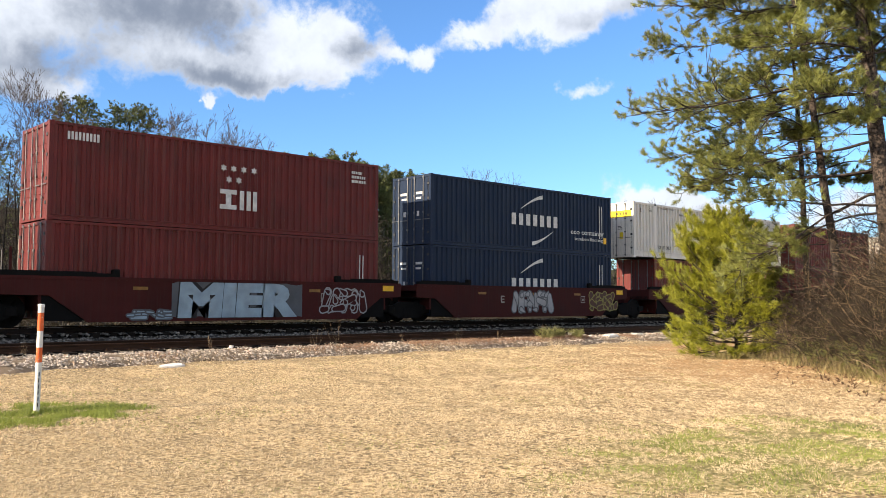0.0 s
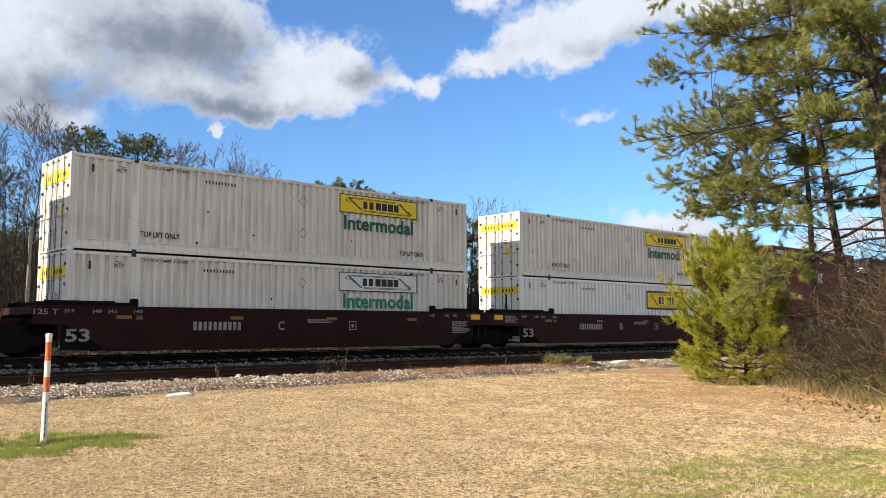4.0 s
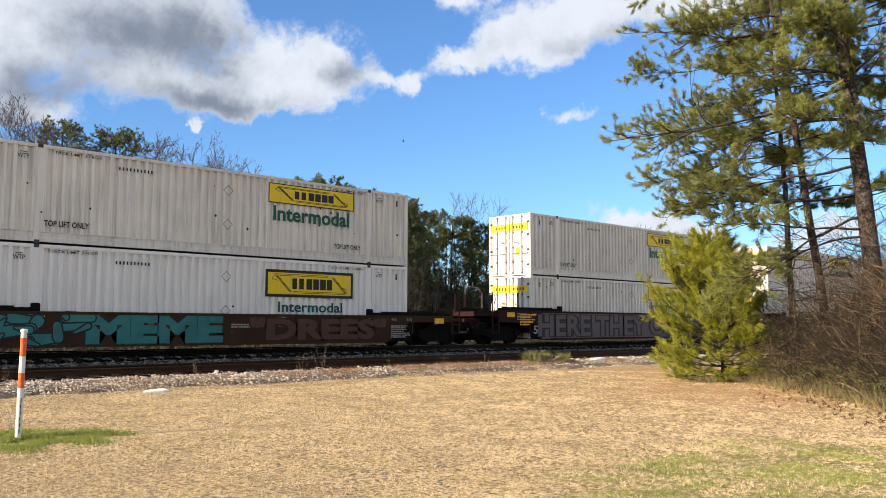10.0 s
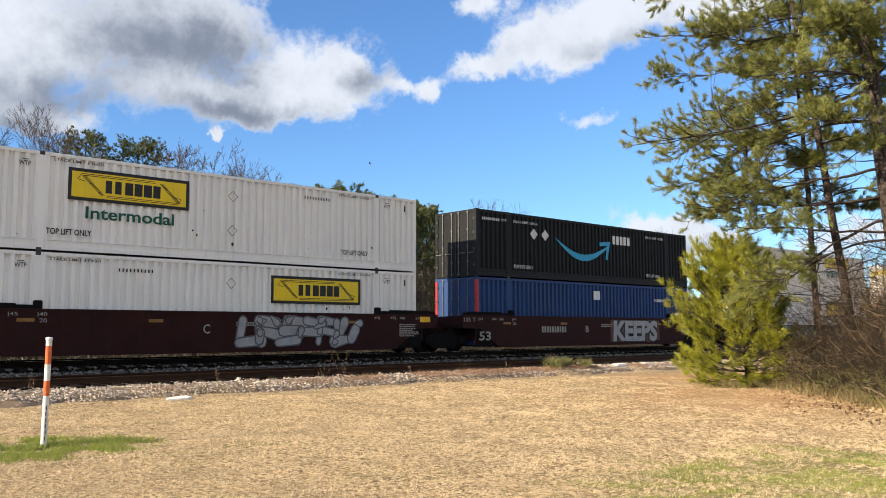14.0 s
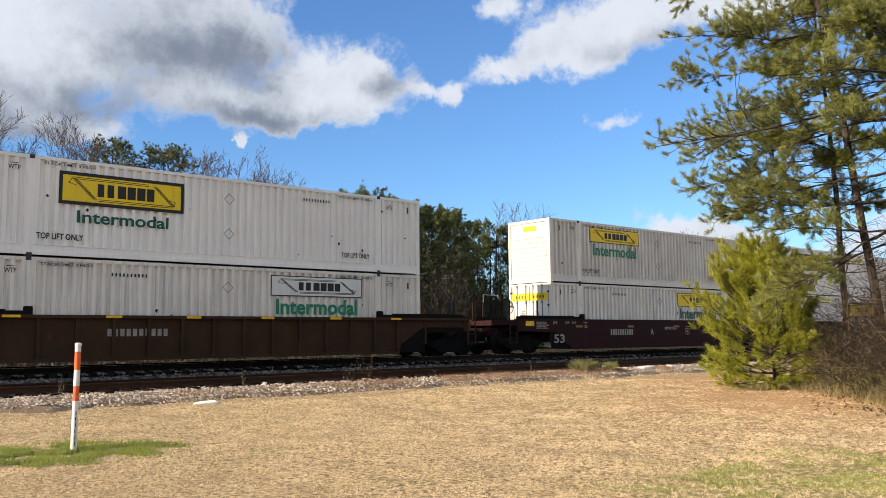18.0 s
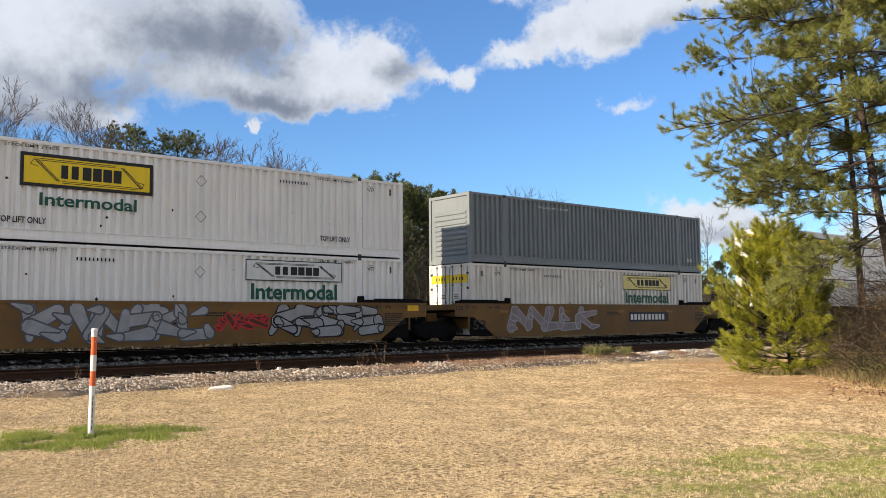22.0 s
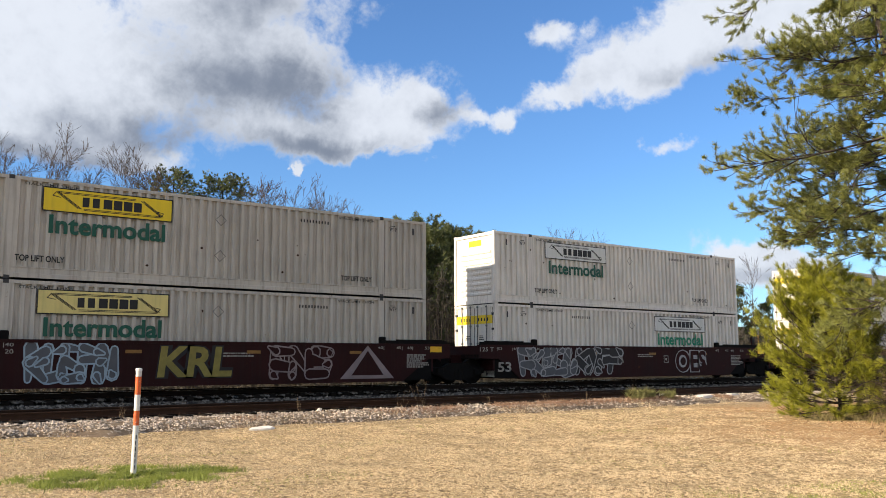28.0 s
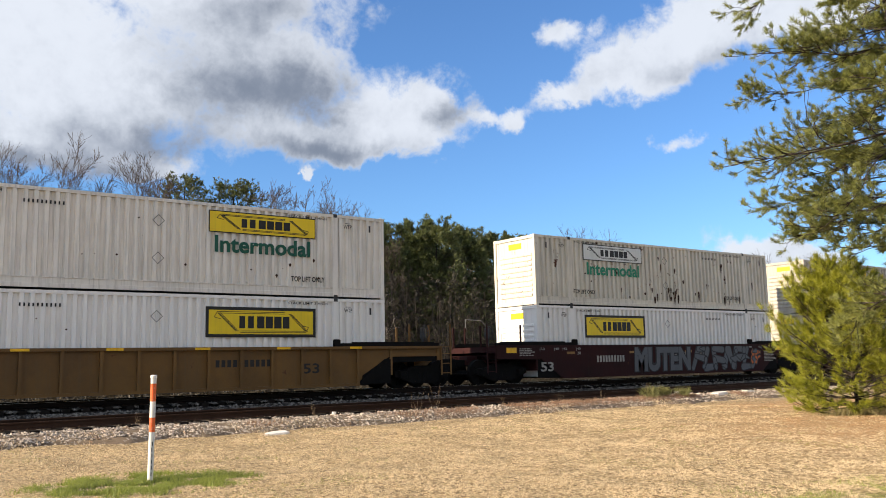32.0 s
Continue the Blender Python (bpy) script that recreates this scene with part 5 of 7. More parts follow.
def bubbles(r, H, n, x0, x1, z0, z1, fill, edge, seed):
    """Sprayed lettering that cannot be read: rounded blocks with outlines."""
    s = (x1 - x0) / n
    zc, hh = (z0 + z1) / 2, (z1 - z0) / 2

    def stroke(g, p, q, w0, w1, y):
        d = Vector((q[0] - p[0], 0, q[1] - p[1]))
        d.normalize()
        a0 = math.atan2(d.z, d.x)
        pts = [(p[0] + w0 * math.cos(a0 + math.pi / 2 + math.pi * k / 4), p[1] + w0 * math.sin(a0 + math.pi / 2 + math.pi * k / 4)) for k in range(5)]
        pts += [(q[0] + w1 * math.cos(a0 - math.pi / 2 + math.pi * k / 4), q[1] + w1 * math.sin(a0 - math.pi / 2 + math.pi * k / 4)) for k in range(5)]
        g.prism(pts, "y", y - 0.0016, y)
    rnd = random.Random(seed)
    for i in range(n):
        under, over = Geo(), Geo()
        cx, lean = x0 - H + (i + 0.5) * s, rnd.uniform(-0.2, 0.35) * s
        w = min(0.27 * s, 0.27 * hh) * rnd.uniform(0.85, 1.2)
        u, t = s * 0.6 - w * 0.6, hh - w
        tl, tr, bl, br = (cx - u * 0.8 + lean, zc + t), (cx + u + lean, zc + t * rnd.uniform(0.7, 1)), (cx - u - lean * 0.4, zc - t), (cx + u - lean * 0.4, zc - t * rnd.uniform(0.75, 1))
        ml, mr = ((tl[0] + bl[0]) / 2, zc + rnd.uniform(-0.3, 0.3) * t), ((tr[0] + br[0]) / 2, zc + rnd.uniform(-0.4, 0.4) * t)
        form = rnd.choice(((("tl", "bl"), ("ml", "mr"), ("tl", "tr")), (("tl", "bl"), ("tl", "tr"), ("tr", "mr"), ("mr", "ml")), (("tl", "bl"), ("bl", "br"), ("br", "mr")),
                           (("tl", "tr"), ("tl", "ml"), ("ml", "mr"), ("mr", "br"), ("br", "bl")), (("tl", "bl"), ("ml", "tr"), ("ml", "br")), (("bl", "tl"), ("tl", "br"), ("br", "tr"))))
        at_ = {"tl": tl, "tr": tr, "bl": bl, "br": br, "ml": ml, "mr": mr}
        spikes = [(at_[k], (at_[k][0] + rnd.uniform(-0.5, 0.5) * s, at_[k][1] + rnd.uniform(-0.45, 0.45) * hh)) for k in rnd.sample(sorted(at_), 2)]
        for k, (p, q) in enumerate([(at_[p], at_[q]) for p, q in form] + spikes):
            a, b = (w * rnd.uniform(0.8, 1.3), w * rnd.uniform(0.45, 1.1)) if k < len(form) else (w * 0.7, 0.02)
            q = (q[0], min(max(q[1], z0 + b), z1 - b))
            y = -1.486 - 0.0044 * k - 0.0006 * (i % 3)
            stroke(under, p, q, a + 0.05, b + 0.045, y)
            stroke(over, p, q, a, b, y - 0.0022)
        part("sprayed_outline", under, M[edge], r)
        part("sprayed_letter", over, M[fill], r)


def place(ob, x, z):
    MOVERS.append((ob, x, z))
    ob.matrix_basis = pose(x + train_s(0), TRACK_Y, RAIL_Z + z)


JB = "white corrugated 53-foot container with a %s company board"
BOARD = {"yellow": "yellow", "thick": "black-bordered yellow", "pale": "faded yellow", "white": "white", "": "plain"}
# left end along the train, rear end shown, paint of car, ends, unit letter, then (paint, rear, board side, board, word) of the upper and lower box
UNITS = [
    ("A", -12.27, "maroon", "ca", "B", ("white", "doors", "R", "yellow", "green"), ("clean", "doors", "R", "thick", "")),
    ("B", -31.68, "maroon", "aa", "C", ("white", "doors", "R", "yellow", "green"), ("white", "doors", "R", "white", "brightgreen")),
    ("C", -51.10, "maroon", "ca", "A", ("white", "doors", "R", "yellow", "green"), ("white", "doors", "R", "white", "brightgreen")),
    ("H", -74.68, "maroon", "cc", "", ("white", "doors", "R", "yellow", "green"), ("white", "doors", "R", "yellow", "green")),
    ("M", -98.36, "brown", "cc", "", ("white", "doors", "R", "yellow", "green"), ("clean", "doors", "R", "thick", "green")),
    ("N", -141.59, "maroon", "aa", "C", ("clean", "nose", "L", "thick", "green"), ("clean", "doors", "R", "thick", "")),
    ("O", -161.18, "maroon", "ca", "A", ("white", "nose", "L", "yellow", "brightgreen"), ("white", "doors", "R", "yellow", "green")),
    ("Q", -184.81, "brown", "cc", "", ("clean", "nose", "L", "thick", "green"), ("white", "doors", "R", "white", "brightgreen")),
    ("G", -208.47, "tan", "ac", "A", None, ("white", "doors", "R", "pale", "green")),
    ("K", -227.98, "tan", "aa", "C", ("clean", "nose", "L", "thick", "green"), ("clean", "doors", "R", "white", "green")),
    ("L", -247.45, "tan", "ca", "B", ("white", "doors", "L", "yellow", "green"), ("white", "doors", "R", "yellow", "green")),
    ("E", -271.05, "maroon", "ac", "A", ("white", "nose", "L", "white", "green"), ("white", "doors", "R", "white", "brightgreen")),
    ("R", -290.55, "maroon", "aa", "C", ("dusty", "nose", "L", "yellow", "green"), ("dusty", "nose", "L", "pale", "green")),
    ("U", -310.22, "maroon", "ca", "B", ("cream", "nose", "L", "white", "brightgreen"), ("clean", "nose", "L", "thick", "")),
    ("V", -333.63, "tan", "cc", "", ("white", "doors", "R", "yellow", "green"), ("clean", "doors", "R", "thick", "")),
]
CARS = {}
U_TOP = []


def build_train():
    L53 = 16.15
    for i, (name, x, paint, ends, letter, upper, lower) in enumerate(UNITS):
        ribbed = name in "QV"
        num = (4.2, 6.1) if name == "Q" else (9.9, 11.8) if name == "V" else (9.95, 12.9) if name == "G" else (3.16, 5.2) if name == "U" else (3.9, 5.6)
        if name == "L":
            num = (4.1, 7.0)
        car = well_car(name, L53, paint, ends[0], ends[1], "ribbed" if ribbed else "smooth", letter, None if name in "HMKERN" else num, ("plate",) if name in "GL" else ("low",) if name == "M" else ("v",) if name == "V" else ())
        CARS[name] = car
        place(car, x + L53 / 2, 0)
        for spec, z in ((upper, BOX_TOP), (lower, 0.24)):
            if spec is None:
                continue
            p, rear, side, style, text = spec
            look_ = "aged cream" if p == "cream" else "bright white" if p == "clean" else "dusty white"
            c = container("jb", L53, p, rear, 2.6, "%s corrugated 53-foot container with a %s company board" % (look_, BOARD[style]))
            domestic_marks(c, side, style, text, seed=i * 7 + (1 if z > 1 else 0))
            if p == "cream":
                U_TOP.append(c)
            place(c, x + L53 / 2, z)
        if name == "U":
            rnd = random.Random(77)
            for k in range(34):
                px, pz = rnd.choice((rnd.gauss(8.2, 0.5), rnd.gauss(12.4, 0.35), rnd.uniform(4, 15))), rnd.choice((rnd.uniform(0.4, 0.9), rnd.uniform(0.4, 2.6)))
                w, h = rnd.uniform(0.02, 0.07), rnd.uniform(0.05, 0.28)
                g = Geo().prism([(-w, h * 0.3), (-w * 0.6, -h), (w * 0.2, -h * 1.1), (w, -h * 0.2), (w * 0.7, h * 0.5), (0, h * 0.6)], "y", -0.003, 0)
                part("rust_streak", g, M["rail"], U_TOP[0], "dark rust streak", (px - 8.075, -1.3 - NEAR, pz))
    # the slate grey box over unit G
    c = container("grey", L53, "grey", "nose", 2.6, "plain slate-grey corrugated 53-foot container")
    X = lambda v: v - 8.075
    word(c, "53", X(14.9), X(15.3), 0.55, 0.72, -1.304, "stencil", 0.015)
    word(c, "STACK LIMIT 3 HIGH", X(4.0), X(5.9), 2.5, 2.6, -1.304, "stencil", 0.006)
    place(c, -208.47 + L53 / 2, BOX_TOP)
    # charcoal box over a blue one
    car = CARS["Z"] = well_car("Z", L53, "maroon", "a", "c", "smooth", "B", (3.9, 5.67))
    place(car, -122.1 + L53 / 2, 0)
    c = container("dark", L53, "black", "doors", 2.6, "charcoal corrugated 53-foot container with a sky-blue curved arrow")
    g = Geo()
    pts = []
    n = 18
    for i in range(n + 1):
        u = i / n
        pts.append((X(5.1) + 4.0 * u, 1.98 - 1.05 * math.sin(math.pi * min(1, u * 0.92)) * (1 - 0.12 * u) + 0.02))
    for i in range(n, -1, -1):
        u = i / n
        pts.append((X(5.12) + 3.95 * u, 1.99 - 0.72 * math.sin(math.pi * min(1, u * 0.92)) * (1 - 0.1 * u) + 0.02))
    g.prism(pts, "y", -0.004, 0)
    g.prism([(X(8.45), 2.0), (X(9.3), 2.08), (X(9.05), 1.15), (X(8.9), 1.2), (X(9.02), 1.86), (X(8.45), 1.82)][::-1], "y", -0.005, -0.001)
    part("curved_arrow", g, M["cyan"], c, "sky-blue curved arrow", (0, -1.304, 0))
    bar_row(c, "brand_bar", 5, 1.5, 0.42, M["stencil"], 0.25, (X(9.5), -1.304, 1.98))
    for x in (3.65, 4.42):
        part("placard", Geo().prism([(0, -0.26), (0.26, 0), (0, 0.26), (-0.26, 0)], "y", -0.004, 0), M["stencil"], c, "pale diamond placard", (X(x), -1.304, 2.05))
    for x0, x1 in ((2.3, 3.6), (12.3, 13.6)):
        word(c, "TOP LIFT ONLY", X(x0), X(x1), 0.45, 0.61, -1.304, "stencil", 0.012)
        word(c, "STACK LIMIT 3 HIGH", X(x0), X(x1 + 0.3), 2.46, 2.58, -1.304, "stencil", 0.01)
    word(c, "VTP", X(1.55), X(1.85), 2.45, 2.58, -1.304, "stencil", 0.01)
    bar_row(c, "serial_bar", 9, 1.1, 0.12, M["stencil"], 0.4, (X(0.35), -1.304, 2.45))
    place(c, -122.1 + L53 / 2, BOX_TOP)
    c = container("blue", L53, "blue", "doors", 2.6, "blue corrugated 53-foot container with red corner posts", ("redposts",))
    word(c, "53", X(14.9), X(15.35), 1.75, 2.1, -1.304, "stencil", 0.02)
    part("white_panel", Geo().box(0, 0.42, -0.004, 0, 0, 0.42), M["signwhite"], c, "", (X(14.85), -1.304, 1.15))
    part("white_panel", Geo().box(0, 0.5, -0.004, 0, 0, 0.42), M["signwhite"], c, "", (X(7.9), -1.304, 2.1))
    bar_row(c, "serial_bar", 9, 0.95, 0.14, M["stencil"], 0.4, (X(13.0), -1.304, 2.1))
    place(c, -122.1 + L53 / 2, 0.24)

    # five-unit car with 40-foot boxes
    L40 = 12.19
    W = 1.22
    X = lambda v: v - L40 / 2
    car = CARS["z"] = well_car("z", L40, "redcar", "c", "a", "smooth", "A", None)
    place(car, 11.2 + L40 / 2, 0)
    for z in (BOX_TOP, 0.24):
        c = container("red", L40, "oxide", "doors", 2.44, "oxide-red corrugated 40-foot container" + (" with white marks" if z > 1 else ""))
        y = -W - NEAR
        if z > 1:
            part("brand_bars", Geo().box(0, 0.62, -0.004, 0, 0, 0.15).box(0, 0.62, -0.004, 0, 0.51, 0.66).box(0.22, 0.42, -0.004, 0, 0.15, 0.51).box(0.74, 0.9, -0.004, 0, 0, 0.66).box(1.0, 1.16, -0.004, 0, 0, 0.66).box(1.24, 1.4, -0.004, 0, 0, 0.66), M["stencil"], c, "plain white brand shapes", (X(5.48), y, 0.72))
            st = Geo().prism([(0.13 * math.cos(math.pi * k / 6) * (1 if k % 2 else 0.5), 0.13 * math.sin(math.pi * k / 6) * (1 if k % 2 else 0.5)) for k in range(12)], "y", -0.004, 0).mesh("star", M["stencil"])
            for k, sx in enumerate((5.6, 5.97, 6.35, 6.75)):
                part("star", st, M["stencil"], c, "", (X(sx), y, 2.1))
            for sx in (5.8, 6.17):
                part("star", st, M["stencil"], c, "", (X(sx), y, 1.72))
            bar_row(c, "brand_bar", 9, 0.97, 0.24, M["stencil"], 0.35, (X(0.52), y, 2.4))
            part("small_print", lines(3, 0.7, 0.5, M["stencil"], 4), M["stencil"], c, "", (X(10.9), y, 2.05))
        else:
            bar_row(c, "serial_bar", 2, 0.3, 1.6, M["stencil"], 0.7, (X(11.3), y, 0.7))
        place(c, 11.2 + L40 / 2, z)
    car = CARS["c"] = well_car("c", L40, "redcar", "a", "a", "smooth", "E", None)
    place(car, 26.1 + L40 / 2, 0)
    for z in (BOX_TOP, 0.24):
        c = container("navy", L40, "navy", "doors", 2.44, "navy-blue corrugated 40-foot container with white swooshes")
        y = -W - NEAR
        bar_row(c, "brand_bar", 7, 3.35, 0.52, M["stencil"], 0.42, (X(4.85), y, 1.12))
        for flip in (0, 1):
            g, p0, p1 = Geo(), [], []
            for k in range(9):
                u = k / 8
                p0.append((1.5 * u, 0.55 * math.sin(u * 1.4)))
                p1.append((1.5 * u, 0.55 * math.sin(u * 1.4) + 0.02 + 0.16 * u))
            for k in range(8):
                q = [p0[k], p0[k + 1], p1[k + 1], p1[k]]
                g.prism([(-a, -b) for a, b in q] if flip else q, "y", -0.004, 0)
            part("swoosh", g, M["stencil"], c, "white swoosh", (X(7.7 if flip else 5.45), y, 0.95 if flip else 1.85))
        if z > 1:
            word(c, "eco container", X(9.0), X(11.6), 0.92, 1.14, y, "stencil", 0.01)
            word(c, "bamboo flooring", X(9.3), X(11.5), 0.58, 0.80, y, "stencil", 0.006)
        bar_row(c, "serial_bar", 2, 0.4, 1.6, M["stencil"], 0.75, (X(11.2), y, 0.8))
        part("warning_panel", Geo().box(0, 0.22, -0.004, 0, 0, 0.3), M["reflector"], c, "", (X(11.55), y, 0.55))
        place(c, 26.1 + L40 / 2, z)
    car = well_car("w", L40, "redcar", "a", "a", "smooth", "", None)
    place(car, 48.2, 0)
    c = container("jb", L53, "white", "doors", 2.6, "dusty white corrugated 53-foot container with a yellow company board")
    domestic_marks(c, "R", "yellow", "green", seed=91)
    place(c, 48.2, BOX_TOP)
    place(container("red", L40, "oxide", "doors", 2.44, "oxide-red corrugated 40-foot container"), 48.2, 0.24)
    # the boxes that are already far ahead
    for k, (x, pair) in enumerate(((64.6, ("oxide", "oxide")), (80.0, ("cream", "white")), (95.5, ("white", "white")))):
        place(well_car("f", L40, "redcar", "a", "a", "smooth", "", None), x, 0)
        for p, z in zip(pair, (BOX_TOP, 0.24)):
            place(container("iso", L40, p, "doors", 2.44, {"oxide": "brown-red", "cream": "pale yellow-cream", "white": "dusty white"}[p] + " corrugated 40-foot container"), x, z)

    # sprayed lettering on the cars
    H = L53 / 2
    g = CARS["H"]
    part("rolled_panel", Geo().box(0.55 - H, 14.45 - H, -1.484, -1.480, 0.22, 1.43), M["lilac"], g, "rolled grey-lilac paint under the lettering")
    tag_paint(g, H, "HERE THEY COME", 0.3, 14.3, 0.32, 1.34, "lilac", "darkspray", 0.03)
    part("small_print", lines(5, 1.1, 0.55, M["reflector"], 15), M["reflector"], g, "", (-H - 0.95, -1.484, 0.8))
    tag_paint(CARS["M"], H, "MEME", 3.4, 7.9, 0.22, 1.13, "teal", "darkspray", 0.07)
    bubbles(CARS["M"], H, 4, 0.2, 3.4, 0.22, 1.14, "teal", "darkspray", 5)
    tag_paint(CARS["M"], H, "\"DREES\"", 8.9, 14.9, 0.30, 1.08, "ghost", "brown", 0.05)
    tag_paint(CARS["Z"], H, "KEEPS", 9.15, 12.9, 0.32, 1.36, "silver", "darkspray", 0.05, 0.05, "ghost")
    bubbles(CARS["N"], H, 6, 8.3, 13.0, 0.32, 1.36, "silver", "gunmetal", 12)
    bubbles(CARS["G"], H, 5, 2.1, 7.2, 0.36, 1.38, "rosegrey", "silver", 17)
    bubbles(CARS["K"], H, 6, 3.0, 8.3, 0.27, 1.42, "silver", "gunmetal", 21)
    bubbles(CARS["K"], H, 3, 8.75, 10.3, 0.6, 1.1, "ghost", "redmark", 22)
    bubbles(CARS["K"], H, 5, 10.6, 14.9, 0.32, 1.40, "silver", "darkspray", 23)
    tag_paint(CARS["L"], H, "MINCE", 9.5, 14.6, 0.26, 1.42, "darkspray", "silver", 0.05)
    bubbles(CARS["E"], H, 5, 1.2, 4.2, 0.25, 1.44, "gunmetal", "silver", 31)
    bubbles(CARS["E"], H, 4, 4.3, 7.0, 0.28, 1.44, "darkspray", "silver", 33)
    tag_paint(CARS["E"], H, "OES", 10.85, 13.15, 0.34, 1.34, "maroon", "silver", 0.03)
    bubbles(CARS["R"], H, 5, 2.6, 4.9, 0.28, 1.40, "gunmetal", "iceblue", 41)
    tag_paint(CARS["R"], H, "KRL", 6.15, 8.5, 0.42, 1.34, "limeyellow", "darkspray", 0.03, 0.1)
    bubbles(CARS["R"], H, 3, 9.9, 11.9, 0.3, 1.36, "maroon", "rosegrey", 44)
    tri = Geo()
    for s in (1.0, 0.8):
        tri.prism([(12.4 - H + (1 - s), 0.28 + (1 - s) * 0.5), (14.6 - H - (1 - s), 0.28 + (1 - s) * 0.5), (13.5 - H, 1.42 - (1 - s) * 0.6)], "y", -1.487 - (1 - s) * 0.01, -1.484 - (1 - s) * 0.01)
    part("sprayed_triangle", tri, M["rosegrey"], CARS["R"], "sprayed pale triangle")
    part("sprayed_triangle_centre", Geo().prism([(12.85 - H, 0.4), (14.15 - H, 0.4), (13.5 - H, 1.24)], "y", -1.496, -1.492), M["maroon"], CARS["R"])
    tag_paint(CARS["U"], H, "MUTEN", 5.5, 9.35, 0.32, 1.38, "gunmetal", "darkspray", 0.05, 0.05)
    bubbles(CARS["U"], H, 6, 9.6, 14.2, 0.26, 1.42, "gunmetal", "darkspray", 52)
    bubbles(CARS["U"], H, 2, 14.1, 14.8, 0.5, 1.2, "orange", "darkspray", 53)
    H = L40 / 2
    tag_paint(CARS["z"], H, "MIER", 3.95, 8.4, 0.26, 1.40, "iceblue", "darkspray", 0.07, 0.05, "gunmetal")
    bubbles(CARS["z"], H, 3, 2.5, 3.7, 0.24, 0.5, "iceblue", "gunmetal", 61)
    bubbles(CARS["z"], H, 4, 9.5, 11.3, 0.4, 1.25, "redcar", "silver", 62)
    bubbles(CARS["c"], H, 5, 4.7, 7.2, 0.35, 1.3, "silver", "gunmetal", 64)
    bubbles(CARS["c"], H, 4, 10.2, 12.2, 0.4, 1.3, "ghost", "limeyellow", 66)


build_train()


# ---- plants ----
def rot_to(d):
    """Rotation matrices (n, 3, 3) that turn z to the unit vectors d (n, 3)."""
    d = d / np.linalg.norm(d, axis=1, keepdims=True)
    ref = np.where(np.abs(d[:, 2:3]) < 0.9, np.array([[0, 0, 1.0]]), np.array([[1.0, 0, 0]]))
    u = np.cross(ref, d)
    u /= np.linalg.norm(u, axis=1, keepdims=True)
    w = np.cross(d, u)
    return np.stack([u, w, d], axis=2)


def tufts(points, dirs, size, count, width, spread, rs):
    """Needle tufts: slim triangles that fan out round each direction. Returns corners and triangles."""
    n = len(points)
    P, D = np.repeat(points, count, 0), np.repeat(dirs, count, 0)
    m = n * count
    th = np.abs(rs.normal(0, spread, m))
    ph = rs.uniform(0, 2 * np.pi, m)
    loc = np.stack([np.sin(th) * np.cos(ph), np.sin(th) * np.sin(ph), np.cos(th)], 1)
    R = rot_to(D)
    d = np.einsum("nij,nj->ni", R, loc)
    L = size * rs.uniform(0.65, 1.1, (m, 1)) * np.repeat(rs.uniform(0.75, 1.2, (n, 1)), count, 0)
    side = np.cross(d, rs.normal(0, 1, (m, 3)))
    side /= np.linalg.norm(side, axis=1, keepdims=True) + 1e-9
    start = P + d * L * 0.05 + rs.normal(0, size * 0.10, (m, 3))
    tip = start + d * L
    tip[:, 2] -= 0.12 * L[:, 0]
    v = np.stack([start - side * width, start + side * width, tip], 1).reshape(-1, 3)
    return v, np.arange(3 * m).reshape(m, 3)


def sticks(segs, sides=4):
    """Tapered sticks from rows of (p0, p1, r0, r1)."""
    a = np.array([s[0] for s in segs], dtype=float)
    b = np.array([s[1] for s in segs], dtype=float)
    r0 = np.array([s[2] for s in segs])[:, None]
    r1 = np.array([s[3] for s in segs])[:, None]
    R = rot_to(b - a + 1e-9)
    v = []
    for c, r in ((a, r0), (b, r1)):
        for k in range(sides):
            t = 2 * math.pi * k / sides
            v.append(c + R[:, :, 0] * (r * math.cos(t)) + R[:, :, 1] * (r * math.sin(t)))
    v = np.stack(v, 1)
    n = len(segs)
    o = (np.arange(n) * 2 * sides)[:, None]
    f = np.concatenate([o + np.array([[k, (k + 1) % sides, sides + (k + 1) % sides, sides + k]]) for k in range(sides)], 0)
    return v.reshape(-1, 3), f


def grow(p, d, length, r, depth, rnd, segs, tips, kids=3, spread=0.6, up=0.15, bends=3, shrink=0.62, keep=0):
    """A branch that bends and forks. Fills segs with sticks and tips with (place, direction)."""
    p, d = Vector(p), Vector(d).normalized()
    nodes = []
    for i in range(bends):
        q = p + d * (length / bends)
        ra, rb = r * (1 - 0.55 * i / bends), r * (1 - 0.55 * (i + 1) / bends)
        segs.append((tuple(p), tuple(q), ra, rb))
        nodes.append((q, d.copy(), rb))
        p = q
        d = (d + Vector((rnd.uniform(-1, 1), rnd.uniform(-1, 1), rnd.uniform(-1, 1))) * 0.22 + Vector((0, 0, up * 0.4))).normalized()
    if depth == 0:
        tips.append((tuple(p), tuple(d)))
        return
    for k in range(kids):
        q, e, rb = nodes[-1] if k == 0 else rnd.choice(nodes[keep:] or nodes)
        side = e.orthogonal().normalized()
        side.rotate(Matrix.Rotation(rnd.uniform(0, 2 * math.pi), 3, e))
        nd = (e + side * spread * rnd.uniform(0.6, 1.5) + Vector((0, 0, up))).normalized()
        grow(q, nd, length * shrink * rnd.uniform(0.75, 1.15), rb * 0.72, depth - 1, rnd, segs, tips, kids, spread, up, bends, shrink)


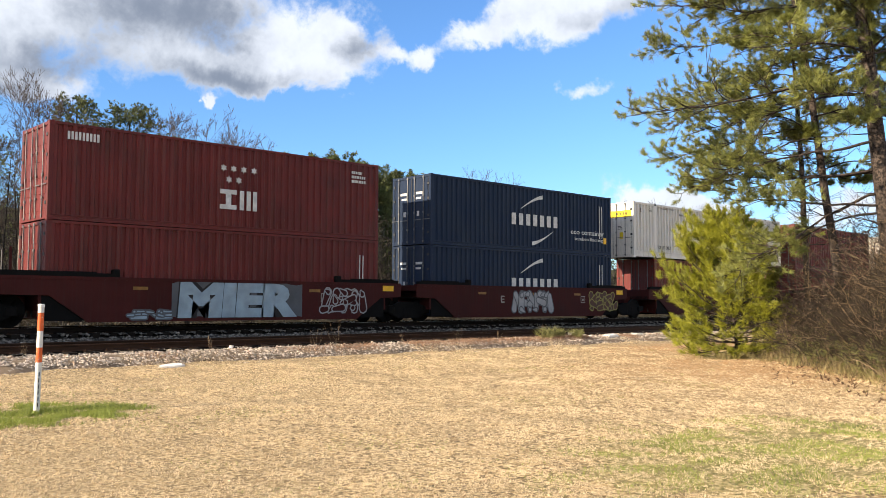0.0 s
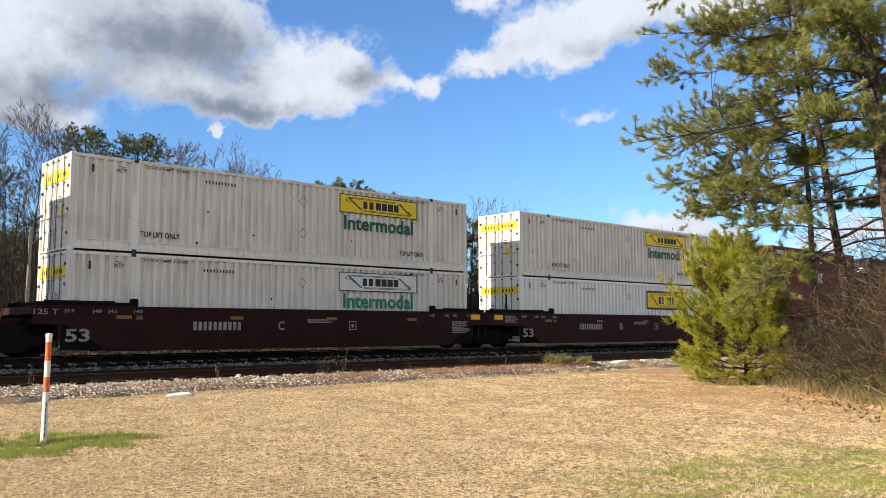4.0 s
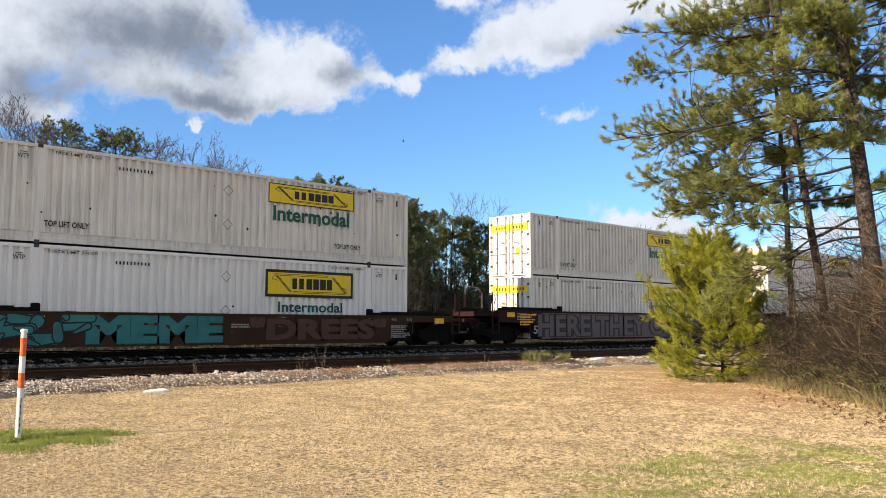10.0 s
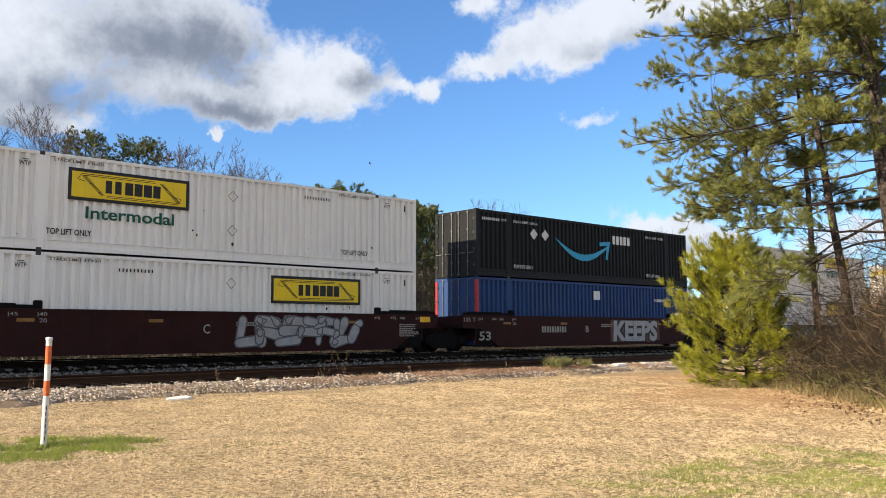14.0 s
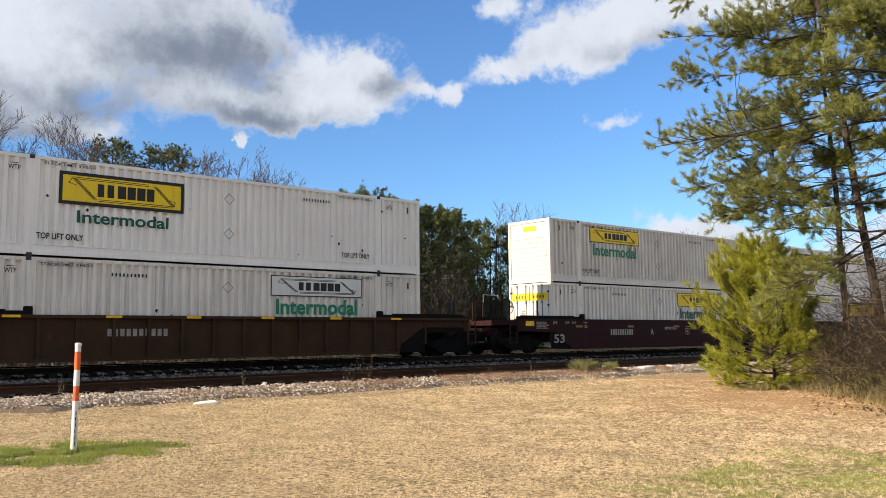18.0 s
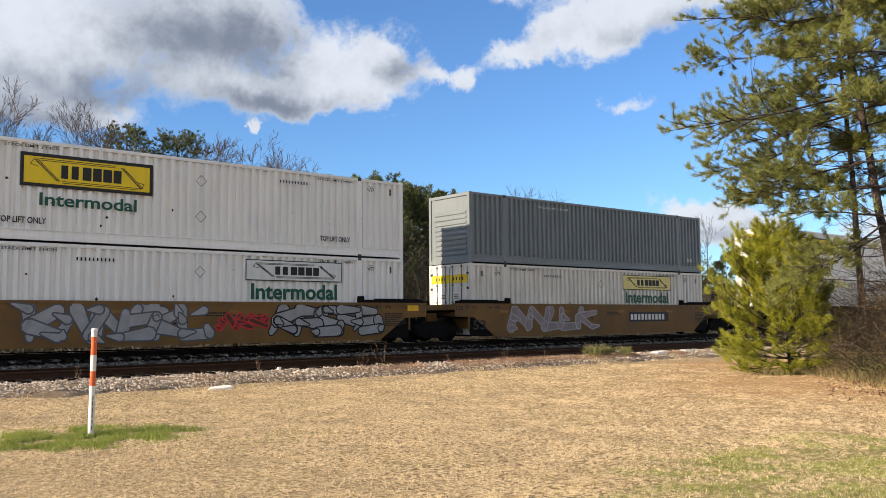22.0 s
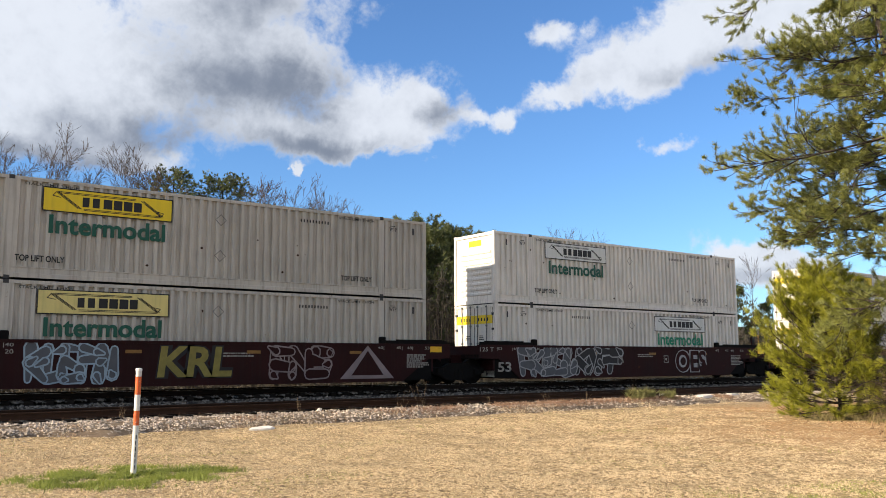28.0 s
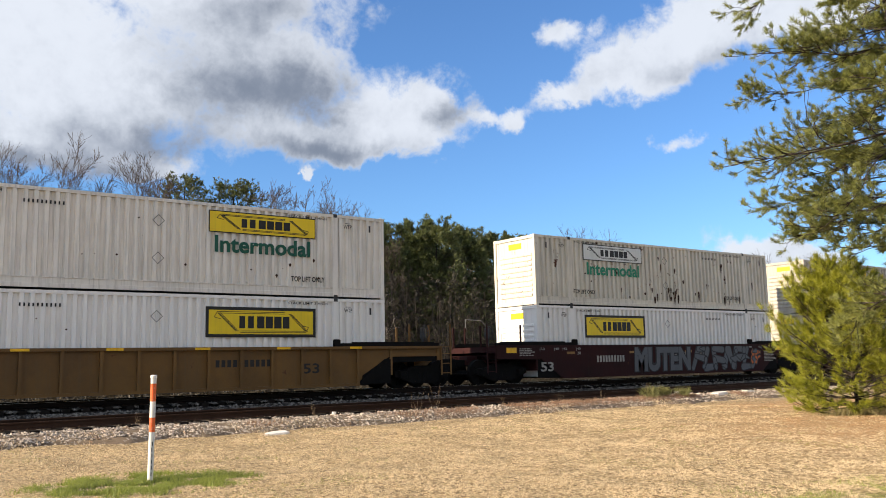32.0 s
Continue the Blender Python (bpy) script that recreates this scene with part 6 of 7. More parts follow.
def trunk(height, r, rnd, lean=(0, 0), wob=0.03, n=9, crook=0.0):
    pts, x, y = [], 0.0, 0.0
    for i in range(n + 1):
        u = i / n
        pts.append((Vector((x + lean[0] * u, y + lean[1] * u, height * u)), r * (1.15 if i == 0 else 1) * (1 - 0.8 * u ** 1.3)))
        x += rnd.uniform(-wob, wob) * height * 0.3
        y += rnd.uniform(-wob, wob) * height * 0.3
    return pts


def along(pts, z):
    for (a, ra), (b, rb) in zip(pts, pts[1:]):
        if a.z <= z <= b.z + 1e-6:
            u = (z - a.z) / max(1e-6, b.z - a.z)
            return a.lerp(b, u), ra + (rb - ra) * u
    return pts[-1]


def bare_tree(x, y, z, h, seed, label="bare winter tree at the wood's edge", mat="palebark", kids=3, depth=4, slim=0.16, first=0.35, stout=1.0, boughs=11):
    rnd = random.Random(seed)
    segs, tips = [], []
    r = h * 0.0095 * stout
    pts = trunk(h * 0.8, r, rnd, (rnd.uniform(-0.6, 0.6), rnd.uniform(-0.4, 0.4)), 0.035)
    t = root("bare_tree", label, "tree", "bare trees behind the railway", m=pose(x, y, z))
    v, f = sticks([(tuple(a), tuple(b), ra, rb) for (a, ra), (b, rb) in zip(pts, pts[1:])], 7)
    part("trunk", raw_mesh("trunk", v, f, M[mat]), M[mat], t)
    n = boughs
    for i in range(n):
        u = first + (0.97 - first) * i / (n - 1)
        p, rr = along(pts, h * 0.8 * u)
        a = rnd.uniform(0, 2 * math.pi)
        grow(p, (math.cos(a), math.sin(a), rnd.uniform(0.5, 1.5)), h * slim * (1.35 - 0.7 * u), rr * 0.55, depth - 1, rnd, segs, tips, kids, 0.6, 0.28, 2, 0.60)
    p, rr = pts[-1]
    for i in range(3):
        grow(p, (rnd.uniform(-0.4, 0.4), rnd.uniform(-0.4, 0.4), 1), h * 0.17, rr, depth - 1, rnd, segs, tips, kids, 0.6, 0.2, 2, 0.6)
    segs = [(a, b, max(ra, 0.010), max(rb, 0.008)) for a, b, ra, rb in segs]
    v, f = sticks(segs, 3)
    part("crown", raw_mesh("crown", v, f, M[mat]), M[mat], t)
    return t


def pine(x, y, z, h, seed, base=0.45, reach=0.2, tuft=0.42, count=16, width=0.022, mat="farneedle", label="tall pine at the wood's edge", dense=1.0, r=None, lean=(0, 0), group="pines behind the railway"):
    rnd, rs = random.Random(seed), np.random.RandomState(seed)
    segs, tips = [], []
    pts = trunk(h, r or h * 0.0125, rnd, lean, 0.02)
    t = root("pine_tree", label, "tree", group, m=pose(x, y, z))
    v, f = sticks([(tuple(a), tuple(b), ra, rb) for (a, ra), (b, rb) in zip(pts, pts[1:])], 9)
    part("trunk", raw_mesh("trunk", v, f, M["bark"]), M["bark"], t)
    n = int(h * 1.7 * dense)
    for i in range(n):
        u = base + (1 - base) * (i + rnd.random()) / n
        p, rr = along(pts, h * min(0.99, u))
        a = rnd.uniform(0, 2 * math.pi)
        k = (u - base) / (1 - base)
        L = h * reach * (0.55 + 0.75 * math.sin(math.pi * min(1, 0.2 + 0.75 * k))) * rnd.uniform(0.6, 1.1) * (1 - 0.45 * k)
        grow(p, (math.cos(a), math.sin(a), rnd.uniform(0.0, 0.5) + 0.5 * k), L, max(0.02, rr * 0.32), 2, rnd, segs, tips, 3, 0.6, 0.12, 2, 0.6, 0)
    segs = [(a, b, max(ra, 0.008), max(rb, 0.006)) for a, b, ra, rb in segs]
    v, f = sticks(segs, 3)
    part("limbwork", raw_mesh("limbwork", v, f, M["bark"]), M["bark"], t)
    P, D = np.array([p for p, d in tips]), np.array([d for p, d in tips])
    D = D + np.array([0, 0, 0.35])
    P = np.concatenate([P, P - D * 0.2 + rs.normal(0, 0.14, P.shape), P - D * 0.4 + rs.normal(0, 0.22, P.shape)])
    v, f = tufts(P, np.concatenate([D, D, D]), tuft, count, width, 0.95, rs)
    part("crown", raw_mesh("crown", v, f, M[mat]), M[mat], t)
    return t


def at(az, dist):
    return dist * math.sin(radians(az)), dist * math.cos(radians(az))


def background():
    for i, (az, el, d, base, reach) in enumerate(((19.6, 12.1, 66, 0.56, 0.14), (22.8, 12.0, 67, 0.56, 0.15), (14.6, 9.6, 70, 0.3, 0.2), (24.8, 9.2, 64, 0.3, 0.2), (27.2, 8.4, 66, 0.25, 0.2), (30.2, 9.2, 78, 0.3, 0.17), (32.4, 10.1, 74, 0.3, 0.17), (34.2, 9.4, 78, 0.25, 0.18), (36.3, 9.9, 76, 0.28, 0.18),
                                                (38.0, 9.3, 80, 0.25, 0.18), (39.6, 9.1, 84, 0.25, 0.18), (35.2, 8.6, 86, 0.2, 0.2), (37.2, 8.8, 90, 0.2, 0.2), (41.2, 8.7, 92, 0.22, 0.18), (42.6, 7.9, 96, 0.2, 0.2), (33.3, 8.5, 88, 0.2, 0.2), (31.2, 7.9, 90, 0.2, 0.2), (31.0, 9.4, 70, 0.3, 0.2), (32.8, 9.6, 68, 0.3, 0.2), (34.6, 9.9, 69, 0.3, 0.2), (36.0, 9.4, 68, 0.3, 0.2), (37.6, 9.3, 71, 0.3, 0.2), (39.2, 8.9, 73, 0.3, 0.2), (40.6, 8.6, 76, 0.3, 0.2), (53.4, 5.4, 112, 0.2, 0.2), (55.6, 5.2, 116, 0.2, 0.2), (58, 4.6, 120, 0.2, 0.2), (61, 5.0, 118, 0.2, 0.2), (11.5, 8.2, 74, 0.25, 0.2), (44.2, 7.9, 90, 0.15, 0.19), (45.5, 7.5, 92, 0.15, 0.19), (47.2, 7.1, 92, 0.15, 0.2), (48.8, 6.9, 94, 0.15, 0.2))):
        x, y = at(az, d)
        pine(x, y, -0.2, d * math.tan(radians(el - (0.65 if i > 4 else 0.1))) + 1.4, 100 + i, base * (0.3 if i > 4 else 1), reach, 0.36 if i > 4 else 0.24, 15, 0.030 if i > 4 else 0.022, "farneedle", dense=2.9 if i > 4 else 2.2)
    for i, (az, el, d) in enumerate(((12.2, 12.2, 58), (10.4, 11.7, 60), (16.3, 11.5, 62), (17.6, 10.9, 66), (18.6, 10.5, 60), (21.2, 9.5, 58), (25.0, 10.1, 64), (28.9, 9.6, 66), (29.8, 9.2, 62), (31.0, 8.6, 64), (45.4, 7.7, 92), (46.4, 7.5, 94), (44.4, 7.8, 92), (52.0, 6.0, 100), (54.4, 5.8, 104), (57, 5.8, 100), (48.6, 6.6, 100), (50.4, 6.2, 100), (13.8, 10.4, 60), (8.6, 11.5, 58), (33.0, 7.2, 62), (59.5, 5.6, 100))):
        x, y = at(az, d)
        bare_tree(x, y, -0.2, d * math.tan(radians(el)) + 1.8, 300 + i, depth=4 if d < 80 else 3, kids=5)
    # the broad forked tree that stands before the wood
    x, y = at(27.4, 57)
    bare_tree(x, y, -0.2, 12.4, 420, "broad forked bare hardwood before the wood", "palebark", 3, 5, 0.30, 0.28, 1.7, 8)
    # slim pale birch-like stem and the weathered pole beside it
    x, y = at(31.4, 56)
    bare_tree(x, y, -0.2, 8.4, 401, "slim pale-stemmed bare tree before the dark pines", "palewood", 3, 4, 0.15, 0.3)
    x, y = at(16.6, 52)
    p = root("utility_pole", "weathered bare timber pole at the wood's edge", "pole", m=pose(x, y, -0.2))
    part("pole_shaft", Geo().tube((0, 0, 0), (0.05, 0, 7.4), 0.13, 0.09, 10), M["palewood"], p)
    part("cross_stub", Geo().tube((0.0, 0, 6.3), (0.5, 0, 6.9), 0.035, 0.02, 6), M["palewood"], p)


M["litter"] = surface("fallen_leaves", (0.12, 0.065, 0.035), 0.9, 0, 0.3, 3, 0, None, 30, 0.2, 0.7)
M["palewood"] = surface("bleached_grey_wood", (0.30, 0.265, 0.225), 0.85, 0, 0.3, 4, 0, None, 30, 0.4)
background()


def understory():
    """The thicket of saplings, stems and brambles that fills the wood's edge, and the far wood behind it."""
    rnd, rs = random.Random(9), np.random.RandomState(9)
    segs = []
    for i in range(1500):
        az, d = rnd.uniform(2, 66), rnd.uniform(50, 84)
        if az > 42:
            d += 26
        x, y = at(az, d)
        tall = i % 4 == 0 and (az < 30 or 42 < az < 44)
        h = rnd.uniform(7, 11) if tall else rnd.uniform(1.5, 6.5) * (0.6 if az > 46 else 1)
        lean = (rnd.uniform(-0.8, 0.8), rnd.uniform(-0.5, 0.5))
        segs.append(((x, y, -0.3), (x + lean[0], y + lean[1], h), 0.085 if tall else 0.022 + 0.005 * h, 0.02 if tall else 0.010))
        for k in range(12 if tall else 9):
            u = rnd.uniform(0.3 if tall else 0.15, 0.98)
            a = (x + lean[0] * u, y + lean[1] * u, -0.3 + (h + 0.3) * u)
            L = rnd.uniform(0.5, 1.6)
            b = (a[0] + rnd.uniform(-L, L), a[1] + rnd.uniform(-L, L), a[2] + rnd.uniform(0.2, L))
            segs.append((a, b, 0.016, 0.008))
            for _ in range(2):
                w = rnd.uniform(0.3, 1.0)
                c = tuple(p + (q - p) * w for p, q in zip(a, b))
                segs.append((c, (c[0] + rnd.uniform(-0.6, 0.6), c[1] + rnd.uniform(-0.6, 0.6), c[2] + rnd.uniform(-0.1, 0.6)), 0.010, 0.006))
    v, f = sticks(segs, 3)
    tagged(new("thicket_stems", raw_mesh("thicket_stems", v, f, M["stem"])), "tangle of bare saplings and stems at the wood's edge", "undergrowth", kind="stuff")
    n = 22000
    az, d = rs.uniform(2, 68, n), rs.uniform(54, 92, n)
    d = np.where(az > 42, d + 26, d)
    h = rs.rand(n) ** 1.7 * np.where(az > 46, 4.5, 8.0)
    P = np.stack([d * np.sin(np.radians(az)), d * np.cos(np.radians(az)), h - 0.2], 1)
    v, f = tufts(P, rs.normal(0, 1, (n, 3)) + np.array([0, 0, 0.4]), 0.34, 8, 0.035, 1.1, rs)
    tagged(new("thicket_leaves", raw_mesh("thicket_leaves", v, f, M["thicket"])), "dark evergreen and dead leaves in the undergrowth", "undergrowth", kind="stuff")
    # added dark scrub that keeps the view under the cars black
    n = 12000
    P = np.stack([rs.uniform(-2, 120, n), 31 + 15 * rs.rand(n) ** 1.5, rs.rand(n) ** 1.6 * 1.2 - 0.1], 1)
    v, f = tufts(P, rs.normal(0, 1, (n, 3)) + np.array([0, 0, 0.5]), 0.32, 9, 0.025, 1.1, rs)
    tagged(new("lineside_scrub", raw_mesh("lineside_scrub", v, f, M["thicket"])), "low dark scrub added beyond the railway to hide the sunlit ground", "undergrowth", kind="stuff")
    # a dark sheet, the far wood's shade in its colour, closes the view
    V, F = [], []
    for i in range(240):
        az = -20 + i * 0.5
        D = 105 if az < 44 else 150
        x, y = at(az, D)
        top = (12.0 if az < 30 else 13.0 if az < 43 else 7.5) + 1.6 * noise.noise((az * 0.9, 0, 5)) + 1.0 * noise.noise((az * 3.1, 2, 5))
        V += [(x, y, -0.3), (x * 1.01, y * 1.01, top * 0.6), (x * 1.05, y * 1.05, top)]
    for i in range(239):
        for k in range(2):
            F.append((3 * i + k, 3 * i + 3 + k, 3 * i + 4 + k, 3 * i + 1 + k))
    tagged(new("far_wood", raw_mesh("far_wood", V, F, M["thicket"])), "dark backing sheet for the shaded far wood behind the trees", "woods", kind="structure")


understory()


# ---- the pines at the near side of the track ----
def big_pine(x, y, h, r, seed, limbs, extra, lean=(0, 0), base=0.3, label="tall pine beside the lawn"):
    """limbs: (height, heading in degrees, length, rise) of the boughs that show; extra: how many more fill the crown."""
    rnd, rs = random.Random(seed), np.random.RandomState(seed)
    t = root("pine_tree", label, "tree", "pines beside the lawn", m=pose(x, y, -0.05))
    pts = trunk(h, r, rnd, lean, 0.012, 14)
    v, f = sticks([(tuple(a), tuple(b), ra, rb) for (a, ra), (b, rb) in zip(pts, pts[1:])], 14)
    tm = raw_mesh("trunk", v, f, M["bark"])
    tm.shade_smooth()
    part("trunk", tm, M["bark"], t, "scaly brown trunk")
    boughs = list(limbs)
    for i in range(extra):
        u = base + (0.98 - base) * (i + rnd.random()) / extra
        boughs.append((h * u, rnd.uniform(0, 360), h * 0.24 * (1.15 - 0.8 * u) * rnd.uniform(0.6, 1.1), rnd.uniform(0.0, 0.6)))
    # dead lower twigs
    dead, none = [], []
    for i in range(16):
        z = h * rnd.uniform(0.14, 0.5)
        p, rr = along(pts, z)
        a = rnd.uniform(0, 6.283)
        grow(p, (math.cos(a), math.sin(a), rnd.uniform(-0.1, 0.5)), rnd.uniform(0.7, 1.8), 0.018, 2, rnd, dead, none, 3, 0.7, 0.05, 4, 0.6)
    dead = [(a_, b_, max(ra, 0.006), max(rb, 0.004)) for a_, b_, ra, rb in dead]
    v, f = sticks(dead, 4)
    part("dead_limbwork", raw_mesh("dead_limbwork", v, f, M["bark"]), M["bark"], t, "bare dead lower twigs")
    P, D = [], []
    for z, head, L, rise in boughs:
        segs, tips = [], []
        p, rr = along(pts, min(z, h * 0.985))
        a = radians(head)
        d = Vector((math.sin(a), math.cos(a), rise)).normalized()
        r0, n = max(0.02, min(rr * 0.30, 0.006 * L + 0.012)), 11
        d = (d + Vector((0, 0, 0.22))).normalized()
        q = Vector(p)
        for i in range(n):
            nq = q + d * (L / n)
            segs.append((tuple(q), tuple(nq), r0 * (1 - 0.85 * i / n), r0 * (1 - 0.85 * (i + 1) / n)))
            q = nq
            d = (d + Vector((rnd.uniform(-1, 1), rnd.uniform(-1, 1), rnd.uniform(-1.0, 0.85))) * 0.24 - Vector((0, 0, 0.03)) + Vector((math.sin(a), math.cos(a), 0)) * 0.10).normalized()
            if i >= 3:
                for s in range(1 if i < 5 else 2):
                    side = Vector((d.y, -d.x, 0)).normalized() * (1 if (s + i) % 2 else -1)
                    nd = (d * rnd.uniform(0.5, 1.0) + side * rnd.uniform(0.3, 1.0) + Vector((0, 0, rnd.uniform(-0.25, 0.45)))).normalized()
                    grow(q, nd, L * rnd.uniform(0.12, 0.26) * (1.15 - 0.5 * i / n), r0 * 0.36, 1, rnd, segs, tips, 5, 0.7, 0.16, 4, 0.62)
        tips.append((tuple(q), tuple(d)))
        segs = [(a_, b_, max(ra, 0.007), max(rb, 0.005)) for a_, b_, ra, rb in segs]
        v, f = sticks(segs, 4)
        part("bough", raw_mesh("bough", v, f, M["bark"]), M["bark"], t)
        for pp, dd in tips:
            for k in range(3):
                u = rnd.uniform(0, 0.04) + 0.085 * k
                P.append([pp[j] - dd[j] * u + rnd.uniform(-0.03, 0.03) for j in range(3)])
                D.append([dd[0] + rnd.uniform(-0.3, 0.3), dd[1] + rnd.uniform(-0.3, 0.3), dd[2] + 0.45])
    v, f = tufts(np.array(P), np.array(D), 0.165, 30, 0.0055, 0.75, rs)
    part("needles", raw_mesh("needles", v, f, M["needle"]), M["needle"], t, "olive needle tufts")
    return t


# heading 0 is +y, 90 is +x; the boughs reach out over the lawn towards the track
big_pine(22.66, 7.95, 17.5, 0.235, 11, ((7.7, -47, 5.8, -0.58), (9.4, -46, 5.0, -0.5), (10.6, -44, 4.6, -0.38), (11.8, -48, 5.0, -0.34), (4.4, -47, 4.3, -0.42), (5.0, -42, 4.4, -0.44), (4.1, -56, 3.8, -0.34), (3.9, -33, 3.6, -0.30), (5.7, -52, 4.5, -0.46), (7.4, -50, 4.4, -0.32), (4.9, -28, 4.2, -0.2), (9.3, -75, 4.4, -0.2), (7.9, -85, 4.4, -0.2), (6.6, -95, 3.8, -0.2), (10.8, -90, 4.2, -0.1), (8.2, -20, 4.6, -0.2), (6.9, -10, 4.2, -0.2), (9.6, 0, 4.4, 0.0)), 28, (-0.95, 0.9), 0.42, "tall pine with long boughs beside the lawn")
big_pine(24.1, 9.8, 16.0, 0.125, 12, ((6.6, -46, 4.2, -0.45), (7.4, -30, 3.8, -0.1), (9.2, -55, 4.2, -0.2), (6.2, -70, 3.4, -0.2), (7.4, -95, 3.6, 0.0)), 24, (-0.6, 1.5), 0.33, "slender leaning pine beside the brush")
big_pine(25.6, 11.4, 13.5, 0.10, 13, ((6.6, -45, 3.0, 0.0), (7.2, -80, 2.8, 0.1), (5.6, -20, 2.4, 0.1)), 20, (-0.3, 0.6), 0.36, "slim forked pine beside the brush")
big_pine(23.9, 7.0, 17.0, 0.18, 14, ((8, -60, 4.2, -0.2), (10, -50, 3.8, -0.2), (6, -75, 3.6, -0.2)), 16, (-0.3, 0.1), 0.36)


def sapling(x, y, h, seed):
    rnd, rs = random.Random(seed), np.random.RandomState(seed)
    t = root("young_pine", "bushy bright green young pine at the lawn's edge", "tree", m=pose(x, y, -0.03))
    pts = trunk(h * 0.95, 0.055, rnd, (-0.25, 0.15), 0.03)
    v, f = sticks([(tuple(a), tuple(b), ra, rb) for (a, ra), (b, rb) in zip(pts, pts[1:])], 8)
    part("trunk", raw_mesh("trunk", v, f, M["bark"]), M["bark"], t)
    P, D, segs = [], [], []

    def brush_tuft(p, d, n):
        for k in range(n):
            P.append(tuple(p - d * (0.075 * k) + Vector((rnd.uniform(-0.02, 0.02), rnd.uniform(-0.02, 0.02), rnd.uniform(-0.02, 0.02)))))
            D.append((d.x, d.y, d.z + 0.25))

    whorls = 18
    for w in range(whorls):
        u = 0.045 + 0.885 * w / (whorls - 1)
        turn = rnd.uniform(0, 6.28)
        m = 9 if w < 14 else 7
        for j in range(m):
            uu = min(0.97, max(0.03, u + rnd.uniform(-0.035, 0.035)))
            p, rr = along(pts, h * 0.95 * uu)
            a = turn + 6.283 * j / m + rnd.uniform(-0.35, 0.35)
            lobe = 1 + 0.30 * noise.noise((2.2 * math.cos(a), 2.2 * math.sin(a), u * 4.5))
            L = (0.40 + 1.52 * max(0.0, 1 - ((uu - 0.22) / 0.80) ** 2) ** 0.7) * lobe * (1 + 0.16 * math.cos(a - 2.38)) * rnd.choice((1.0, 1.0, 0.9, 0.7)) * rnd.uniform(0.85, 1.08)
            d = Vector((math.cos(a), math.sin(a), 0.5 * uu + 0.12 - max(0.0, 0.25 - uu) * 1.2)).normalized()
            q, n = Vector(p), 7
            for i in range(n):
                nq = q + d * (L / n)
                segs.append((tuple(q), tuple(nq), 0.020 * (1 - 0.7 * i / n), 0.020 * (1 - 0.7 * (i + 1) / n)))
                q = nq
                d = (d + Vector((rnd.uniform(-1, 1), rnd.uniform(-1, 1), rnd.uniform(-0.8, 0.8))) * 0.16 + Vector((0, 0, 0.02 + 0.09 * min(1.0, uu * 3)))).normalized()
                if i >= 2:
                    for s in (-1, 1):
                        if rnd.random() < 0.15:
                            continue
                        side = Vector((d.y, -d.x, 0)).normalized() * s
                        e = (d * rnd.uniform(0.5, 0.9) + side * rnd.uniform(0.4, 0.9) + Vector((0, 0, rnd.uniform(-0.15, 0.55)))).normalized()
                        l2 = L * rnd.uniform(0.10, 0.26) + 0.08
                        mid = q + e * l2 * 0.6
                        e2 = (e + Vector((0, 0, 0.45))).normalized()
                        end = mid + e2 * l2 * 0.4
                        segs += [(tuple(q), tuple(mid), 0.008, 0.006), (tuple(mid), tuple(end), 0.006, 0.004)]
                        brush_tuft(end, e2, 3)
            brush_tuft(q, d, 5)
    p, rr = pts[-1]
    for k in range(5):
        e = Vector((rnd.uniform(-0.4, 0.4), rnd.uniform(-0.4, 0.4), 1)).normalized()
        q = Vector(p) + e * rnd.uniform(0.15, 0.35)
        segs.append((tuple(p), tuple(q), 0.012, 0.005))
        brush_tuft(q, e, 4)
    v, f = sticks(segs, 4)
    part("twigwork", raw_mesh("twigwork", v, f, M["bark"]), M["bark"], t)
    v, f = tufts(np.array(P), np.array(D), 0.20, 30, 0.0058, 0.78, rs)
    part("needles", raw_mesh("needles", v, f, M["saplingneedle"]), M["saplingneedle"], t, "bright yellow-green needle tufts")
    return t


sapling(24.05, 13.0, 4.1, 21)


M["brushleaf"] = leaf("brush_leaves", (0.035, 0.036, 0.014), (0.17, 0.175, 0.05), 0.7, 0.7, 0.3)


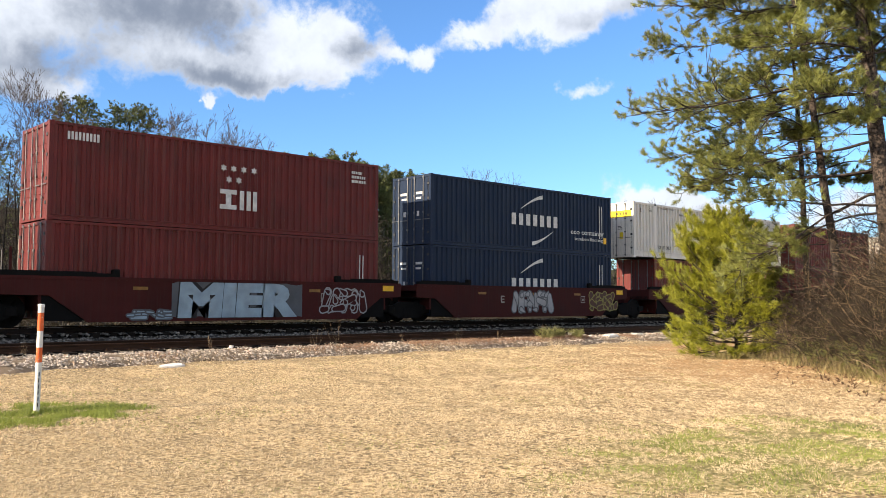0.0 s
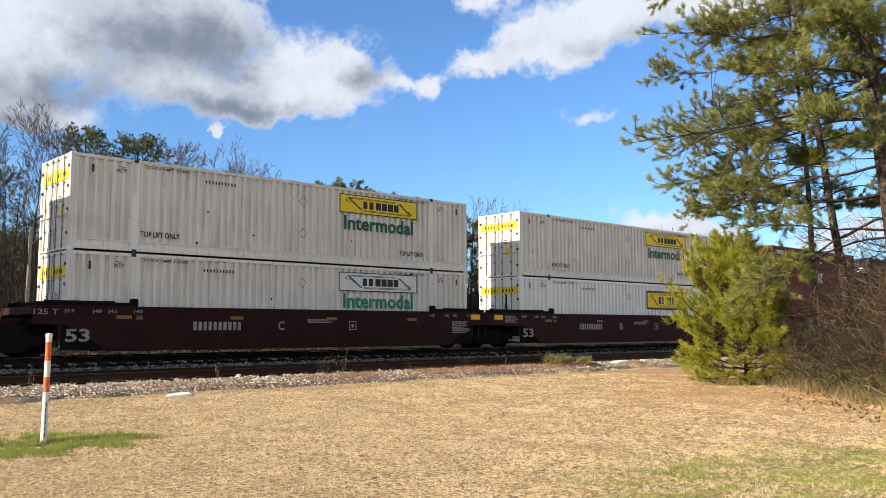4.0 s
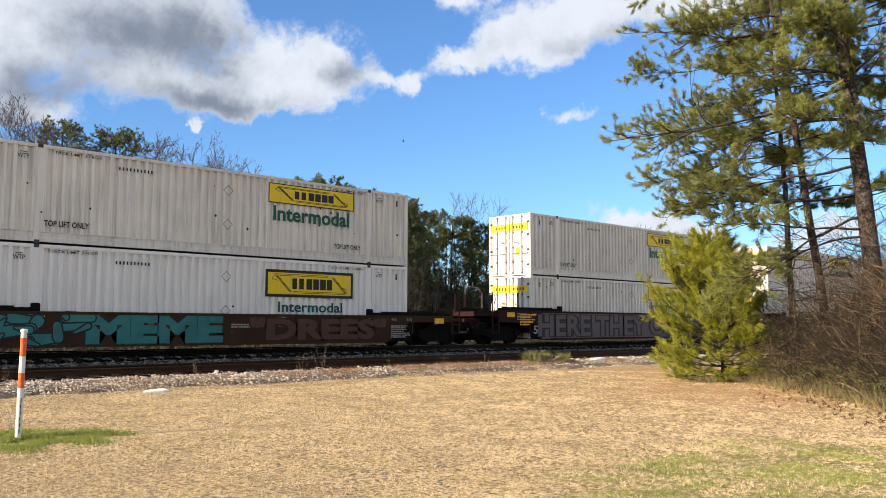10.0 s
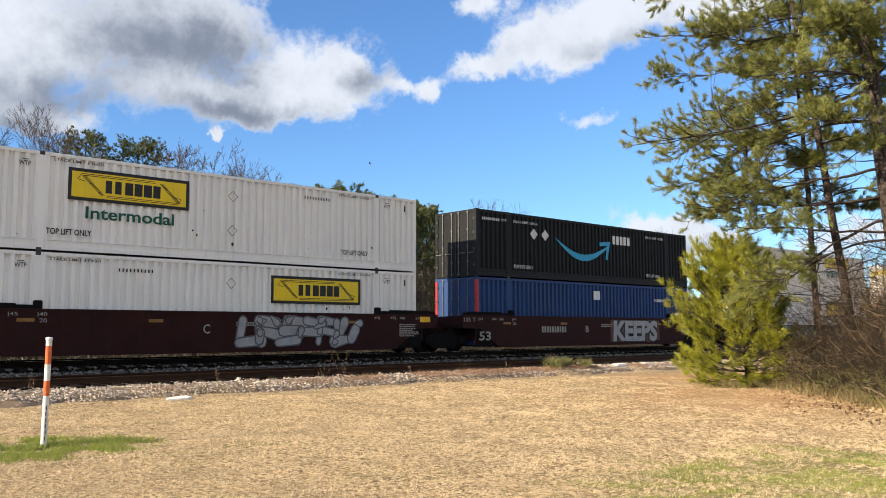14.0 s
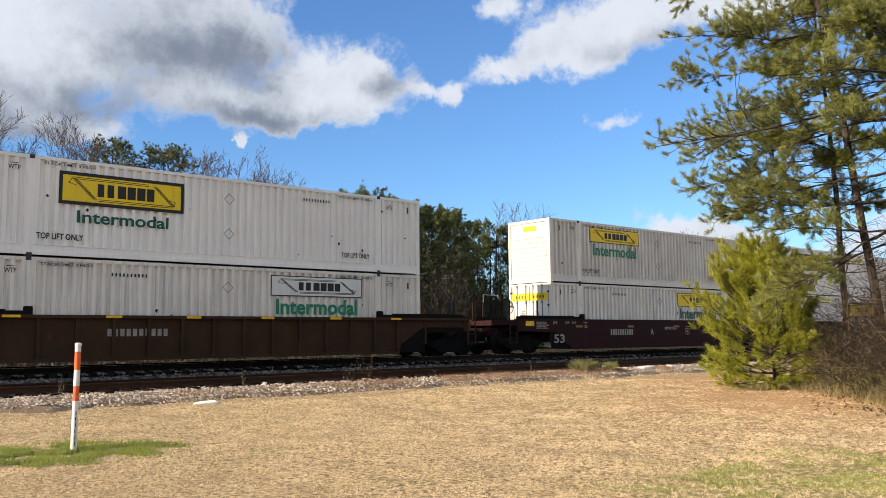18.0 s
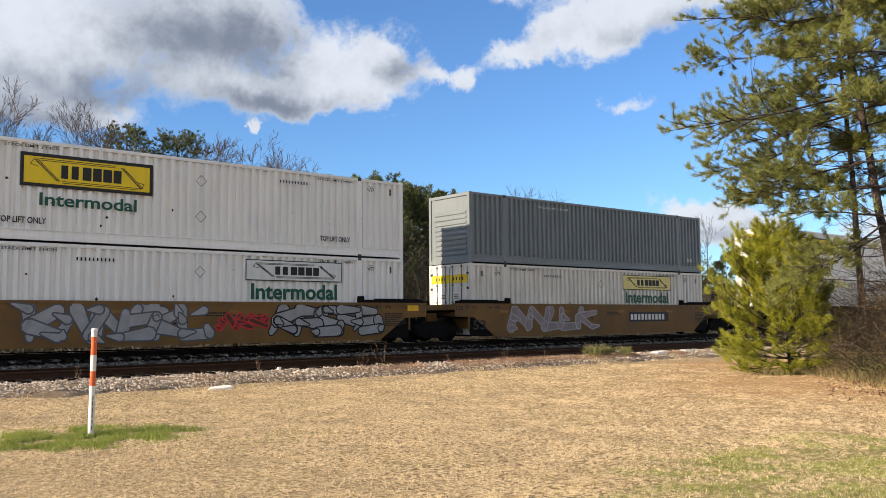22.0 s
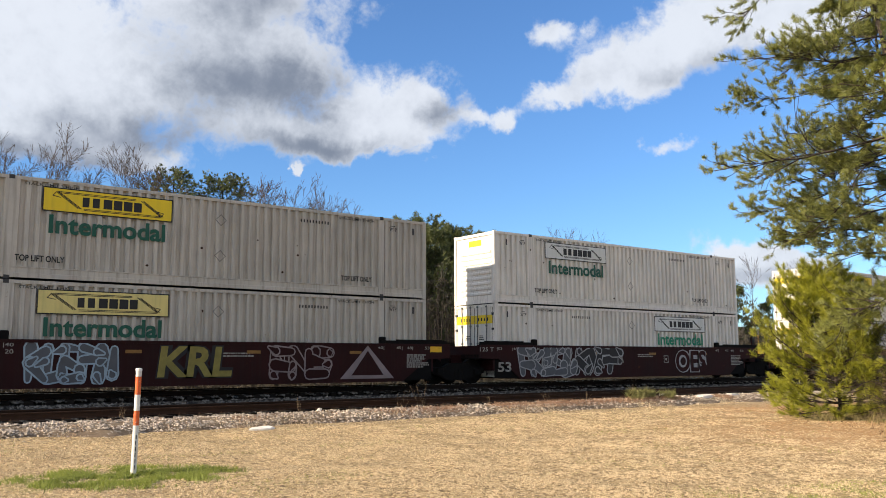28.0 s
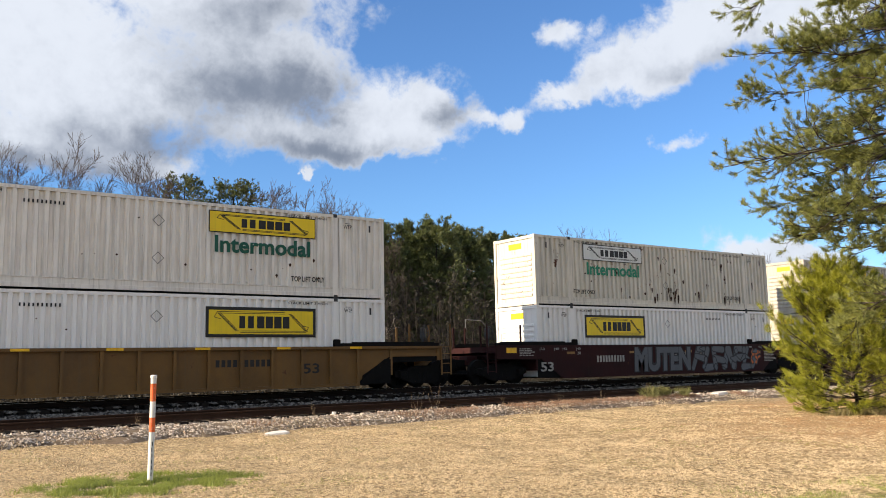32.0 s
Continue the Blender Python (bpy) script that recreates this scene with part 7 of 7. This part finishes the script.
def brush():
    """Dry brambles, briars and dead stalks along the wood's edge beside the lawn."""
    rnd, rs = random.Random(31), np.random.RandomState(31)
    def spot():
        u = rnd.random() ** 0.8
        bx, by = 24.2 + (15.6 - 24.2) * u, 12.2 + (3.8 - 12.2) * u
        k = rnd.uniform(0.0, 4.8)
        return bx + k * 0.75 + rnd.uniform(-0.25, 0.25), by - k * 0.62 + rnd.uniform(-0.25, 0.25), k
    pale, dark = [], []
    for i in range(2900):
        x, y, k = spot()
        h = (rnd.uniform(0.5, 1.6) + min(k, 2.6) * rnd.uniform(0.35, 1.25)) * (0.95 + 0.5 * noise.noise((x * 0.9, y * 0.9, 3)))
        p, d = Vector((x, y, -0.02)), Vector((rnd.uniform(-0.6, 0.6), rnd.uniform(-0.6, 0.6), 1)).normalized()
        n = 6
        r = rnd.uniform(0.005, 0.012)
        segs = pale if rnd.random() < 0.36 else dark
        curl = Vector((rnd.uniform(-1, 1), rnd.uniform(-1, 1), rnd.uniform(-0.8, 0.3))) * 0.36
        for s in range(n):
            q = p + d * (h * 1.15 / n)
            segs.append((tuple(p), tuple(q), r * (1 - 0.6 * s / n), r * (1 - 0.6 * (s + 1) / n)))
            for _ in range(2 if s > 0 else 0):
                e = (d + Vector((rnd.uniform(-1, 1), rnd.uniform(-1, 1), rnd.uniform(-0.6, 0.6))) * 1.3).normalized()
                w = q + e * rnd.uniform(0.15, 0.75)
                segs.append((tuple(q), tuple(w), r * 0.6, r * 0.35))
                e2 = (e + Vector((rnd.uniform(-1, 1), rnd.uniform(-1, 1), rnd.uniform(-0.3, 0.4))) * 0.7).normalized()
                segs.append((tuple(w), tuple(w + e2 * rnd.uniform(0.1, 0.35)), r * 0.38, r * 0.25))
            p, d = q, (d + curl * (s + 1) / n + Vector((rnd.uniform(-1, 1), rnd.uniform(-1, 1), rnd.uniform(-0.6, 0.6))) * 0.38).normalized()
    v, f = sticks(dark, 3)
    tagged(new("brush_twigs", raw_mesh("brush_twigs", v, f, M["darktwig"])), "tangle of dark brown briars beside the lawn", "brush", kind="stuff")
    v, f = sticks(pale, 3)
    tagged(new("pale_brush_twigs", raw_mesh("pale_brush_twigs", v, f, M["twig"])), "pale dry stems through the dark briars", "brush", kind="stuff")
    n = 15000
    pts = np.array([(lambda s: (s[0], s[1], rnd.uniform(0.05, 0.6 + 0.62 * s[2])))(spot()) for _ in range(n)])
    v, f = tufts(pts, rs.normal(0, 1, (n, 3)) + np.array([0, 0, 0.6]), 0.16, 5, 0.016, 1.0, rs)
    tagged(new("brush_leaves", raw_mesh("brush_leaves", v, f, M["brushleaf"])), "dull green and dead leaves in the brush", "brush", kind="stuff")
    n = 1800
    pts = np.array([(lambda s: (s[0] - 0.2, s[1] + 0.15, 0.0))(spot()) for _ in range(n)])
    v, f = tufts(pts, rs.normal(0, 0.25, (n, 3)) + np.array([0, 0, 1.0]), 0.55, 7, 0.006, 0.3, rs)
    tagged(new("dry_stalks", raw_mesh("dry_stalks", v, f, M["deadgrass"])), "dry grass stalks at the brush's foot", "grass", kind="stuff")
    n = 1500
    pts = np.array([(lambda s: (s[0] - rnd.uniform(0, 2.6) ** 1.3 * 0.7, s[1] + rnd.uniform(0, 2.0) * 0.6 - 0.2, 0.02))(spot()) for _ in range(n)])
    v, f = tufts(pts, rs.normal(0, 1, (n, 3)) + np.array([0, 0, 0.2]), 0.09, 5, 0.012, 1.2, rs)
    tagged(new("leaf_litter", raw_mesh("leaf_litter", v, f, M["litter"])), "dark fallen leaves and cones on the lawn's edge", "leaf litter", kind="stuff")
    # a few fallen grey sticks
    for k, (x, y, a) in enumerate(((20.9, 9.4, 40), (17.0, 6.0, 70))):
        g = Geo().path([(0, 0, 0.02), (0.5, 0.05, 0.35), (0.8, 0.12, 0.5), (0.95, 0.1, 0.52)], 0.008)
        ob = part("fallen_branch", g, M["twig"])
        ob.matrix_basis = pose(x, y, 0, 0, 0, a)
        tagged(ob, "dry dead branch leaning from the brush", "branch", "fallen branches")


brush()


def weed(x, y, z, h, seed, green):
    rnd, rs = random.Random(seed), np.random.RandomState(seed)
    t = root("weed", "green weed clump on the ballast" if green else "dry bare weed stalk on the ballast", "weed", "weeds along the ballast", m=pose(x, y, z - 0.02))
    segs, tips = [], []
    for i in range(7 if green else 4):
        grow((rnd.uniform(-0.1, 0.1), rnd.uniform(-0.06, 0.06), 0), (rnd.uniform(-0.4, 0.4), rnd.uniform(-0.4, 0.4), 1), h * rnd.uniform(0.35, 0.6), 0.009, 1, rnd, segs, tips, 3, 0.4, 0.2)
    v, f = sticks([(a, b, max(c * 0.6, 0.003), max(d * 0.6, 0.002)) for a, b, c, d in segs], 4)
    part("stalks", raw_mesh("stalks", v, f, M["twig"]), M["twig"], t)
    if green:
        n = 70
        P = np.stack([rs.normal(0, 0.20, n), rs.normal(0, 0.14, n), rs.uniform(0, h * 0.5, n)], 1)
        v, f = tufts(P, rs.normal(0, 0.5, (n, 3)) + np.array([0, 0, 1.0]), 0.26, 8, 0.007, 0.5, rs)
        part("leaves", raw_mesh("leaves", v, f, M["weed"]), M["weed"], t, "dull green leaves")


for k, (x, y, h, g) in enumerate(((15.3, 21.2, 0.95, 0), (14.6, 21.3, 0.6, 0), (24.6, 21.0, 0.55, 1), (25.4, 21.1, 0.5, 1), (26.2, 20.8, 0.35, 1), (20.6, 21.4, 0.5, 0), (18.0, 21.4, 0.35, 0), (11.3, 21.5, 0.5, 0), (22.4, 21.3, 0.45, 0), (25.0, 21.5, 0.8, 0), (6.6, 21.6, 0.45, 0), (9.0, 24.2, 0.4, 0))):
    weed(x, y, 0.27, h, 500 + k, g)


# ---- a small bird that glides past beyond the train ----
def soaring_bird():
    b = root("bird", "small dark bird gliding with spread wings", "bird")
    part("body", Geo().tube((-0.10, 0, 0), (0.01, 0, 0.006), 0.008, 0.026, 8).tube((0.01, 0, 0.006), (0.09, 0, 0.0), 0.026, 0.02, 8).tube((0.09, 0, 0), (0.13, 0, 0.006), 0.02, 0.008, 8), M["casting"], b)
    part("tail", Geo().prism([(-0.095, -0.013), (-0.095, 0.013), (-0.19, 0.04), (-0.19, -0.04)], "z", -0.003, 0.003), M["casting"], b)
    for s in (-1, 1):
        part("wing", Geo().prism([(0.065, s * 0.02), (0.075, s * 0.19), (0.012, s * 0.4), (-0.025, s * 0.39), (-0.03, s * 0.18), (-0.05, s * 0.02)], "z", 0.0, 0.008), M["casting"], b).rotation_euler = (s * 0.12, 0, 0)
    return b


BIRD = soaring_bird()


# ---- what moves ----
def motions():
    times = [i for i in range(33)]
    for ob, x, z in MOVERS:
        walk(ob, [(t, pose(x + train_s(t), TRACK_Y, RAIL_Z + z)) for t in times])
    walk(BIRD, [
        (0.0, pose(118.0, 25.2, 15.7, 12, 0, 138)), (3.0, pose(95.0, 46.2, 17.2, 12, 0, 139)), (5.5, pose(78.0, 60.2, 18.7, 12, 0, 139)),
        (6, pose(77.0, 61.6, 18.2, 12, 0, 130)), (7, pose(73.7, 65.3, 19.0, 12, 0, 135)), (8.5, pose(67.7, 70.9, 21.3, 12, 0, 138)),
        (9, pose(66.1, 72.2, 22.0, 12, 0, 141)), (10, pose(64.1, 73.8, 22.7, 12, 0, 139)), (11.5, pose(62.1, 75.7, 21.8, 12, 0, 137)),
        (13, pose(60.2, 77.4, 21.2, 12, 0, 138)), (13.5, pose(59.9, 77.7, 21.1, 12, 0, 135)), (17, pose(58.1, 79.5, 19.4, 12, 0, 139)),
        (18, pose(57.0, 80.2, 19.4, 12, 0, 146)), (19, pose(55.3, 81.4, 19.4, 12, 0, 146)), (23, pose(43.3, 89.4, 12.4, 12, 0, 148)),
        (32, pose(15.3, 106.4, 7.4, 12, 0, 149)),
    ])
    steps = [i / 15 for i in range(481)]
    first = {}
    for w in WHEELS:
        x = round(w.location.x, 2)
        if x not in first:
            first[x] = w
            walk(w, [(t, pose(x, 0, 0.483, 0, math.degrees((train_s(t) - train_s(0)) / 0.483), 0)) for t in steps])
        else:
            src = first[x].animation_data
            w.rotation_mode = "QUATERNION"
            w.animation_data_create()
            w.animation_data.action = src.action
            w.animation_data.action_slot = src.action_slot


motions()
